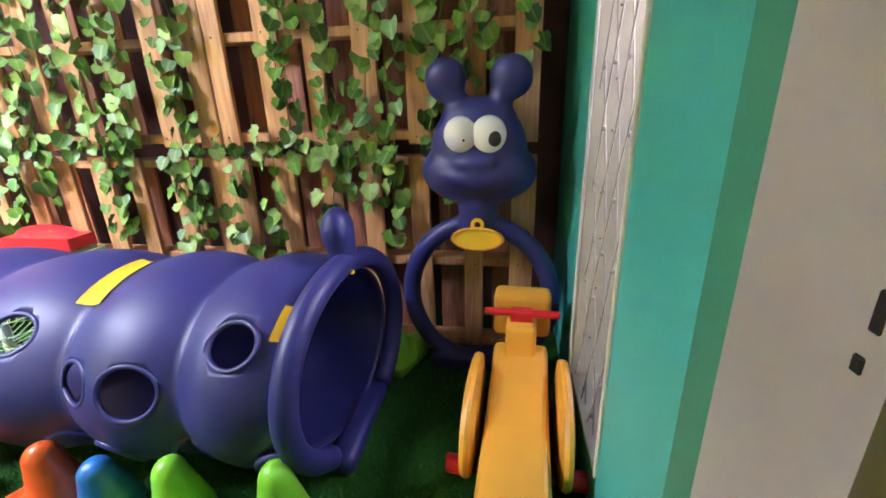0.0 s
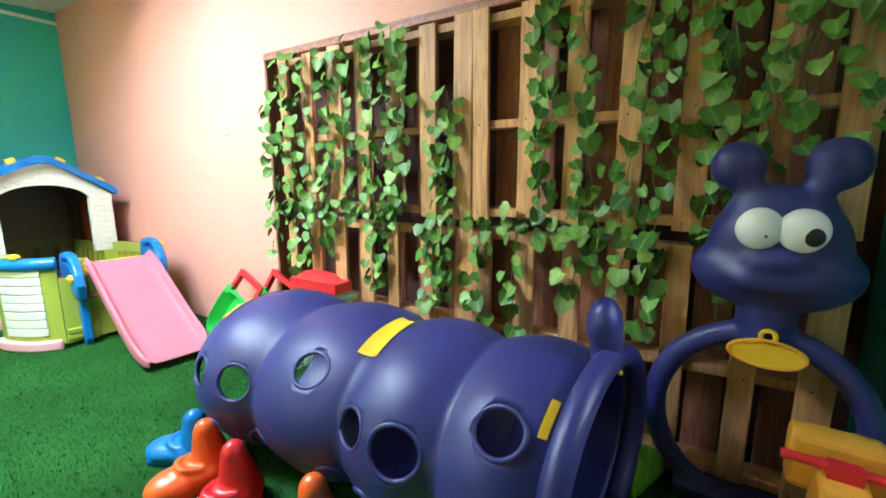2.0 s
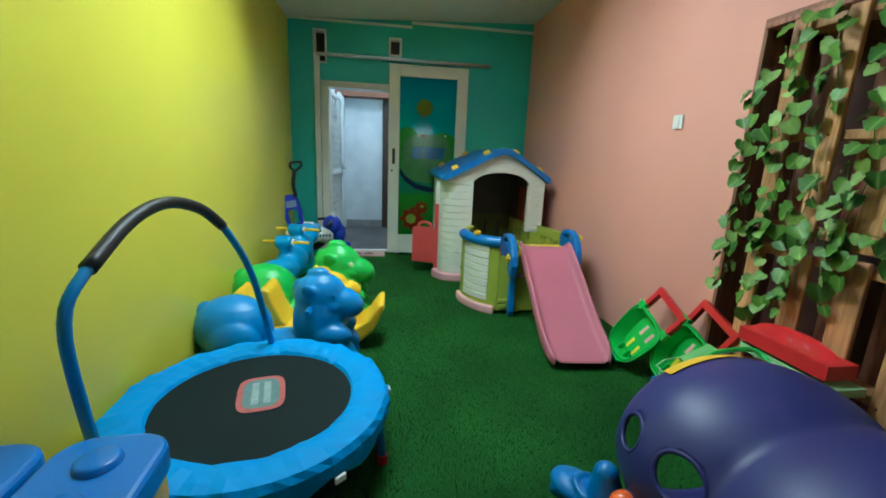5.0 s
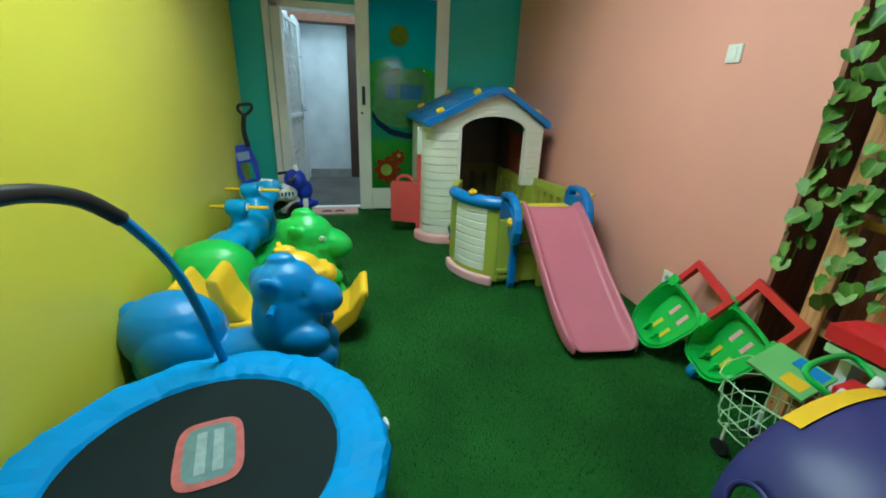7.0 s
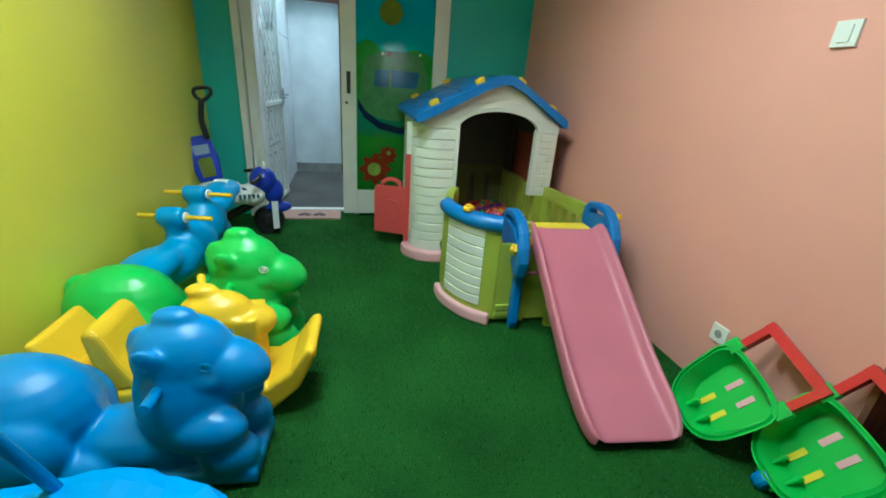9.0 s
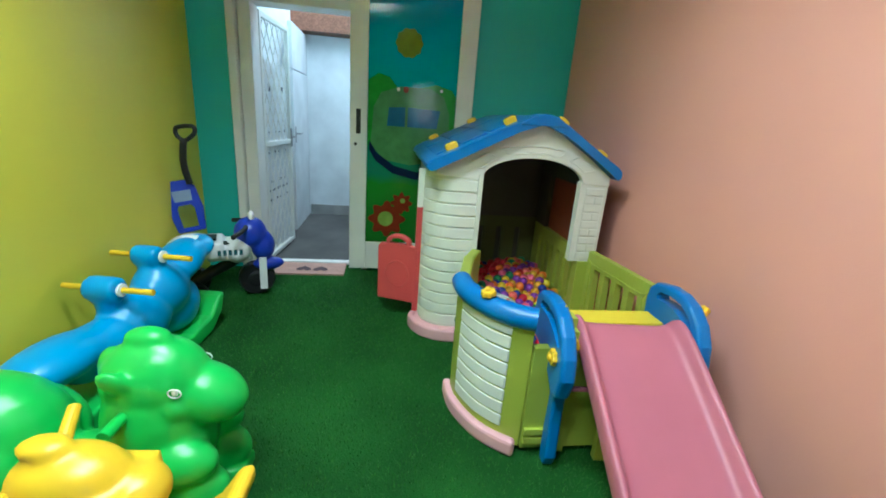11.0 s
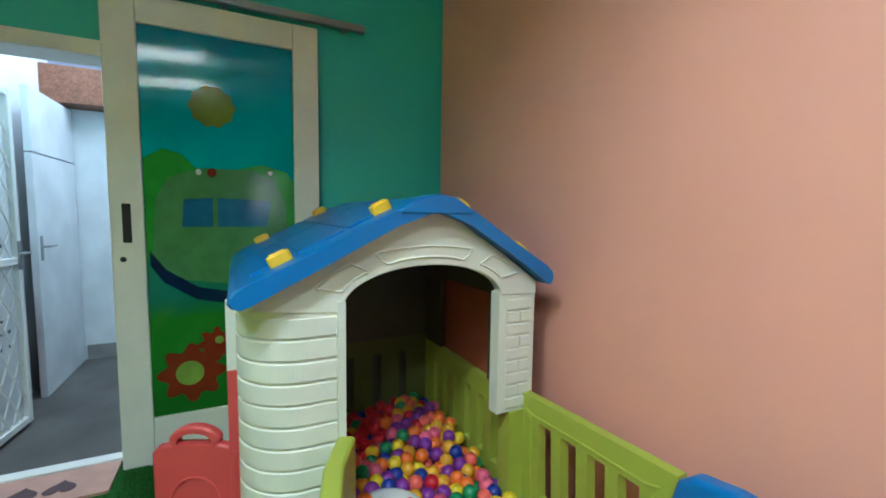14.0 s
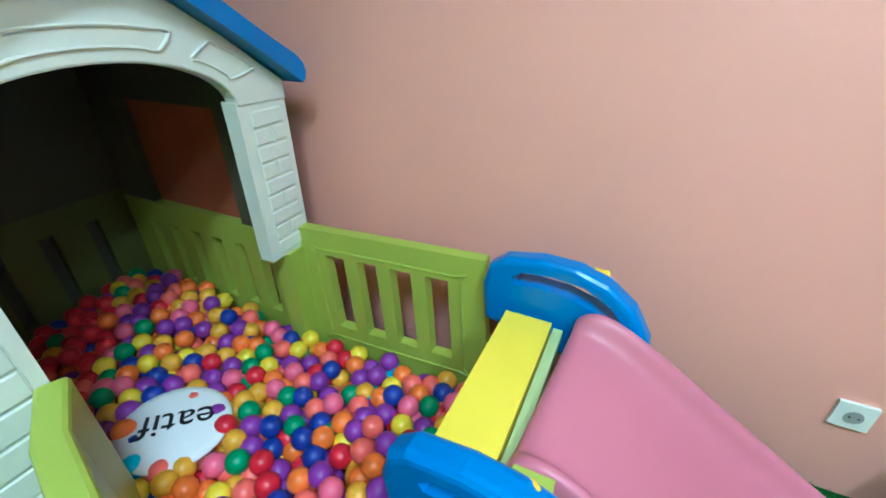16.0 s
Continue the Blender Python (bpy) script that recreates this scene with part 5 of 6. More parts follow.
def slide():
    t = thing("slide", "pink plastic slide with blue handle sides and a yellow step", "slide", pose(1.925, -0.460, 0, 0, 0, -5.5))
    path = [(0.035, 0.53), (0.055, 0.548), (0.11, 0.535), (0.22, 0.475), (0.43, 0.345), (0.66, 0.205), (0.80, 0.125), (0.91, 0.085), (0.985, 0.065), (1.02, 0.055)]
    cross = [(-0.205, -0.03), (-0.207, 0.05), (-0.195, 0.062), (-0.178, 0.055), (-0.165, 0.015), (-0.14, 0.002), (0, 0), (0.14, 0.002), (0.165, 0.015), (0.178, 0.055), (0.195, 0.062), (0.207, 0.05), (0.205, -0.03)]
    bm = bmesh.new()
    rows = []
    for i, (x, z) in enumerate(path):
        w = (1.0, 1.0, 1.0, 1.0, 1.0, 1.0, 1.0, 0.99, 0.94, 0.80)[i]
        lift = 1.0 if 1 < i < 8 else (0.55 if i in (1, 8) else 0.25)
        rows.append([bm.verts.new((x, u * w, z + (v * lift if v > 0 else v))) for u, v in cross])
    for a, c in zip(rows, rows[1:]):
        for k in range(len(a) - 1):
            bm.faces.new((a[k], a[k + 1], c[k + 1], c[k]))

    def setup(ob):
        md = ob.modifiers.new("thick", "SOLIDIFY")
        md.thickness, md.offset = 0.012, -1
        md = ob.modifiers.new("round", "SUBSURF")
        md.levels = 2
    bmesh.ops.recalc_face_normals(bm, faces=bm.faces[:])
    part_mesh("chute", baked(bm, setup), ROSE, t, smooth=True)
    outline = [(-0.19, 0.45), (-0.20, 0.56), (-0.185, 0.615), (-0.15, 0.645), (-0.06, 0.665), (0.02, 0.665), (0.09, 0.645), (0.15, 0.60), (0.19, 0.535), (0.205, 0.46), (0.18, 0.38), (0.13, 0.355), (0.07, 0.40), (-0.05, 0.44)]
    slot = [(-0.125, 0.60), (-0.10, 0.622), (-0.03, 0.632), (0.04, 0.628), (0.10, 0.60), (0.14, 0.555), (0.125, 0.545), (0.07, 0.575), (0.0, 0.592), (-0.07, 0.592), (-0.115, 0.585)]
    for y, name in ((-0.305, "handle_side"), (0.198, "handle_side")):
        me = cut(prism(outline, 0.055, 0.016, 3), prism(slot, 0.3, m=Matrix.Translation((0, -0.1, 0))))
        h = part_mesh(name, me, BLUE, t, "blue arched handle side", at=pose(0.07 if y < 0 else 0, y + (0.01 if y < 0 else 0.012), -0.035 if y < 0 else 0))
        flower_knob(t, pose(0.19, y - 0.006, 0.47) if y < 0 else pose(0.06, y + 0.075, 0.625) @ pose(0, 0, 0, -60))
    STEP = pose(0.040, 0, 0, 0, 0, 4.5)
    part("step", rounded(boxes([(-0.145, -0.225, 0.485, -0.035, 0.197, 0.523)]), 0.01), LEMON, t, "yellow step board", at=STEP)
    for k in range(5):
        part("step_rib", boxes([(-0.14 + 0.022 * k, -0.22, 0.523, -0.132 + 0.022 * k, 0.19, 0.5238)]), LEMON, t, at=STEP)
    part("lip", rounded(boxes([(-0.03, -0.22, 0.48, -0.008, 0.195, 0.512)]), 0.004), surface("pale_olive_plastic", (0.42, 0.52, 0.22), 0.42), t, "pale green strip behind the step", at=STEP)
    part("leg", rounded(prism([(0.145, 0.0), (0.135, 0.12), (0.14, 0.30), (0.165, 0.40), (0.20, 0.36), (0.195, 0.20), (0.21, 0.05), (0.19, 0.0)], 0.045, m=Matrix.Translation((0, -0.275, 0))), 0.010), BLUE, t, "blue prop leg")
    part("prop", rounded(boxes([(0.13, -0.06, 0.0, 0.16, 0.06, 0.49)]), 0.006), OLIVE, t)
    part("fixing_rod", rod((0.17, -0.27, 0.33), (0.17, 0.2, 0.33), 0.010), ROSE, t)


slide()


def pit_balls():
    rng = random.Random(11)
    colours = [("orange", (0.85, 0.17, 0.02), 14), ("coral", (0.85, 0.13, 0.10), 15), ("purple", (0.22, 0.03, 0.30), 22), ("gold", (0.75, 0.36, 0.02), 17), ("yellow", (0.85, 0.62, 0.02), 6), ("blue", (0.01, 0.035, 0.28), 11),
               ("green", (0.01, 0.24, 0.09), 11), ("pink", (0.80, 0.12, 0.22), 9), ("cyan", (0.02, 0.50, 0.75), 2), ("red", (0.60, 0.01, 0.03), 5)]
    mats = [plastic(n + "_ball_plastic", c, 0.38) for n, c, w in colours]
    meshes = []
    for m in mats:
        me = bpy.data.meshes.new("ball")
        bm = ball(0.030, u=14, v=9)
        bm.to_mesh(me)
        bm.free()
        me.materials.append(m)
        me.polygons.foreach_set("use_smooth", [True] * len(me.polygons))
        meshes.append(me)
    pick = [i for i, c in enumerate(colours) for _ in range(c[2])]

    def level(x, y):
        return 0.185 + 0.02 * math.sin(5 * x + 3 * y) + 0.015 * math.sin(9 * y - 4 * x) - 0.03 * max(0, 0.6 - x)
    spots = []
    for lay, gap in ((0, 0.0605), (1, 0.058), (2, 0.058)):
        r, row = 0.26, 0
        while r < 1.80:
            c = -1.0 + (0.5 * gap if row % 2 else 0)
            while c < -0.22:
                x, y = r + rng.uniform(-0.012, 0.012) + lay * 0.02, c + rng.uniform(-0.012, 0.012)
                inside = y > -0.955 - 0.07 * min(1, max(0, x - 1.12) / 0.5) + 0.03 and (x < 1.70 or y > -0.93 + (x - 1.70) * 0.8)
                if not (x < 1.12 and y < -0.86 - (0.2 if x < 0.9 else 0.0)) and inside:
                    spots.append((lay, x, y, level(x, y) - 0.040 * lay + rng.uniform(-0.011, 0.014)))
                c += gap
            r += gap * 0.86
            row += 1
    top = [s for s in spots if s[0] == 0 and rng.random() < 0.93 and not math.hypot((s[1] - 1.085) / 0.10, (s[2] + 0.70) / 0.085) < 1]
    for lay, x, y, z in top:
        k = rng.choice(pick)
        # Back-left balls are mostly red, a stand-in for the shade over that corner.
        if y < -0.48 - 0.70 * (x - 0.45) and rng.random() < 0.75:
            k = len(colours) - 1
        ob = new("ball", meshes[k])
        ob.matrix_basis = pose(x, y, z, rng.uniform(0, 360), rng.uniform(0, 360), 0)
        tagged(ob, colours[k][0] + " hollow plastic ball lying in the ball pit", "ball", "pit balls")
    # the layers underneath, one heap for each colour band
    bm = bmesh.new()
    me = bpy.data.meshes.new("heap")
    vs, fs, ms = [], [], []
    src = meshes[0]
    base_v = [v.co.copy() for v in src.vertices]
    base_f = [tuple(p.vertices) for p in src.polygons]
    for s in spots:
        if s[0]:
            o = len(vs)
            vs.extend([(v.x + s[1], v.y + s[2], v.z + s[3]) for v in base_v])
            fs.extend([tuple(i + o for i in f) for f in base_f])
            ms.extend([rng.choice(pick)] * len(base_f))
    bm.free()
    me.from_pydata(vs, [], fs)
    for m in mats:
        me.materials.append(m)
    me.polygons.foreach_set("material_index", ms)
    me.polygons.foreach_set("use_smooth", [True] * len(me.polygons))
    me.update()
    tagged(new("ball_heap", me), "many coloured plastic balls heaped in the pit", "balls", kind="stuff")


pit_balls()


def printed_cushion():
    t = thing("printed_mat", "round white printed mat half buried among the balls", "mat", pose(1.085, -0.70, 0.208, 5, -4, 165))
    part("mat", lathe([(0, 0.012), (0.11, 0.010), (0.132, 0.004), (0.135, 0.0), (0.132, -0.006), (0, -0.012)], 32), EYEWHITE, t, smooth=True)
    part_mesh("printed_word", mesh_words("eatif", 0.102), BLACK, t, "black printed word", at=pose(0.0, -0.01, 0.0135, 0, 0, 60))


printed_cushion()

# ---- trampoline ----
def trampoline():
    cx, cy = 3.50, -2.205
    t = thing("trampoline", "round toddler trampoline with blue padded rim and black mat", "trampoline", pose(cx, cy, 0.0))
    rng = random.Random(8)
    seg = 72
    bm = bmesh.new()
    prof = [(0.350, 0.264), (0.362, 0.278), (0.40, 0.288), (0.45, 0.290), (0.485, 0.284), (0.500, 0.262), (0.503, 0.225), (0.49, 0.19)]
    rings = []
    for j, (r, h) in enumerate(prof):
        ring = []
        for k in range(seg):
            a = 2 * math.pi * k / seg
            w = 0.6 * math.sin(13 * a + 0.7 * math.sin(5 * a)) + 0.5 * math.sin(31 * a + 1.3 * j) + 0.5 * abs(math.sin(20 * a))
            ring.append(bm.verts.new(((r + 0.006 * w * (j > 3)) * math.cos(a), (r + 0.006 * w * (j > 3)) * math.sin(a), h + 0.0055 * w * (j > 0) + (0.018 * math.sin(11 * a) if j == 7 else 0))))
        rings.append(ring)
    for a, c in zip(rings, rings[1:]):
        for k in range(seg):
            bm.faces.new((a[k], a[(k + 1) % seg], c[(k + 1) % seg], c[k]))
    bmesh.ops.recalc_face_normals(bm, faces=bm.faces[:])
    part("pad", bm, AQUA, t, "blue padded tarpaulin rim with small creases")
    part("jump_mat", lathe([(0.0, 0.262), (0.2, 0.263), (0.36, 0.268)], 48), MESHBLACK, t, "black woven jumping mat", smooth=True)
    part("tube", pipe([(0.47 * math.cos(a), 0.47 * math.sin(a), 0.245) for a in [2 * math.pi * k / 24 for k in range(24)]], 0.018, 8, True, cuts=2), STEEL, t, "steel frame tube")
    part("skirt", lathe([(0.44, 0.24), (0.44, 0.10)], 40), MESHBLACK, t, "black net skirt")
    for k in range(6):
        a = radians(60 * k + 22)
        c, s = math.cos(a), math.sin(a)
        leg = part("leg", rod((0.465 * c, 0.465 * s, 0.235), (0.485 * c, 0.485 * s, 0.02), 0.016), BLUE, t, "blue steel leg")
        part("foot_cap", rod((0.485 * c, 0.485 * s, 0.0), (0.485 * c, 0.485 * s, 0.035), 0.021), RED, leg, "red foot cap")
        part("clip", box(-0.02, -0.006, -0.012, 0.02, 0.006, 0.012, 0.003, 1), EYEWHITE, t, "white clip", at=pose(0.516 * math.cos(a + 0.35), 0.516 * math.sin(a + 0.35), 0.215, 0, 0, math.degrees(a + 0.35) + 90))
    pts = [(0.49, -0.215, 0.24), (0.51, -0.242, 0.55), (0.515, -0.250, 0.80), (0.43, -0.240, 0.905), (0.25, -0.23, 0.995), (0.07, -0.215, 1.025), (-0.09, -0.180, 0.985), (-0.19, -0.145, 0.905), (-0.33, -0.09, 0.670), (-0.455, -0.05, 0.26)]
    part("handlebar", pipe(pts, 0.0145, 12, cuts=5), TOYBLUE, t, "blue bent steel handlebar", smooth=True)
    part("foam_grip", pipe(pts[3:8], 0.0200, 12, cuts=5), BLACK, t, "black foam grip", smooth=True)

    def plate(rx, ry, z, mat, label, tilt=0):
        bm = bmesh.new()
        pts = []
        for k in range(40):
            a = 2 * math.pi * k / 40
            c, s = math.cos(a), math.sin(a)
            pts.append(bm.verts.new((rx * math.copysign(abs(c) ** 0.5, c), ry * math.copysign(abs(s) ** 0.5, s), 0)))
        bm.faces.new(pts)
        return part("printed_badge", bm, mat, t, label, at=pose(-0.04, 0.005, z, 0, 0, 12))
    plate(0.125, 0.088, 0.2665, surface("faded_red_print", (0.42, 0.09, 0.09), 0.5, 0.2, 30, 80, 0.05, 0.0005), "faded red printed badge outline")
    plate(0.104, 0.067, 0.2675, surface("grey_teal_print", (0.10, 0.19, 0.20), 0.5, 0.15, 30, 80, 0.05, 0.0005), "grey teal badge field")
    for dy in (-0.022, 0.022):
        part("printed_bar", box(-0.078, dy - 0.013, 0, 0.078, dy + 0.013, 0.0008), surface("faded_white_print", (0.24, 0.32, 0.34), 0.5, 0.2, 30, 80, 0.05, 0.0005), t, "faded white printed bar", at=pose(-0.04, 0.005, 0.268, 0, 0, 12))


trampoline()


def block_table():
    t = thing("toy_table", "blue plastic building-block toy table with round studs and amber sides", "toy table", pose(4.32, -2.43, 0.0, 0, 0, 3))
    for y0, y1 in ((-0.225, -0.006), (0.006, 0.235)):
        hy, r = (y1 - y0) / 2, 0.075
        ring = [(sx * (0.23 - r) + r * math.cos(radians(a)), sy * (hy - r) + r * math.sin(radians(a))) for sx, sy, a0 in ((1, 1, 0), (-1, 1, 90), (-1, -1, 180), (1, -1, 270)) for a in range(a0, a0 + 91, 15)]
        s = part("top_slab", prism(ring, 0.07, 0.016, 3, m=pose(0, (y0 + y1) / 2, 0.49, 90)), BLOCKBLUE, t, "blue rounded top slab")
        for x in (-0.13, 0.0, 0.13):
            part("stud", lathe([(0.0, 0.576), (0.034, 0.575), (0.042, 0.570), (0.045, 0.556)], 24), BLOCKBLUE, s, at=pose(x, (y0 + y1) / 2, 0), smooth=True)
    part("apron", rounded(boxes([(-0.20, -0.20, 0.40, 0.20, 0.21, 0.505)]), 0.012), SUN, t, "amber apron")
    part("drawer", rounded(boxes([(-0.17, 0.205, 0.27, 0.17, 0.225, 0.40)]), 0.008), RED, t, "red front panel")
    for x in (-0.17, 0.17):
        for y in (-0.17, 0.18):
            part("leg", rounded(boxes([(x - 0.025, y - 0.025, 0.0, x + 0.025, y + 0.025, 0.41)]), 0.008), SUN, t, "yellow leg")


block_table()


# ---- rocking animals ----
def rocking_animal(m, mat, eye, label):
    """Faces +y. A moulded animal with haunches, low saddle and a big head."""
    bm = bmesh.new()
    ball(0.185, 0, -0.41, 0.24, 0.92, 1.2, 1.05, bm=bm)
    for s in (1, -1):
        ball(0.125, s * 0.120, -0.37, 0.185, 0.66, 1.20, 1.18, bm=bm)
        ball(0.10, s * 0.085, -0.24, 0.09, 0.75, 1.6, 0.72, bm=bm)
        ball(0.115, s * 0.075, -0.43, 0.115, 0.8, 1.2, 0.85, bm=bm)
        ball(0.092, s * 0.098, 0.17, 0.235, 0.72, 1.25, 0.78, bm=bm)
        ball(0.085, s * 0.085, 0.21, 0.12, 0.75, 1.15, 1.05, bm=bm)
        ball(0.040, s * 0.108, 0.045, 0.500, 0.50, 0.95, 1.25, bm=bm, turn=pose(0, 0, 0, 35, s * 20))
        ball(0.06, s * 0.055, 0.16, 0.40, 0.9, 1.1, 0.9, bm=bm)
    ball(0.15, 0, -0.05, 0.13, 0.80, 1.9, 0.70, bm=bm)
    ball(0.158, 0, 0.085, 0.29, 0.88, 1.0, 1.5, bm=bm)
    ball(0.135, 0, 0.09, 0.445, 0.85, 1.12, 1.02, bm=bm)
    ball(0.098, 0, 0.225, 0.405, 0.92, 1.25, 0.86, bm=bm, turn=pose(0, 0, 0, -24))
    ball(0.04, 0, 0.08, 0.58, 1.0, 1.6, 0.8, bm=bm)
    ball(0.05, 0, -0.02, 0.47, 0.6, 1.0, 1.6, bm=bm)
    add_box(bm, -0.13, -0.46, 0.02, 0.13, 0.30, 0.07)
    ball(0.062, 0, -0.555, 0.33, 0.8, 1.0, 1.1, bm=bm)
    t = thing("rocking_animal", label, "rocking toy", m, "rocking animals")
    part_mesh("body", fused(bm, 0.009, 4), mat, t, "moulded animal body", smooth=True)
    peg = rod((-0.19, 0.055, 0.40), (0.19, 0.055, 0.40), 0.016)
    part("handle_peg", peg, mat, t, "short handle peg")
    for s in (1, -1):
        part("eye_ring", pipe([(s * 0.094, 0.185 + 0.017 * math.cos(a), 0.462 + 0.013 * math.sin(a)) for a in [2 * math.pi * k / 12 for k in range(12)]], 0.0025, 6, True, cuts=2), eye, t, "worn moulded eye ring")
        part("eye", ball(0.009, s * 0.092, 0.185, 0.462, 0.4, 1, 1, 12, 8), eye, t, "worn moulded eye", smooth=True)
    for s in (1, -1):
        part("runner", rounded(prism([(-0.47, 0.05), (-0.45, 0.02), (-0.25, 0.0), (0.10, 0.0), (0.27, 0.02), (0.30, 0.05), (0.10, 0.035), (-0.25, 0.035)], 0.03, m=pose(s * 0.10 + 0.015, 0, 0, 0, 0, 90)), 0.006), mat, t)
    return t


rocking_animal(pose(2.74, -2.15, 0.0, 0, 0, -4) @ Matrix.Scale(0.95, 4), TOYBLUE, SKYBLUE, "blue moulded plastic rocking animal beside the yellow wall")
rocking_animal(pose(2.14, -2.11, 0.0, 0, 0, -3) @ Matrix.Scale(1.0, 4), GREEN, EYEWHITE, "bright green moulded plastic rocking animal")


def duck_rocker():
    t = thing("duck_rocker", "yellow plastic duck rocker with a seat and handle pegs", "rocking toy", pose(2.45, -2.10, 0.0, 0, 0, -2))
    base = [(-0.50, 0.36), (-0.47, 0.37), (-0.40, 0.25), (-0.30, 0.16), (-0.10, 0.165), (0.10, 0.15), (0.22, 0.15), (0.30, 0.21), (0.36, 0.30), (0.395, 0.305), (0.395, 0.27), (0.33, 0.13), (0.22, 0.03), (0.05, 0.0), (-0.15, 0.0), (-0.33, 0.06), (-0.45, 0.20)]
    part("rocker", rounded(prism(base, 0.27, m=pose(0.135, 0, 0, 0, 0, 90)), 0.018, 3), SUN, t)
    part("backrest", rounded(prism([(-0.30, 0.15), (-0.33, 0.27), (-0.345, 0.375), (-0.32, 0.405), (-0.285, 0.385), (-0.25, 0.28), (-0.21, 0.20), (-0.18, 0.16)], 0.24, m=pose(0.12, 0, 0, 0, 0, 90)), 0.02, 3), SUN, t, "curved yellow backrest")
    bm = bmesh.new()
    add_box(bm, -0.085, -0.07, 0.12, 0.085, 0.19, 0.40)
    ball(0.10, 0, 0.04, 0.40, 0.85, 1.25, 0.75, bm=bm)
    ball(0.08, 0, 0.17, 0.355, 0.95, 0.95, 0.72, bm=bm)
    ball(0.035, 0.0, 0.0, 0.485, 1.1, 1.6, 0.6, bm=bm)
    part_mesh("head", fused(bm, 0.010, 5), SUN, t, "yellow duck head", smooth=True)
    for s in (1, -1):
        part("eye", ball(0.023, s * 0.088, 0.065, 0.390, 0.3, 1, 1, 18, 10), EYEWHITE, t, "white eye", smooth=True)
        part("pupil", ball(0.017, s * 0.0935, 0.067, 0.389, 0.3, 1, 1, 16, 8), BLACK, t, "black pupil", smooth=True)
        part("handle_peg", rod((s * 0.08, -0.03, 0.42), (s * 0.17, -0.06, 0.455), 0.017, 0.015), SUN, t, "short yellow handle peg")


duck_rocker()


def wave_rider():
    """A two-seat blue rocker on a green runner, along the yellow wall."""
    ax = Vector((-0.985, 0.17, 0)).normalized()
    t = thing("wave_rocker", "sky blue two-seat plastic rocker on a green base", "rocking toy", pose(1.42, -2.47, 0.0, 0, 0, math.degrees(math.atan2(ax.y, ax.x))))
    bm = bmesh.new()
    ball(0.15, -0.40, 0, 0.295, 1.45, 0.80, 0.52, bm=bm)
    ball(0.15, -0.22, 0, 0.24, 1.30, 0.80, 0.75, bm=bm)
    ball(0.15, -0.02, 0, 0.27, 1.15, 0.85, 0.95, bm=bm)
    ball(0.14, 0.16, 0, 0.34, 1.0, 0.85, 1.05, bm=bm)
    ball(0.125, 0.32, 0, 0.44, 1.25, 0.95, 0.62, bm=bm, turn=pose(0, 0, 0, 0, -28))
    ball(0.11, 0.44, 0, 0.47, 1.0, 1.0, 0.42, bm=bm, turn=pose(0, 0, 0, 0, -24))
    ball(0.13, 0.25, 0, 0.22, 1.2, 0.7, 1.1, bm=bm)
    rod((-0.10, 0.02, 0.30), (-0.13, 0.02, 0.46), 0.055, 0.045, 16, bm)
    rod((0.14, 0.02, 0.40), (0.13, 0.02, 0.52), 0.05, 0.042, 16, bm)
    rod((-0.13, -0.05, 0.465), (-0.13, 0.085, 0.465), 0.055, 0.055, 20, bm)
    rod((0.13, -0.045, 0.525), (0.13, 0.08, 0.525), 0.05, 0.05, 20, bm)
    part_mesh("body", fused(bm, 0.010, 30), SKYBLUE, t, "sky blue moulded body", smooth=True)
    for x, z in ((-0.13, 0.465), (0.13, 0.525)):
        part("handle_rod", rod((x, -0.19, z), (x, 0.19, z), 0.0125), SUN, t, "yellow handle rod")
        part("collar", rod((x, -0.062, z), (x, -0.052, z), 0.028), EYEWHITE, t)
    part("sticker", box(-0.035, -0.045, 0, 0.035, 0.045, 0.0015), EYEWHITE, t, "white sticker", at=pose(0.40, 0.0, 0.528, 0, -24))
    part("runner", rounded(prism([(-0.62, 0.10), (-0.50, 0.02), (-0.2, 0.0), (0.2, 0.0), (0.36, 0.02), (0.46, 0.10), (0.50, 0.20), (0.45, 0.19), (0.36, 0.11), (0.2, 0.085), (-0.2, 0.085), (-0.45, 0.10)], 0.24, m=Matrix.Translation((0, -0.12, 0))), 0.016, 3), GREEN, t, "green curved runner base")


wave_rider()


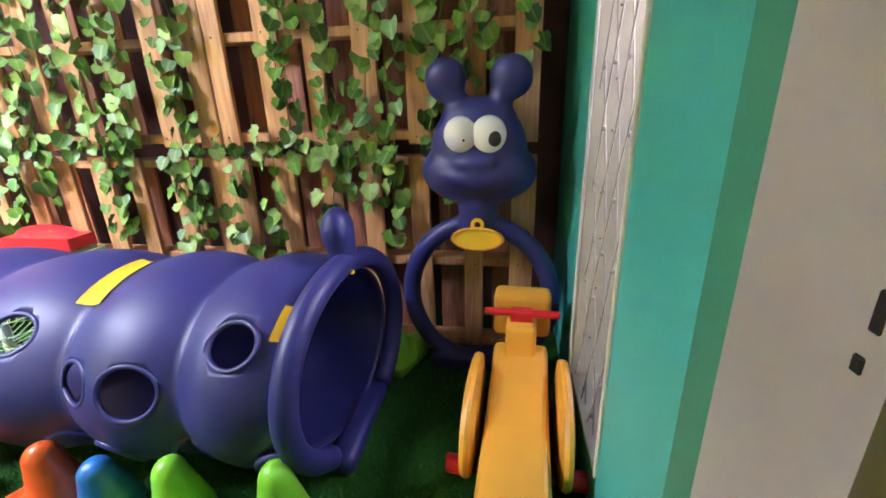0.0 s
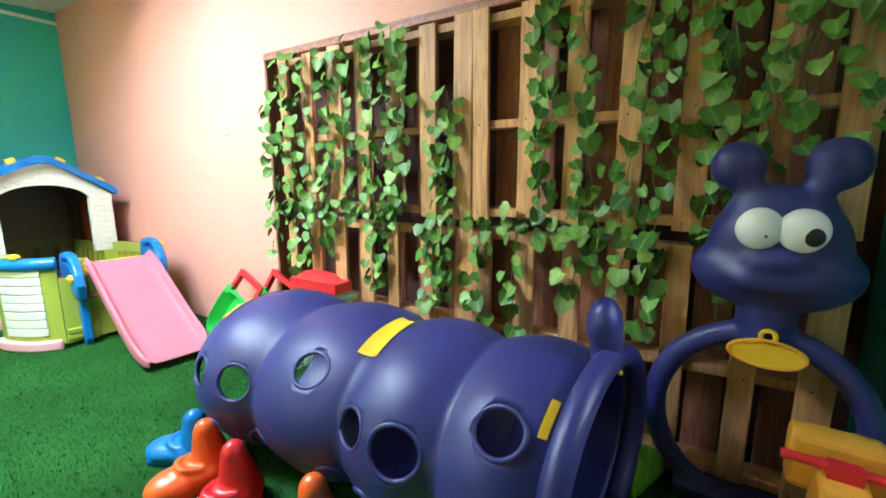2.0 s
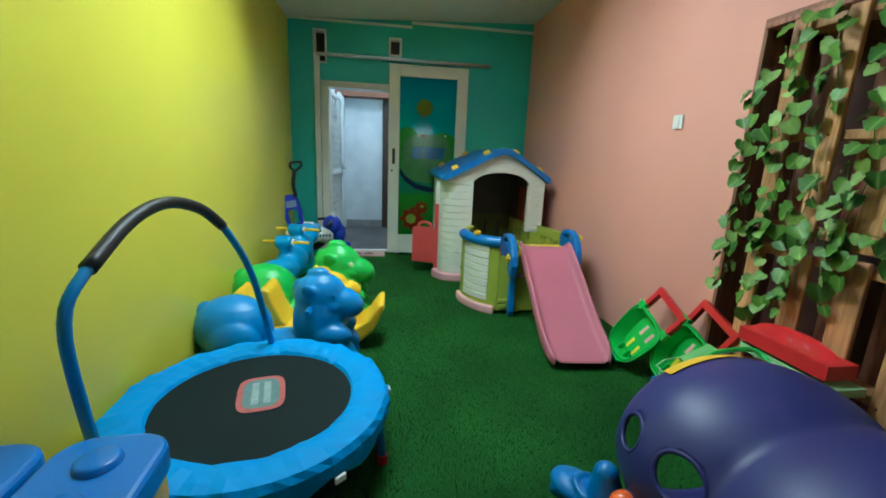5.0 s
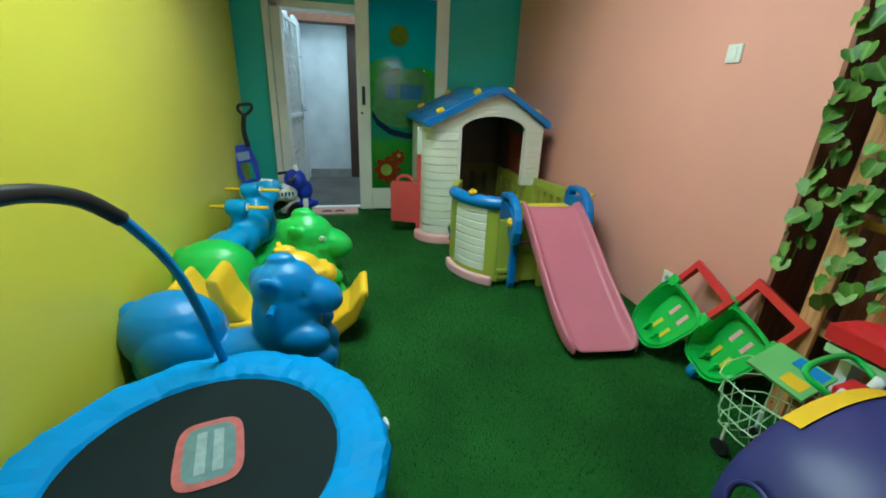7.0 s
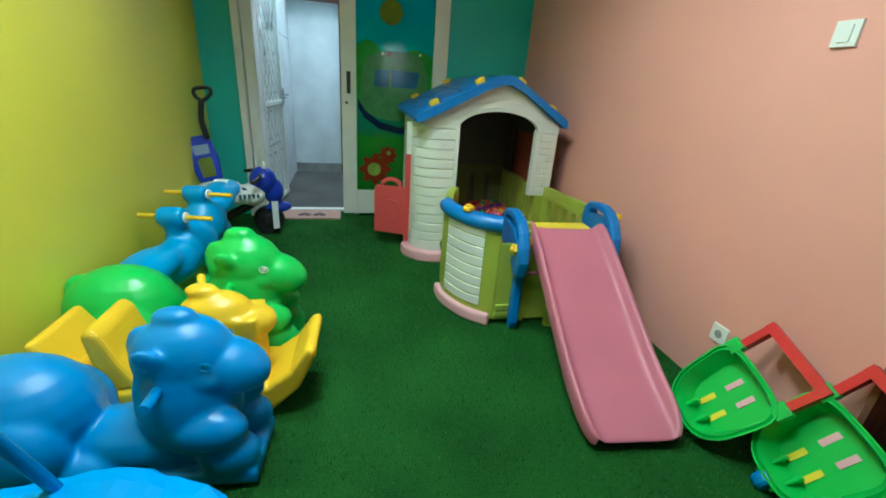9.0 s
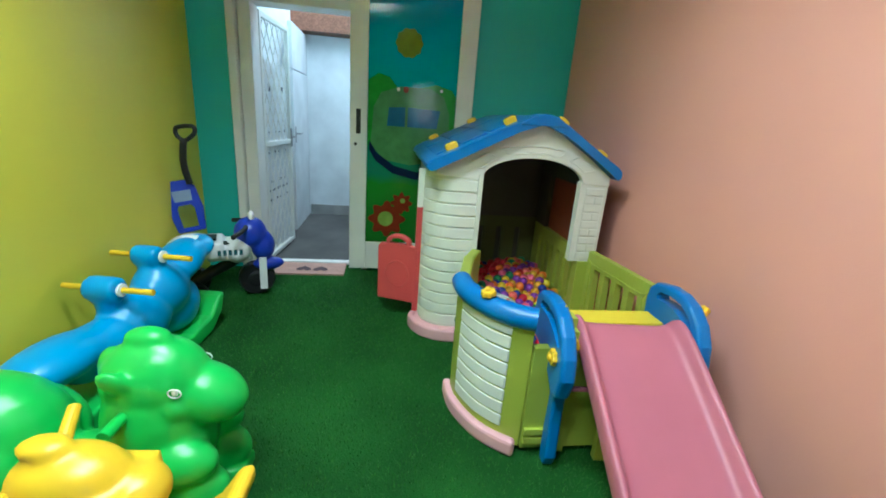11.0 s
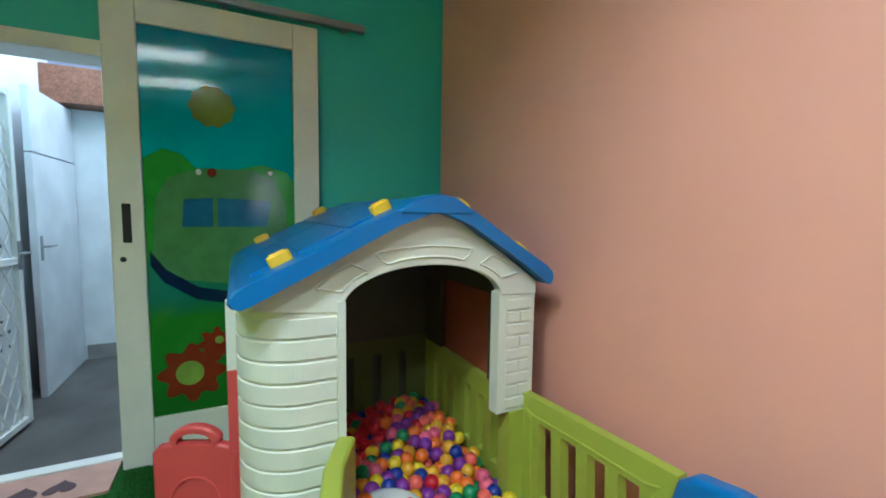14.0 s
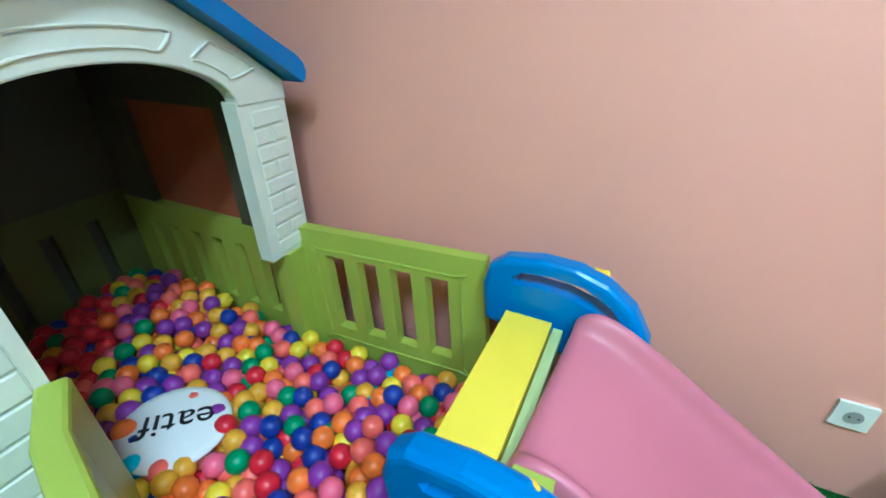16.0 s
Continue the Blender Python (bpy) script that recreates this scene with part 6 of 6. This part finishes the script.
def push_trike():
    t = thing("ride_on_bike", "blue and white toy police bike with a black push handle", "ride-on toy", pose(0.60, -2.40, 0.0, 0, 0, 108))
    # local x runs forward
    def wheel(x, y, r, w):
        wb = lathe([(0.0, w / 2), (r * 0.55, w / 2), (r * 0.9, w / 2), (r, w / 4), (r, -w / 4), (r * 0.9, -w / 2), (r * 0.55, -w / 2), (0, -w / 2)], 28)
        wh = part("wheel", wb, BLACK, t, "black plastic wheel", at=pose(x, y, r, 90), smooth=False)
        part("hub", lathe([(0.0, w / 2 + 0.008), (r * 0.35, w / 2 + 0.006), (r * 0.5, w / 2)], 20), BLACK, wh)
        part("hub", lathe([(0.0, -w / 2 - 0.008), (r * 0.35, -w / 2 - 0.006), (r * 0.5, -w / 2)], 20), BLACK, wh)
    wheel(0.20, 0.03, 0.115, 0.08)
    wheel(-0.17, 0.13, 0.09, 0.05)
    wheel(-0.17, -0.13, 0.09, 0.05)
    part("frame", pipe([(-0.12, 0, 0.12), (-0.02, 0, 0.2), (0.1, 0, 0.26), (0.2, 0, 0.34)], 0.035, 10, cuts=4), BLACK, t, "black under-frame", smooth=True, at=pose(-0.055, 0, -0.02))
    part("axle", rod((-0.17, -0.15, 0.09), (-0.17, 0.15, 0.09), 0.012), BLACK, t)
    bm = bmesh.new()
    ball(0.15, -0.22, 0, 0.375, 1.35, 1.22, 0.50, bm=bm)
    add_box(bm, -0.32, -0.115, 0.325, 0.02, 0.125, 0.425)
    add_box(bm, -0.10, -0.10, 0.30, 0.17, 0.125, 0.40)
    ball(0.10, 0.13, 0, 0.35, 1.2, 1.45, 0.85, bm=bm)
    part_mesh("seat_body", fused(bm, 0.011, 5), EYEWHITE, t, "white moulded seat body", smooth=True, at=pose(0.0, 0.0, -0.015) @ Matrix.Diagonal((0.72, 1.05, 1.0, 1)))
    part("seat_pad", rounded(boxes([(-0.06, -0.05, 0, 0.06, 0.05, 0.012)]), 0.004), BLACK, t, "black seat pad", at=pose(-0.08, -0.04, 0.424, 0, 2))
    part("tank_sticker", rounded(boxes([(-0.045, -0.03, 0, 0.045, 0.03, 0.008)]), 0.003, 1), BLACK, t, "black sticker", at=pose(0.03, -0.05, 0.388, 0, 4))
    for k in range(5):
        part("text_bar", box(0.012 * k - 0.03 + 0.018 * k, 0, -0.016, 0.012 * k - 0.012 + 0.018 * k, 0.009, 0.016), surface("dark_teal_print", (0.02, 0.12, 0.14), 0.5), t, "dark lettering", at=pose(0.015, -0.150, 0.355))
    bm = bmesh.new()
    ball(0.105, 0.23, 0, 0.46, 0.95, 0.95, 1.0, bm=bm)
    ball(0.085, 0.30, 0, 0.37, 0.9, 0.9, 1.2, bm=bm)
    ball(0.08, 0.33, 0, 0.24, 1.25, 0.62, 0.55, bm=bm)
    part_mesh("cowl", fused(bm, 0.010, 4), DEEPBLUE, t, "glossy blue front cowl and mudguard", smooth=True, at=pose(-0.055, 0, -0.02))
    part("fork", rounded(boxes([(0.27, 0.045, 0.08, 0.315, 0.062, 0.30)]), 0.006), EYEWHITE, t, "white fork leg", at=pose(-0.055, 0, -0.02))
    part("fork", rounded(boxes([(0.27, -0.062, 0.08, 0.315, -0.045, 0.30)]), 0.006), EYEWHITE, t, "white fork leg", at=pose(-0.055, 0, -0.02))
    part("handlebar", pipe([(0.13, 0.22, 0.49), (0.19, 0.13, 0.51), (0.21, 0.0, 0.515), (0.19, -0.13, 0.51), (0.13, -0.22, 0.49)], 0.014, 10, cuts=4), BLACK, t, "black handlebar", smooth=True, at=pose(-0.055, 0, -0.02))
    part("windshield", ball(0.06, 0.24, 0, 0.565, 0.35, 0.8, 0.6), EYEWHITE, t, "pale windshield", smooth=True, at=pose(-0.055, 0, -0.02))
    BACK = pose(0.60, -2.40, 0.0, 0, 0, 108).inverted() @ pose(0.475, -2.613, 0.41, -8, -10, 110)
    HERE = pose(0.60, -2.40, 0.0, 0, 0, 108).inverted()
    back = cut(rounded(prism([(-0.08, 0), (-0.10, 0.15), (-0.085, 0.29), (-0.04, 0.335), (0.04, 0.335), (0.085, 0.29), (0.10, 0.15), (0.08, 0)], 0.03), 0.010),
               prism([(-0.045, 0.03), (-0.05, 0.15), (-0.035, 0.175), (0.035, 0.175), (0.05, 0.15), (0.045, 0.03)], 0.3, m=Matrix.Translation((0, -0.1, 0))))
    part_mesh("backrest", back, DEEPBLUE, t, "blue looped backrest", at=BACK)
    part("backrest_decal", rounded(prism([(-0.05, 0.20), (-0.055, 0.27), (0.055, 0.27), (0.05, 0.20)], 0.003), 0.001, 1), surface("grey_blue_decal", (0.25, 0.33, 0.5), 0.4), t, "pale blue decal", at=BACK @ pose(0, -0.003, 0))
    part("push_rod", pipe([(0.445, -2.613, 0.72), (0.455, -2.633, 0.85), (0.465, -2.613, 1.0)], 0.020, 10, cuts=4), BLACK, t, "black push rod", smooth=True, at=HERE)
    part("push_grip", pipe([(0.46, -2.618, 0.99), (0.46, -2.653, 1.02), (0.46, -2.653, 1.06), (0.46, -2.608, 1.075), (0.46, -2.553, 1.075), (0.46, -2.548, 1.04), (0.46, -2.588, 1.0)], 0.013, 10, True, cuts=4), BLACK, t, "black loop grip", smooth=True, at=HERE)


push_trike()


# ---- small wheelbarrows, trolley and red case against the wall ----
def leaning(o, up, face):
    up, face = Vector(up).normalized(), Vector(face).normalized()
    x = face.cross(up).normalized() * -1
    face = x.cross(up).normalized() * 1
    return Matrix.Translation(o) @ Matrix((x, up.cross(x) * 1, up)).transposed().to_4x4()


def wheelbarrow(m):
    """Local z runs from the wheel to the handle; the tray opens towards -y."""
    t = thing("toy_wheelbarrow", "small green plastic wheelbarrow with a red handle, tipped against the wall", "toy wheelbarrow", m, "toy wheelbarrows")

    def outline(s, n=36):
        pts = []
        for k in range(n):
            a = 2 * math.pi * k / n
            c, q = math.cos(a), math.sin(a)
            w = 0.135 + 0.03 * q
            pts.append((s * w * math.copysign(abs(c) ** 0.6, c), 0.185 + s * 0.15 * math.copysign(abs(q) ** 0.6, q)))
        return pts
    bm = bmesh.new()
    rows = [(1.08, -0.005), (1.08, 0.008), (1.0, -0.002), (0.92, 0.03), (0.80, 0.075), (0.0, 0.082)]
    rings = [[bm.verts.new((x, y, z)) for x, z in outline(s)] for s, y in rows[:-1]]
    for a, c in zip(rings, rings[1:]):
        for k in range(36):
            bm.faces.new((a[k], a[(k + 1) % 36], c[(k + 1) % 36], c[k]))
    bm.faces.new(rings[-1])
    bmesh.ops.recalc_face_normals(bm, faces=bm.faces[:])

    def setup(ob):
        md = ob.modifiers.new("thick", "SOLIDIFY")
        md.thickness, md.offset = 0.006, 1
    tray = part_mesh("tray", baked(bm, setup), GREEN, t, "bright green tray", smooth=False)
    for x, z, mat, lab in ((-0.035, 0.12, LEMON, "yellow slot"), (0.035, 0.12, LEMON, "yellow slot"), (-0.035, 0.235, PALEPINK, "open slot"), (0.035, 0.235, PALEPINK, "open slot")):
        part("slot", rounded(boxes([(x - 0.010, 0.0715, z - 0.034, x + 0.010, 0.0748, z + 0.034)]), 0.003, 1), mat, tray, lab)
    for s in (1, -1):
        part("lug", rounded(boxes([(s * 0.13 - 0.025, 0.0, 0.31, s * 0.13 + 0.025, 0.03, 0.36)]), 0.008), GREEN, t)
        part("handle_arm", rounded(boxes([(s * 0.125 - 0.014, 0.012, 0.34, s * 0.125 + 0.014, 0.045, 0.47)]), 0.006), RED, t, "red handle arm")
    part("handle_bar", rounded(boxes([(-0.14, 0.010, 0.455, 0.14, 0.047, 0.49)]), 0.008), RED, t, "red handle bar")
    part("fork", boxes([(-0.04, 0.03, -0.01, -0.028, 0.06, 0.10), (0.028, 0.03, -0.01, 0.04, 0.06, 0.10)], 0.003), GREEN, t)
    w = part("wheel", lathe([(0.0, 0.022), (0.04, 0.022), (0.048, 0.012), (0.048, -0.012), (0.04, -0.022), (0.0, -0.022)], 22), TOYBLUE, t, "blue plastic wheel", at=pose(0, 0.045, 0.0, 0, 90))


wheelbarrow(leaning((2.845, -0.33, 0.055), (0.33, 0.42, 0.78), (0.15, -0.75, 0.62)))
wheelbarrow(leaning((3.14, -0.24, 0.055), (0.30, 0.34, 0.82), (0.15, -0.75, 0.62)))


def toy_trolley():
    t = thing("toy_trolley", "small green toy shopping trolley with a wire basket", "toy trolley", pose(3.645, -0.345, 0.0, 0, 0, 8))
    for k in range(9):
        f = k / 8
        x = -0.13 + 0.28 * f
        part("wire", pipe([(x - 0.02, -0.16, 0.34), (x, -0.13, 0.14), (x, 0.10, 0.14), (x - 0.02, 0.13, 0.36)], 0.0023, 6, cuts=3), PALEWIRE, t, "pale green basket wire")
    for z, g in ((0.14, 0.0), (0.20, 0.01), (0.27, 0.02), (0.34, 0.03)):
        part("hoop", pipe([(-0.14 - g, -0.13 - g, z), (0.15 + g, -0.13 - g, z), (0.15 + g, 0.10 + g, z), (-0.14 - g, 0.10 + g, z)], 0.0026, 6, True, cuts=3), PALEWIRE, t, "pale green basket hoop")
    part("basket_lid", rounded(boxes([(-0.10, -0.08, 0, 0.09, 0.08, 0.012)]), 0.005), surface("pale_green_sheet", (0.15, 0.45, 0.14), 0.4), t, "pale green flat flap", at=pose(-0.06, 0.03, 0.375, 20, 8, 0))
    part("flap_print", box(0.0, -0.06, 0.0125, 0.07, -0.01, 0.0135), SUN, t, "yellow printed patch", at=pose(-0.06, 0.03, 0.375, 20, 8, 0))
    part("flap_print", box(-0.02, 0.025, 0.0125, 0.08, 0.07, 0.0135), TOYBLUE, t, "blue printed patch", at=pose(-0.06, 0.03, 0.375, 20, 8, 0))
    for s in (-1, 1):
        part("post", pipe([(0.06, s * 0.10, 0.05), (0.09, s * 0.10, 0.3), (0.13, s * 0.09, 0.47)], 0.018, 10, cuts=4), EYEWHITE, t, "white tube post", smooth=True)
    part("handle", pipe([(0.12, -0.12, 0.45), (0.04, -0.13, 0.485), (0.02, 0.0, 0.49), (0.04, 0.12, 0.485), (0.12, 0.11, 0.45)], 0.010, 8, cuts=4), GREEN, t, "green bent handle", smooth=True)
    for x in (-0.12, 0.13):
        for y in (-0.11, 0.08):
            part("wheel", lathe([(0, 0.01), (0.03, 0.01), (0.034, 0), (0.03, -0.01), (0, -0.01)], 16), BLACK, t, at=pose(x, y, 0.034, 90))
            part("caster", rod((x, y, 0.03), (x, y, 0.14), 0.006), EYEWHITE, t)
    part("red_clasp", rounded(boxes([(0.09, -0.07, 0.40, 0.16, 0.03, 0.46)]), 0.01), RED, t, "red clasp")


toy_trolley()


def red_case():
    t = thing("toy_stand", "red toy tray with a clear domed lid", "toy stand", pose(3.755, -0.13, 0.0, 0, 0, 0) @ Matrix.Diagonal((0.88, 0.9, 1.0, 1)))
    part("leg", rounded(boxes([(-0.17, -0.03, 0.0, -0.13, 0.05, 0.46)]), 0.008), EYEWHITE, t, "white leg")
    part("leg", rounded(boxes([(0.15, -0.03, 0.0, 0.19, 0.05, 0.46)]), 0.008), EYEWHITE, t, "white leg")
    part("shelf", rounded(boxes([(-0.20, -0.09, 0.455, 0.24, 0.05, 0.485)]), 0.01), surface("pale_green_stand", (0.35, 0.62, 0.30), 0.4), t, "pale green shelf")
    part("tray", rounded(boxes([(-0.21, -0.10, 0.50, 0.20, 0.045, 0.555)]), 0.02, 3), RED, t, "red tray", smooth=False)
    part("neck", boxes([(-0.1, -0.03, 0.48, 0.1, 0.03, 0.505)]), EYEWHITE, t)
    bm = ball(0.1, 0, 0, 0, 1.85, 0.68, 0.48, 28, 14)
    lid = part("lid", bm, glass_material("rosy_clear_plastic", (0.98, 0.90, 0.90), 0.06), t, "clear rosy domed lid", at=pose(-0.01, -0.028, 0.556), smooth=True)
    lid.visible_shadow = False


red_case()


# ---- yellow ride-on by the window ----
def yellow_ride_on():
    t = thing("ride_on_digger", "amber yellow plastic ride-on toy with a red handlebar", "ride-on toy", pose(5.905, -0.66, 0.0, 0, 0, -3))
    # local y runs forward
    part("seat", rounded(prism([(-0.42, 0.13), (-0.42, 0.20), (-0.30, 0.215), (-0.10, 0.22), (0.10, 0.25), (0.22, 0.30), (0.25, 0.20), (0.20, 0.08), (-0.35, 0.08)], 0.18, m=pose(0.09, 0, 0, 0, 0, 90)), 0.02, 3), AMBER, t, "amber seat body")
    part("rear_socket", rounded(boxes([(-0.03, -0.36, 0.205, 0.03, -0.32, 0.213)]), 0.003, 1), ORANGE, t, "small moulded socket")
    part("neck", rounded(prism([(0.16, 0.25), (0.18, 0.37), (0.30, 0.38), (0.34, 0.20), (0.24, 0.20)], 0.10, m=pose(0.05, 0, 0, 0, 0, 90)), 0.015, 3), AMBER, t)
    part("headboard", rounded(prism([(0.30, 0.27), (0.30, 0.42), (0.33, 0.44), (0.40, 0.43), (0.42, 0.30), (0.38, 0.26)], 0.20, m=pose(0.10, 0, 0, 0, 0, 90)), 0.02, 3), AMBER, t, "amber upright headboard")
    part("handlebar", rod((-0.125, 0.245, 0.395), (0.125, 0.245, 0.395), 0.013), RED, t, "red handlebar")
    part("handle_mount", rounded(boxes([(-0.035, 0.22, 0.33, 0.035, 0.26, 0.41)]), 0.008), RED, t, "red handle mount")
    for s in (1, -1):
        bm = lathe([(0.0, 0.02), (0.14, 0.02), (0.185, 0.012), (0.19, 0.0), (0.185, -0.012), (0.14, -0.02), (0.0, -0.02)], 36)
        bmesh.ops.scale(bm, vec=(0.8, 1.18, 1), verts=bm.verts[:])
        d = part("side_disc", bm, AMBER, t, "amber side disc", at=pose(s * 0.135, 0.02, 0.165, 0, 90))
        part("wheel_cap", rod((s * 0.155, -0.10, 0.06), (s * 0.20, -0.10, 0.06), 0.028), RED, t, "red wheel cap")
        part("wheel_cap", rod((s * 0.155, 0.13, 0.10), (s * 0.18, 0.13, 0.10), 0.016), RED, t, "red bolt cap")
    part("axle", rod((-0.15, -0.10, 0.06), (0.15, -0.10, 0.06), 0.02), BLACK, t)
    part("front_axle", rod((-0.15, 0.13, 0.10), (0.15, 0.13, 0.10), 0.014), BLACK, t)
    part("belly", rounded(boxes([(-0.06, -0.38, 0.0, 0.06, 0.30, 0.10)]), 0.02), AMBER, t)


yellow_ride_on()


# ---- door mat, switch, socket ----
def door_mat():
    t = thing("door_mat", "dusty pink door mat with two dark hearts", "door mat", pose(0.045, -1.94, 0.0))
    part("mat", rounded(boxes([(-0.125, -0.27, 0.0, 0.125, 0.265, 0.014)]), 0.004), surface("dusty_pink_pile", (0.52, 0.30, 0.25), 0.9, 0.1, 12, 220, 0.8, 0.004), t)
    for y in (-0.055, 0.075):
        pts = [(16 * math.sin(a) ** 3, 13 * math.cos(a) - 5 * math.cos(2 * a) - 2 * math.cos(3 * a) - math.cos(4 * a)) for a in [2 * math.pi * k / 30 for k in range(30)]]
        part("heart", prism([(x * 0.0036, z * 0.0036) for x, z in pts], 0.0015, m=pose(0.02, y, 0.0155, 90, 0, 90)), surface("dark_heart_pile", (0.10, 0.06, 0.07), 0.9, 0.15, 30, 220, 0.6, 0.003), t, "dark heart")


door_mat()


def wall_plate(name, x, z, size, label, category):
    t = thing(name, label, category, pose(x, -0.001, z))
    part("plate", rounded(boxes([(-size / 2, -0.010, -size / 2, size / 2, 0, size / 2)]), 0.003), WHITE, t)
    return t


s = wall_plate("light_switch", 2.694, 1.457, 0.078, "white square wall switch on the pink wall", "switch")
part("rocker", rounded(boxes([(-0.018, -0.015, -0.026, 0.018, -0.010, 0.026)]), 0.002, 1), WHITE, s)
s = wall_plate("power_socket", 2.641, 0.283, 0.078, "white square power socket on the pink wall", "socket")
part("socket_well", lathe([(0.0, -0.011), (0.021, -0.011), (0.024, -0.0135), (0.026, -0.0135), (0.027, -0.010)], 24), WHITE, s, at=pose(0, 0, 0, -90) @ Matrix.Rotation(math.pi, 4, "X"))
part("socket_well_dark", rod((0, -0.0125, 0), (0, -0.0135, 0), 0.019), CONCRETE, s)
for x in (-0.009, 0.009):
    part("pin_hole", rod((x, -0.0142, 0), (x, -0.0132, 0), 0.0028), BLACK, s)


# ---- turf pile ----
def turf_pile():
    rng = np.random.default_rng(4)
    n = 110000
    x = rng.uniform(0.02, 6.05, n)
    y = rng.uniform(-2.70, 0.0, n)
    # thicker where the path runs
    h = rng.uniform(0.008, 0.017, n)
    a = rng.uniform(0, 2 * np.pi, n)
    lean = rng.uniform(0.0, 0.009, n)
    w = rng.uniform(0.0010, 0.0020, n)
    c, s = np.cos(a), np.sin(a)
    v = np.empty((n, 3, 3))
    v[:, 0] = np.stack([x - w * c, y - w * s, np.zeros(n)], 1)
    v[:, 1] = np.stack([x + w * c, y + w * s, np.zeros(n)], 1)
    v[:, 2] = np.stack([x - lean * s, y + lean * c, h], 1)
    me = bpy.data.meshes.new("turf_pile")
    me.vertices.add(3 * n)
    me.vertices.foreach_set("co", v.reshape(-1))
    me.loops.add(3 * n)
    me.loops.foreach_set("vertex_index", np.arange(3 * n, dtype=np.int32))
    me.polygons.add(n)
    me.polygons.foreach_set("loop_start", np.arange(0, 3 * n, 3, dtype=np.int32))
    me.update(calc_edges=True)
    me.materials.append(BLADE)
    tagged(new("turf_pile", me), "short green artificial grass blades", "artificial grass", kind="stuff")


turf_pile()
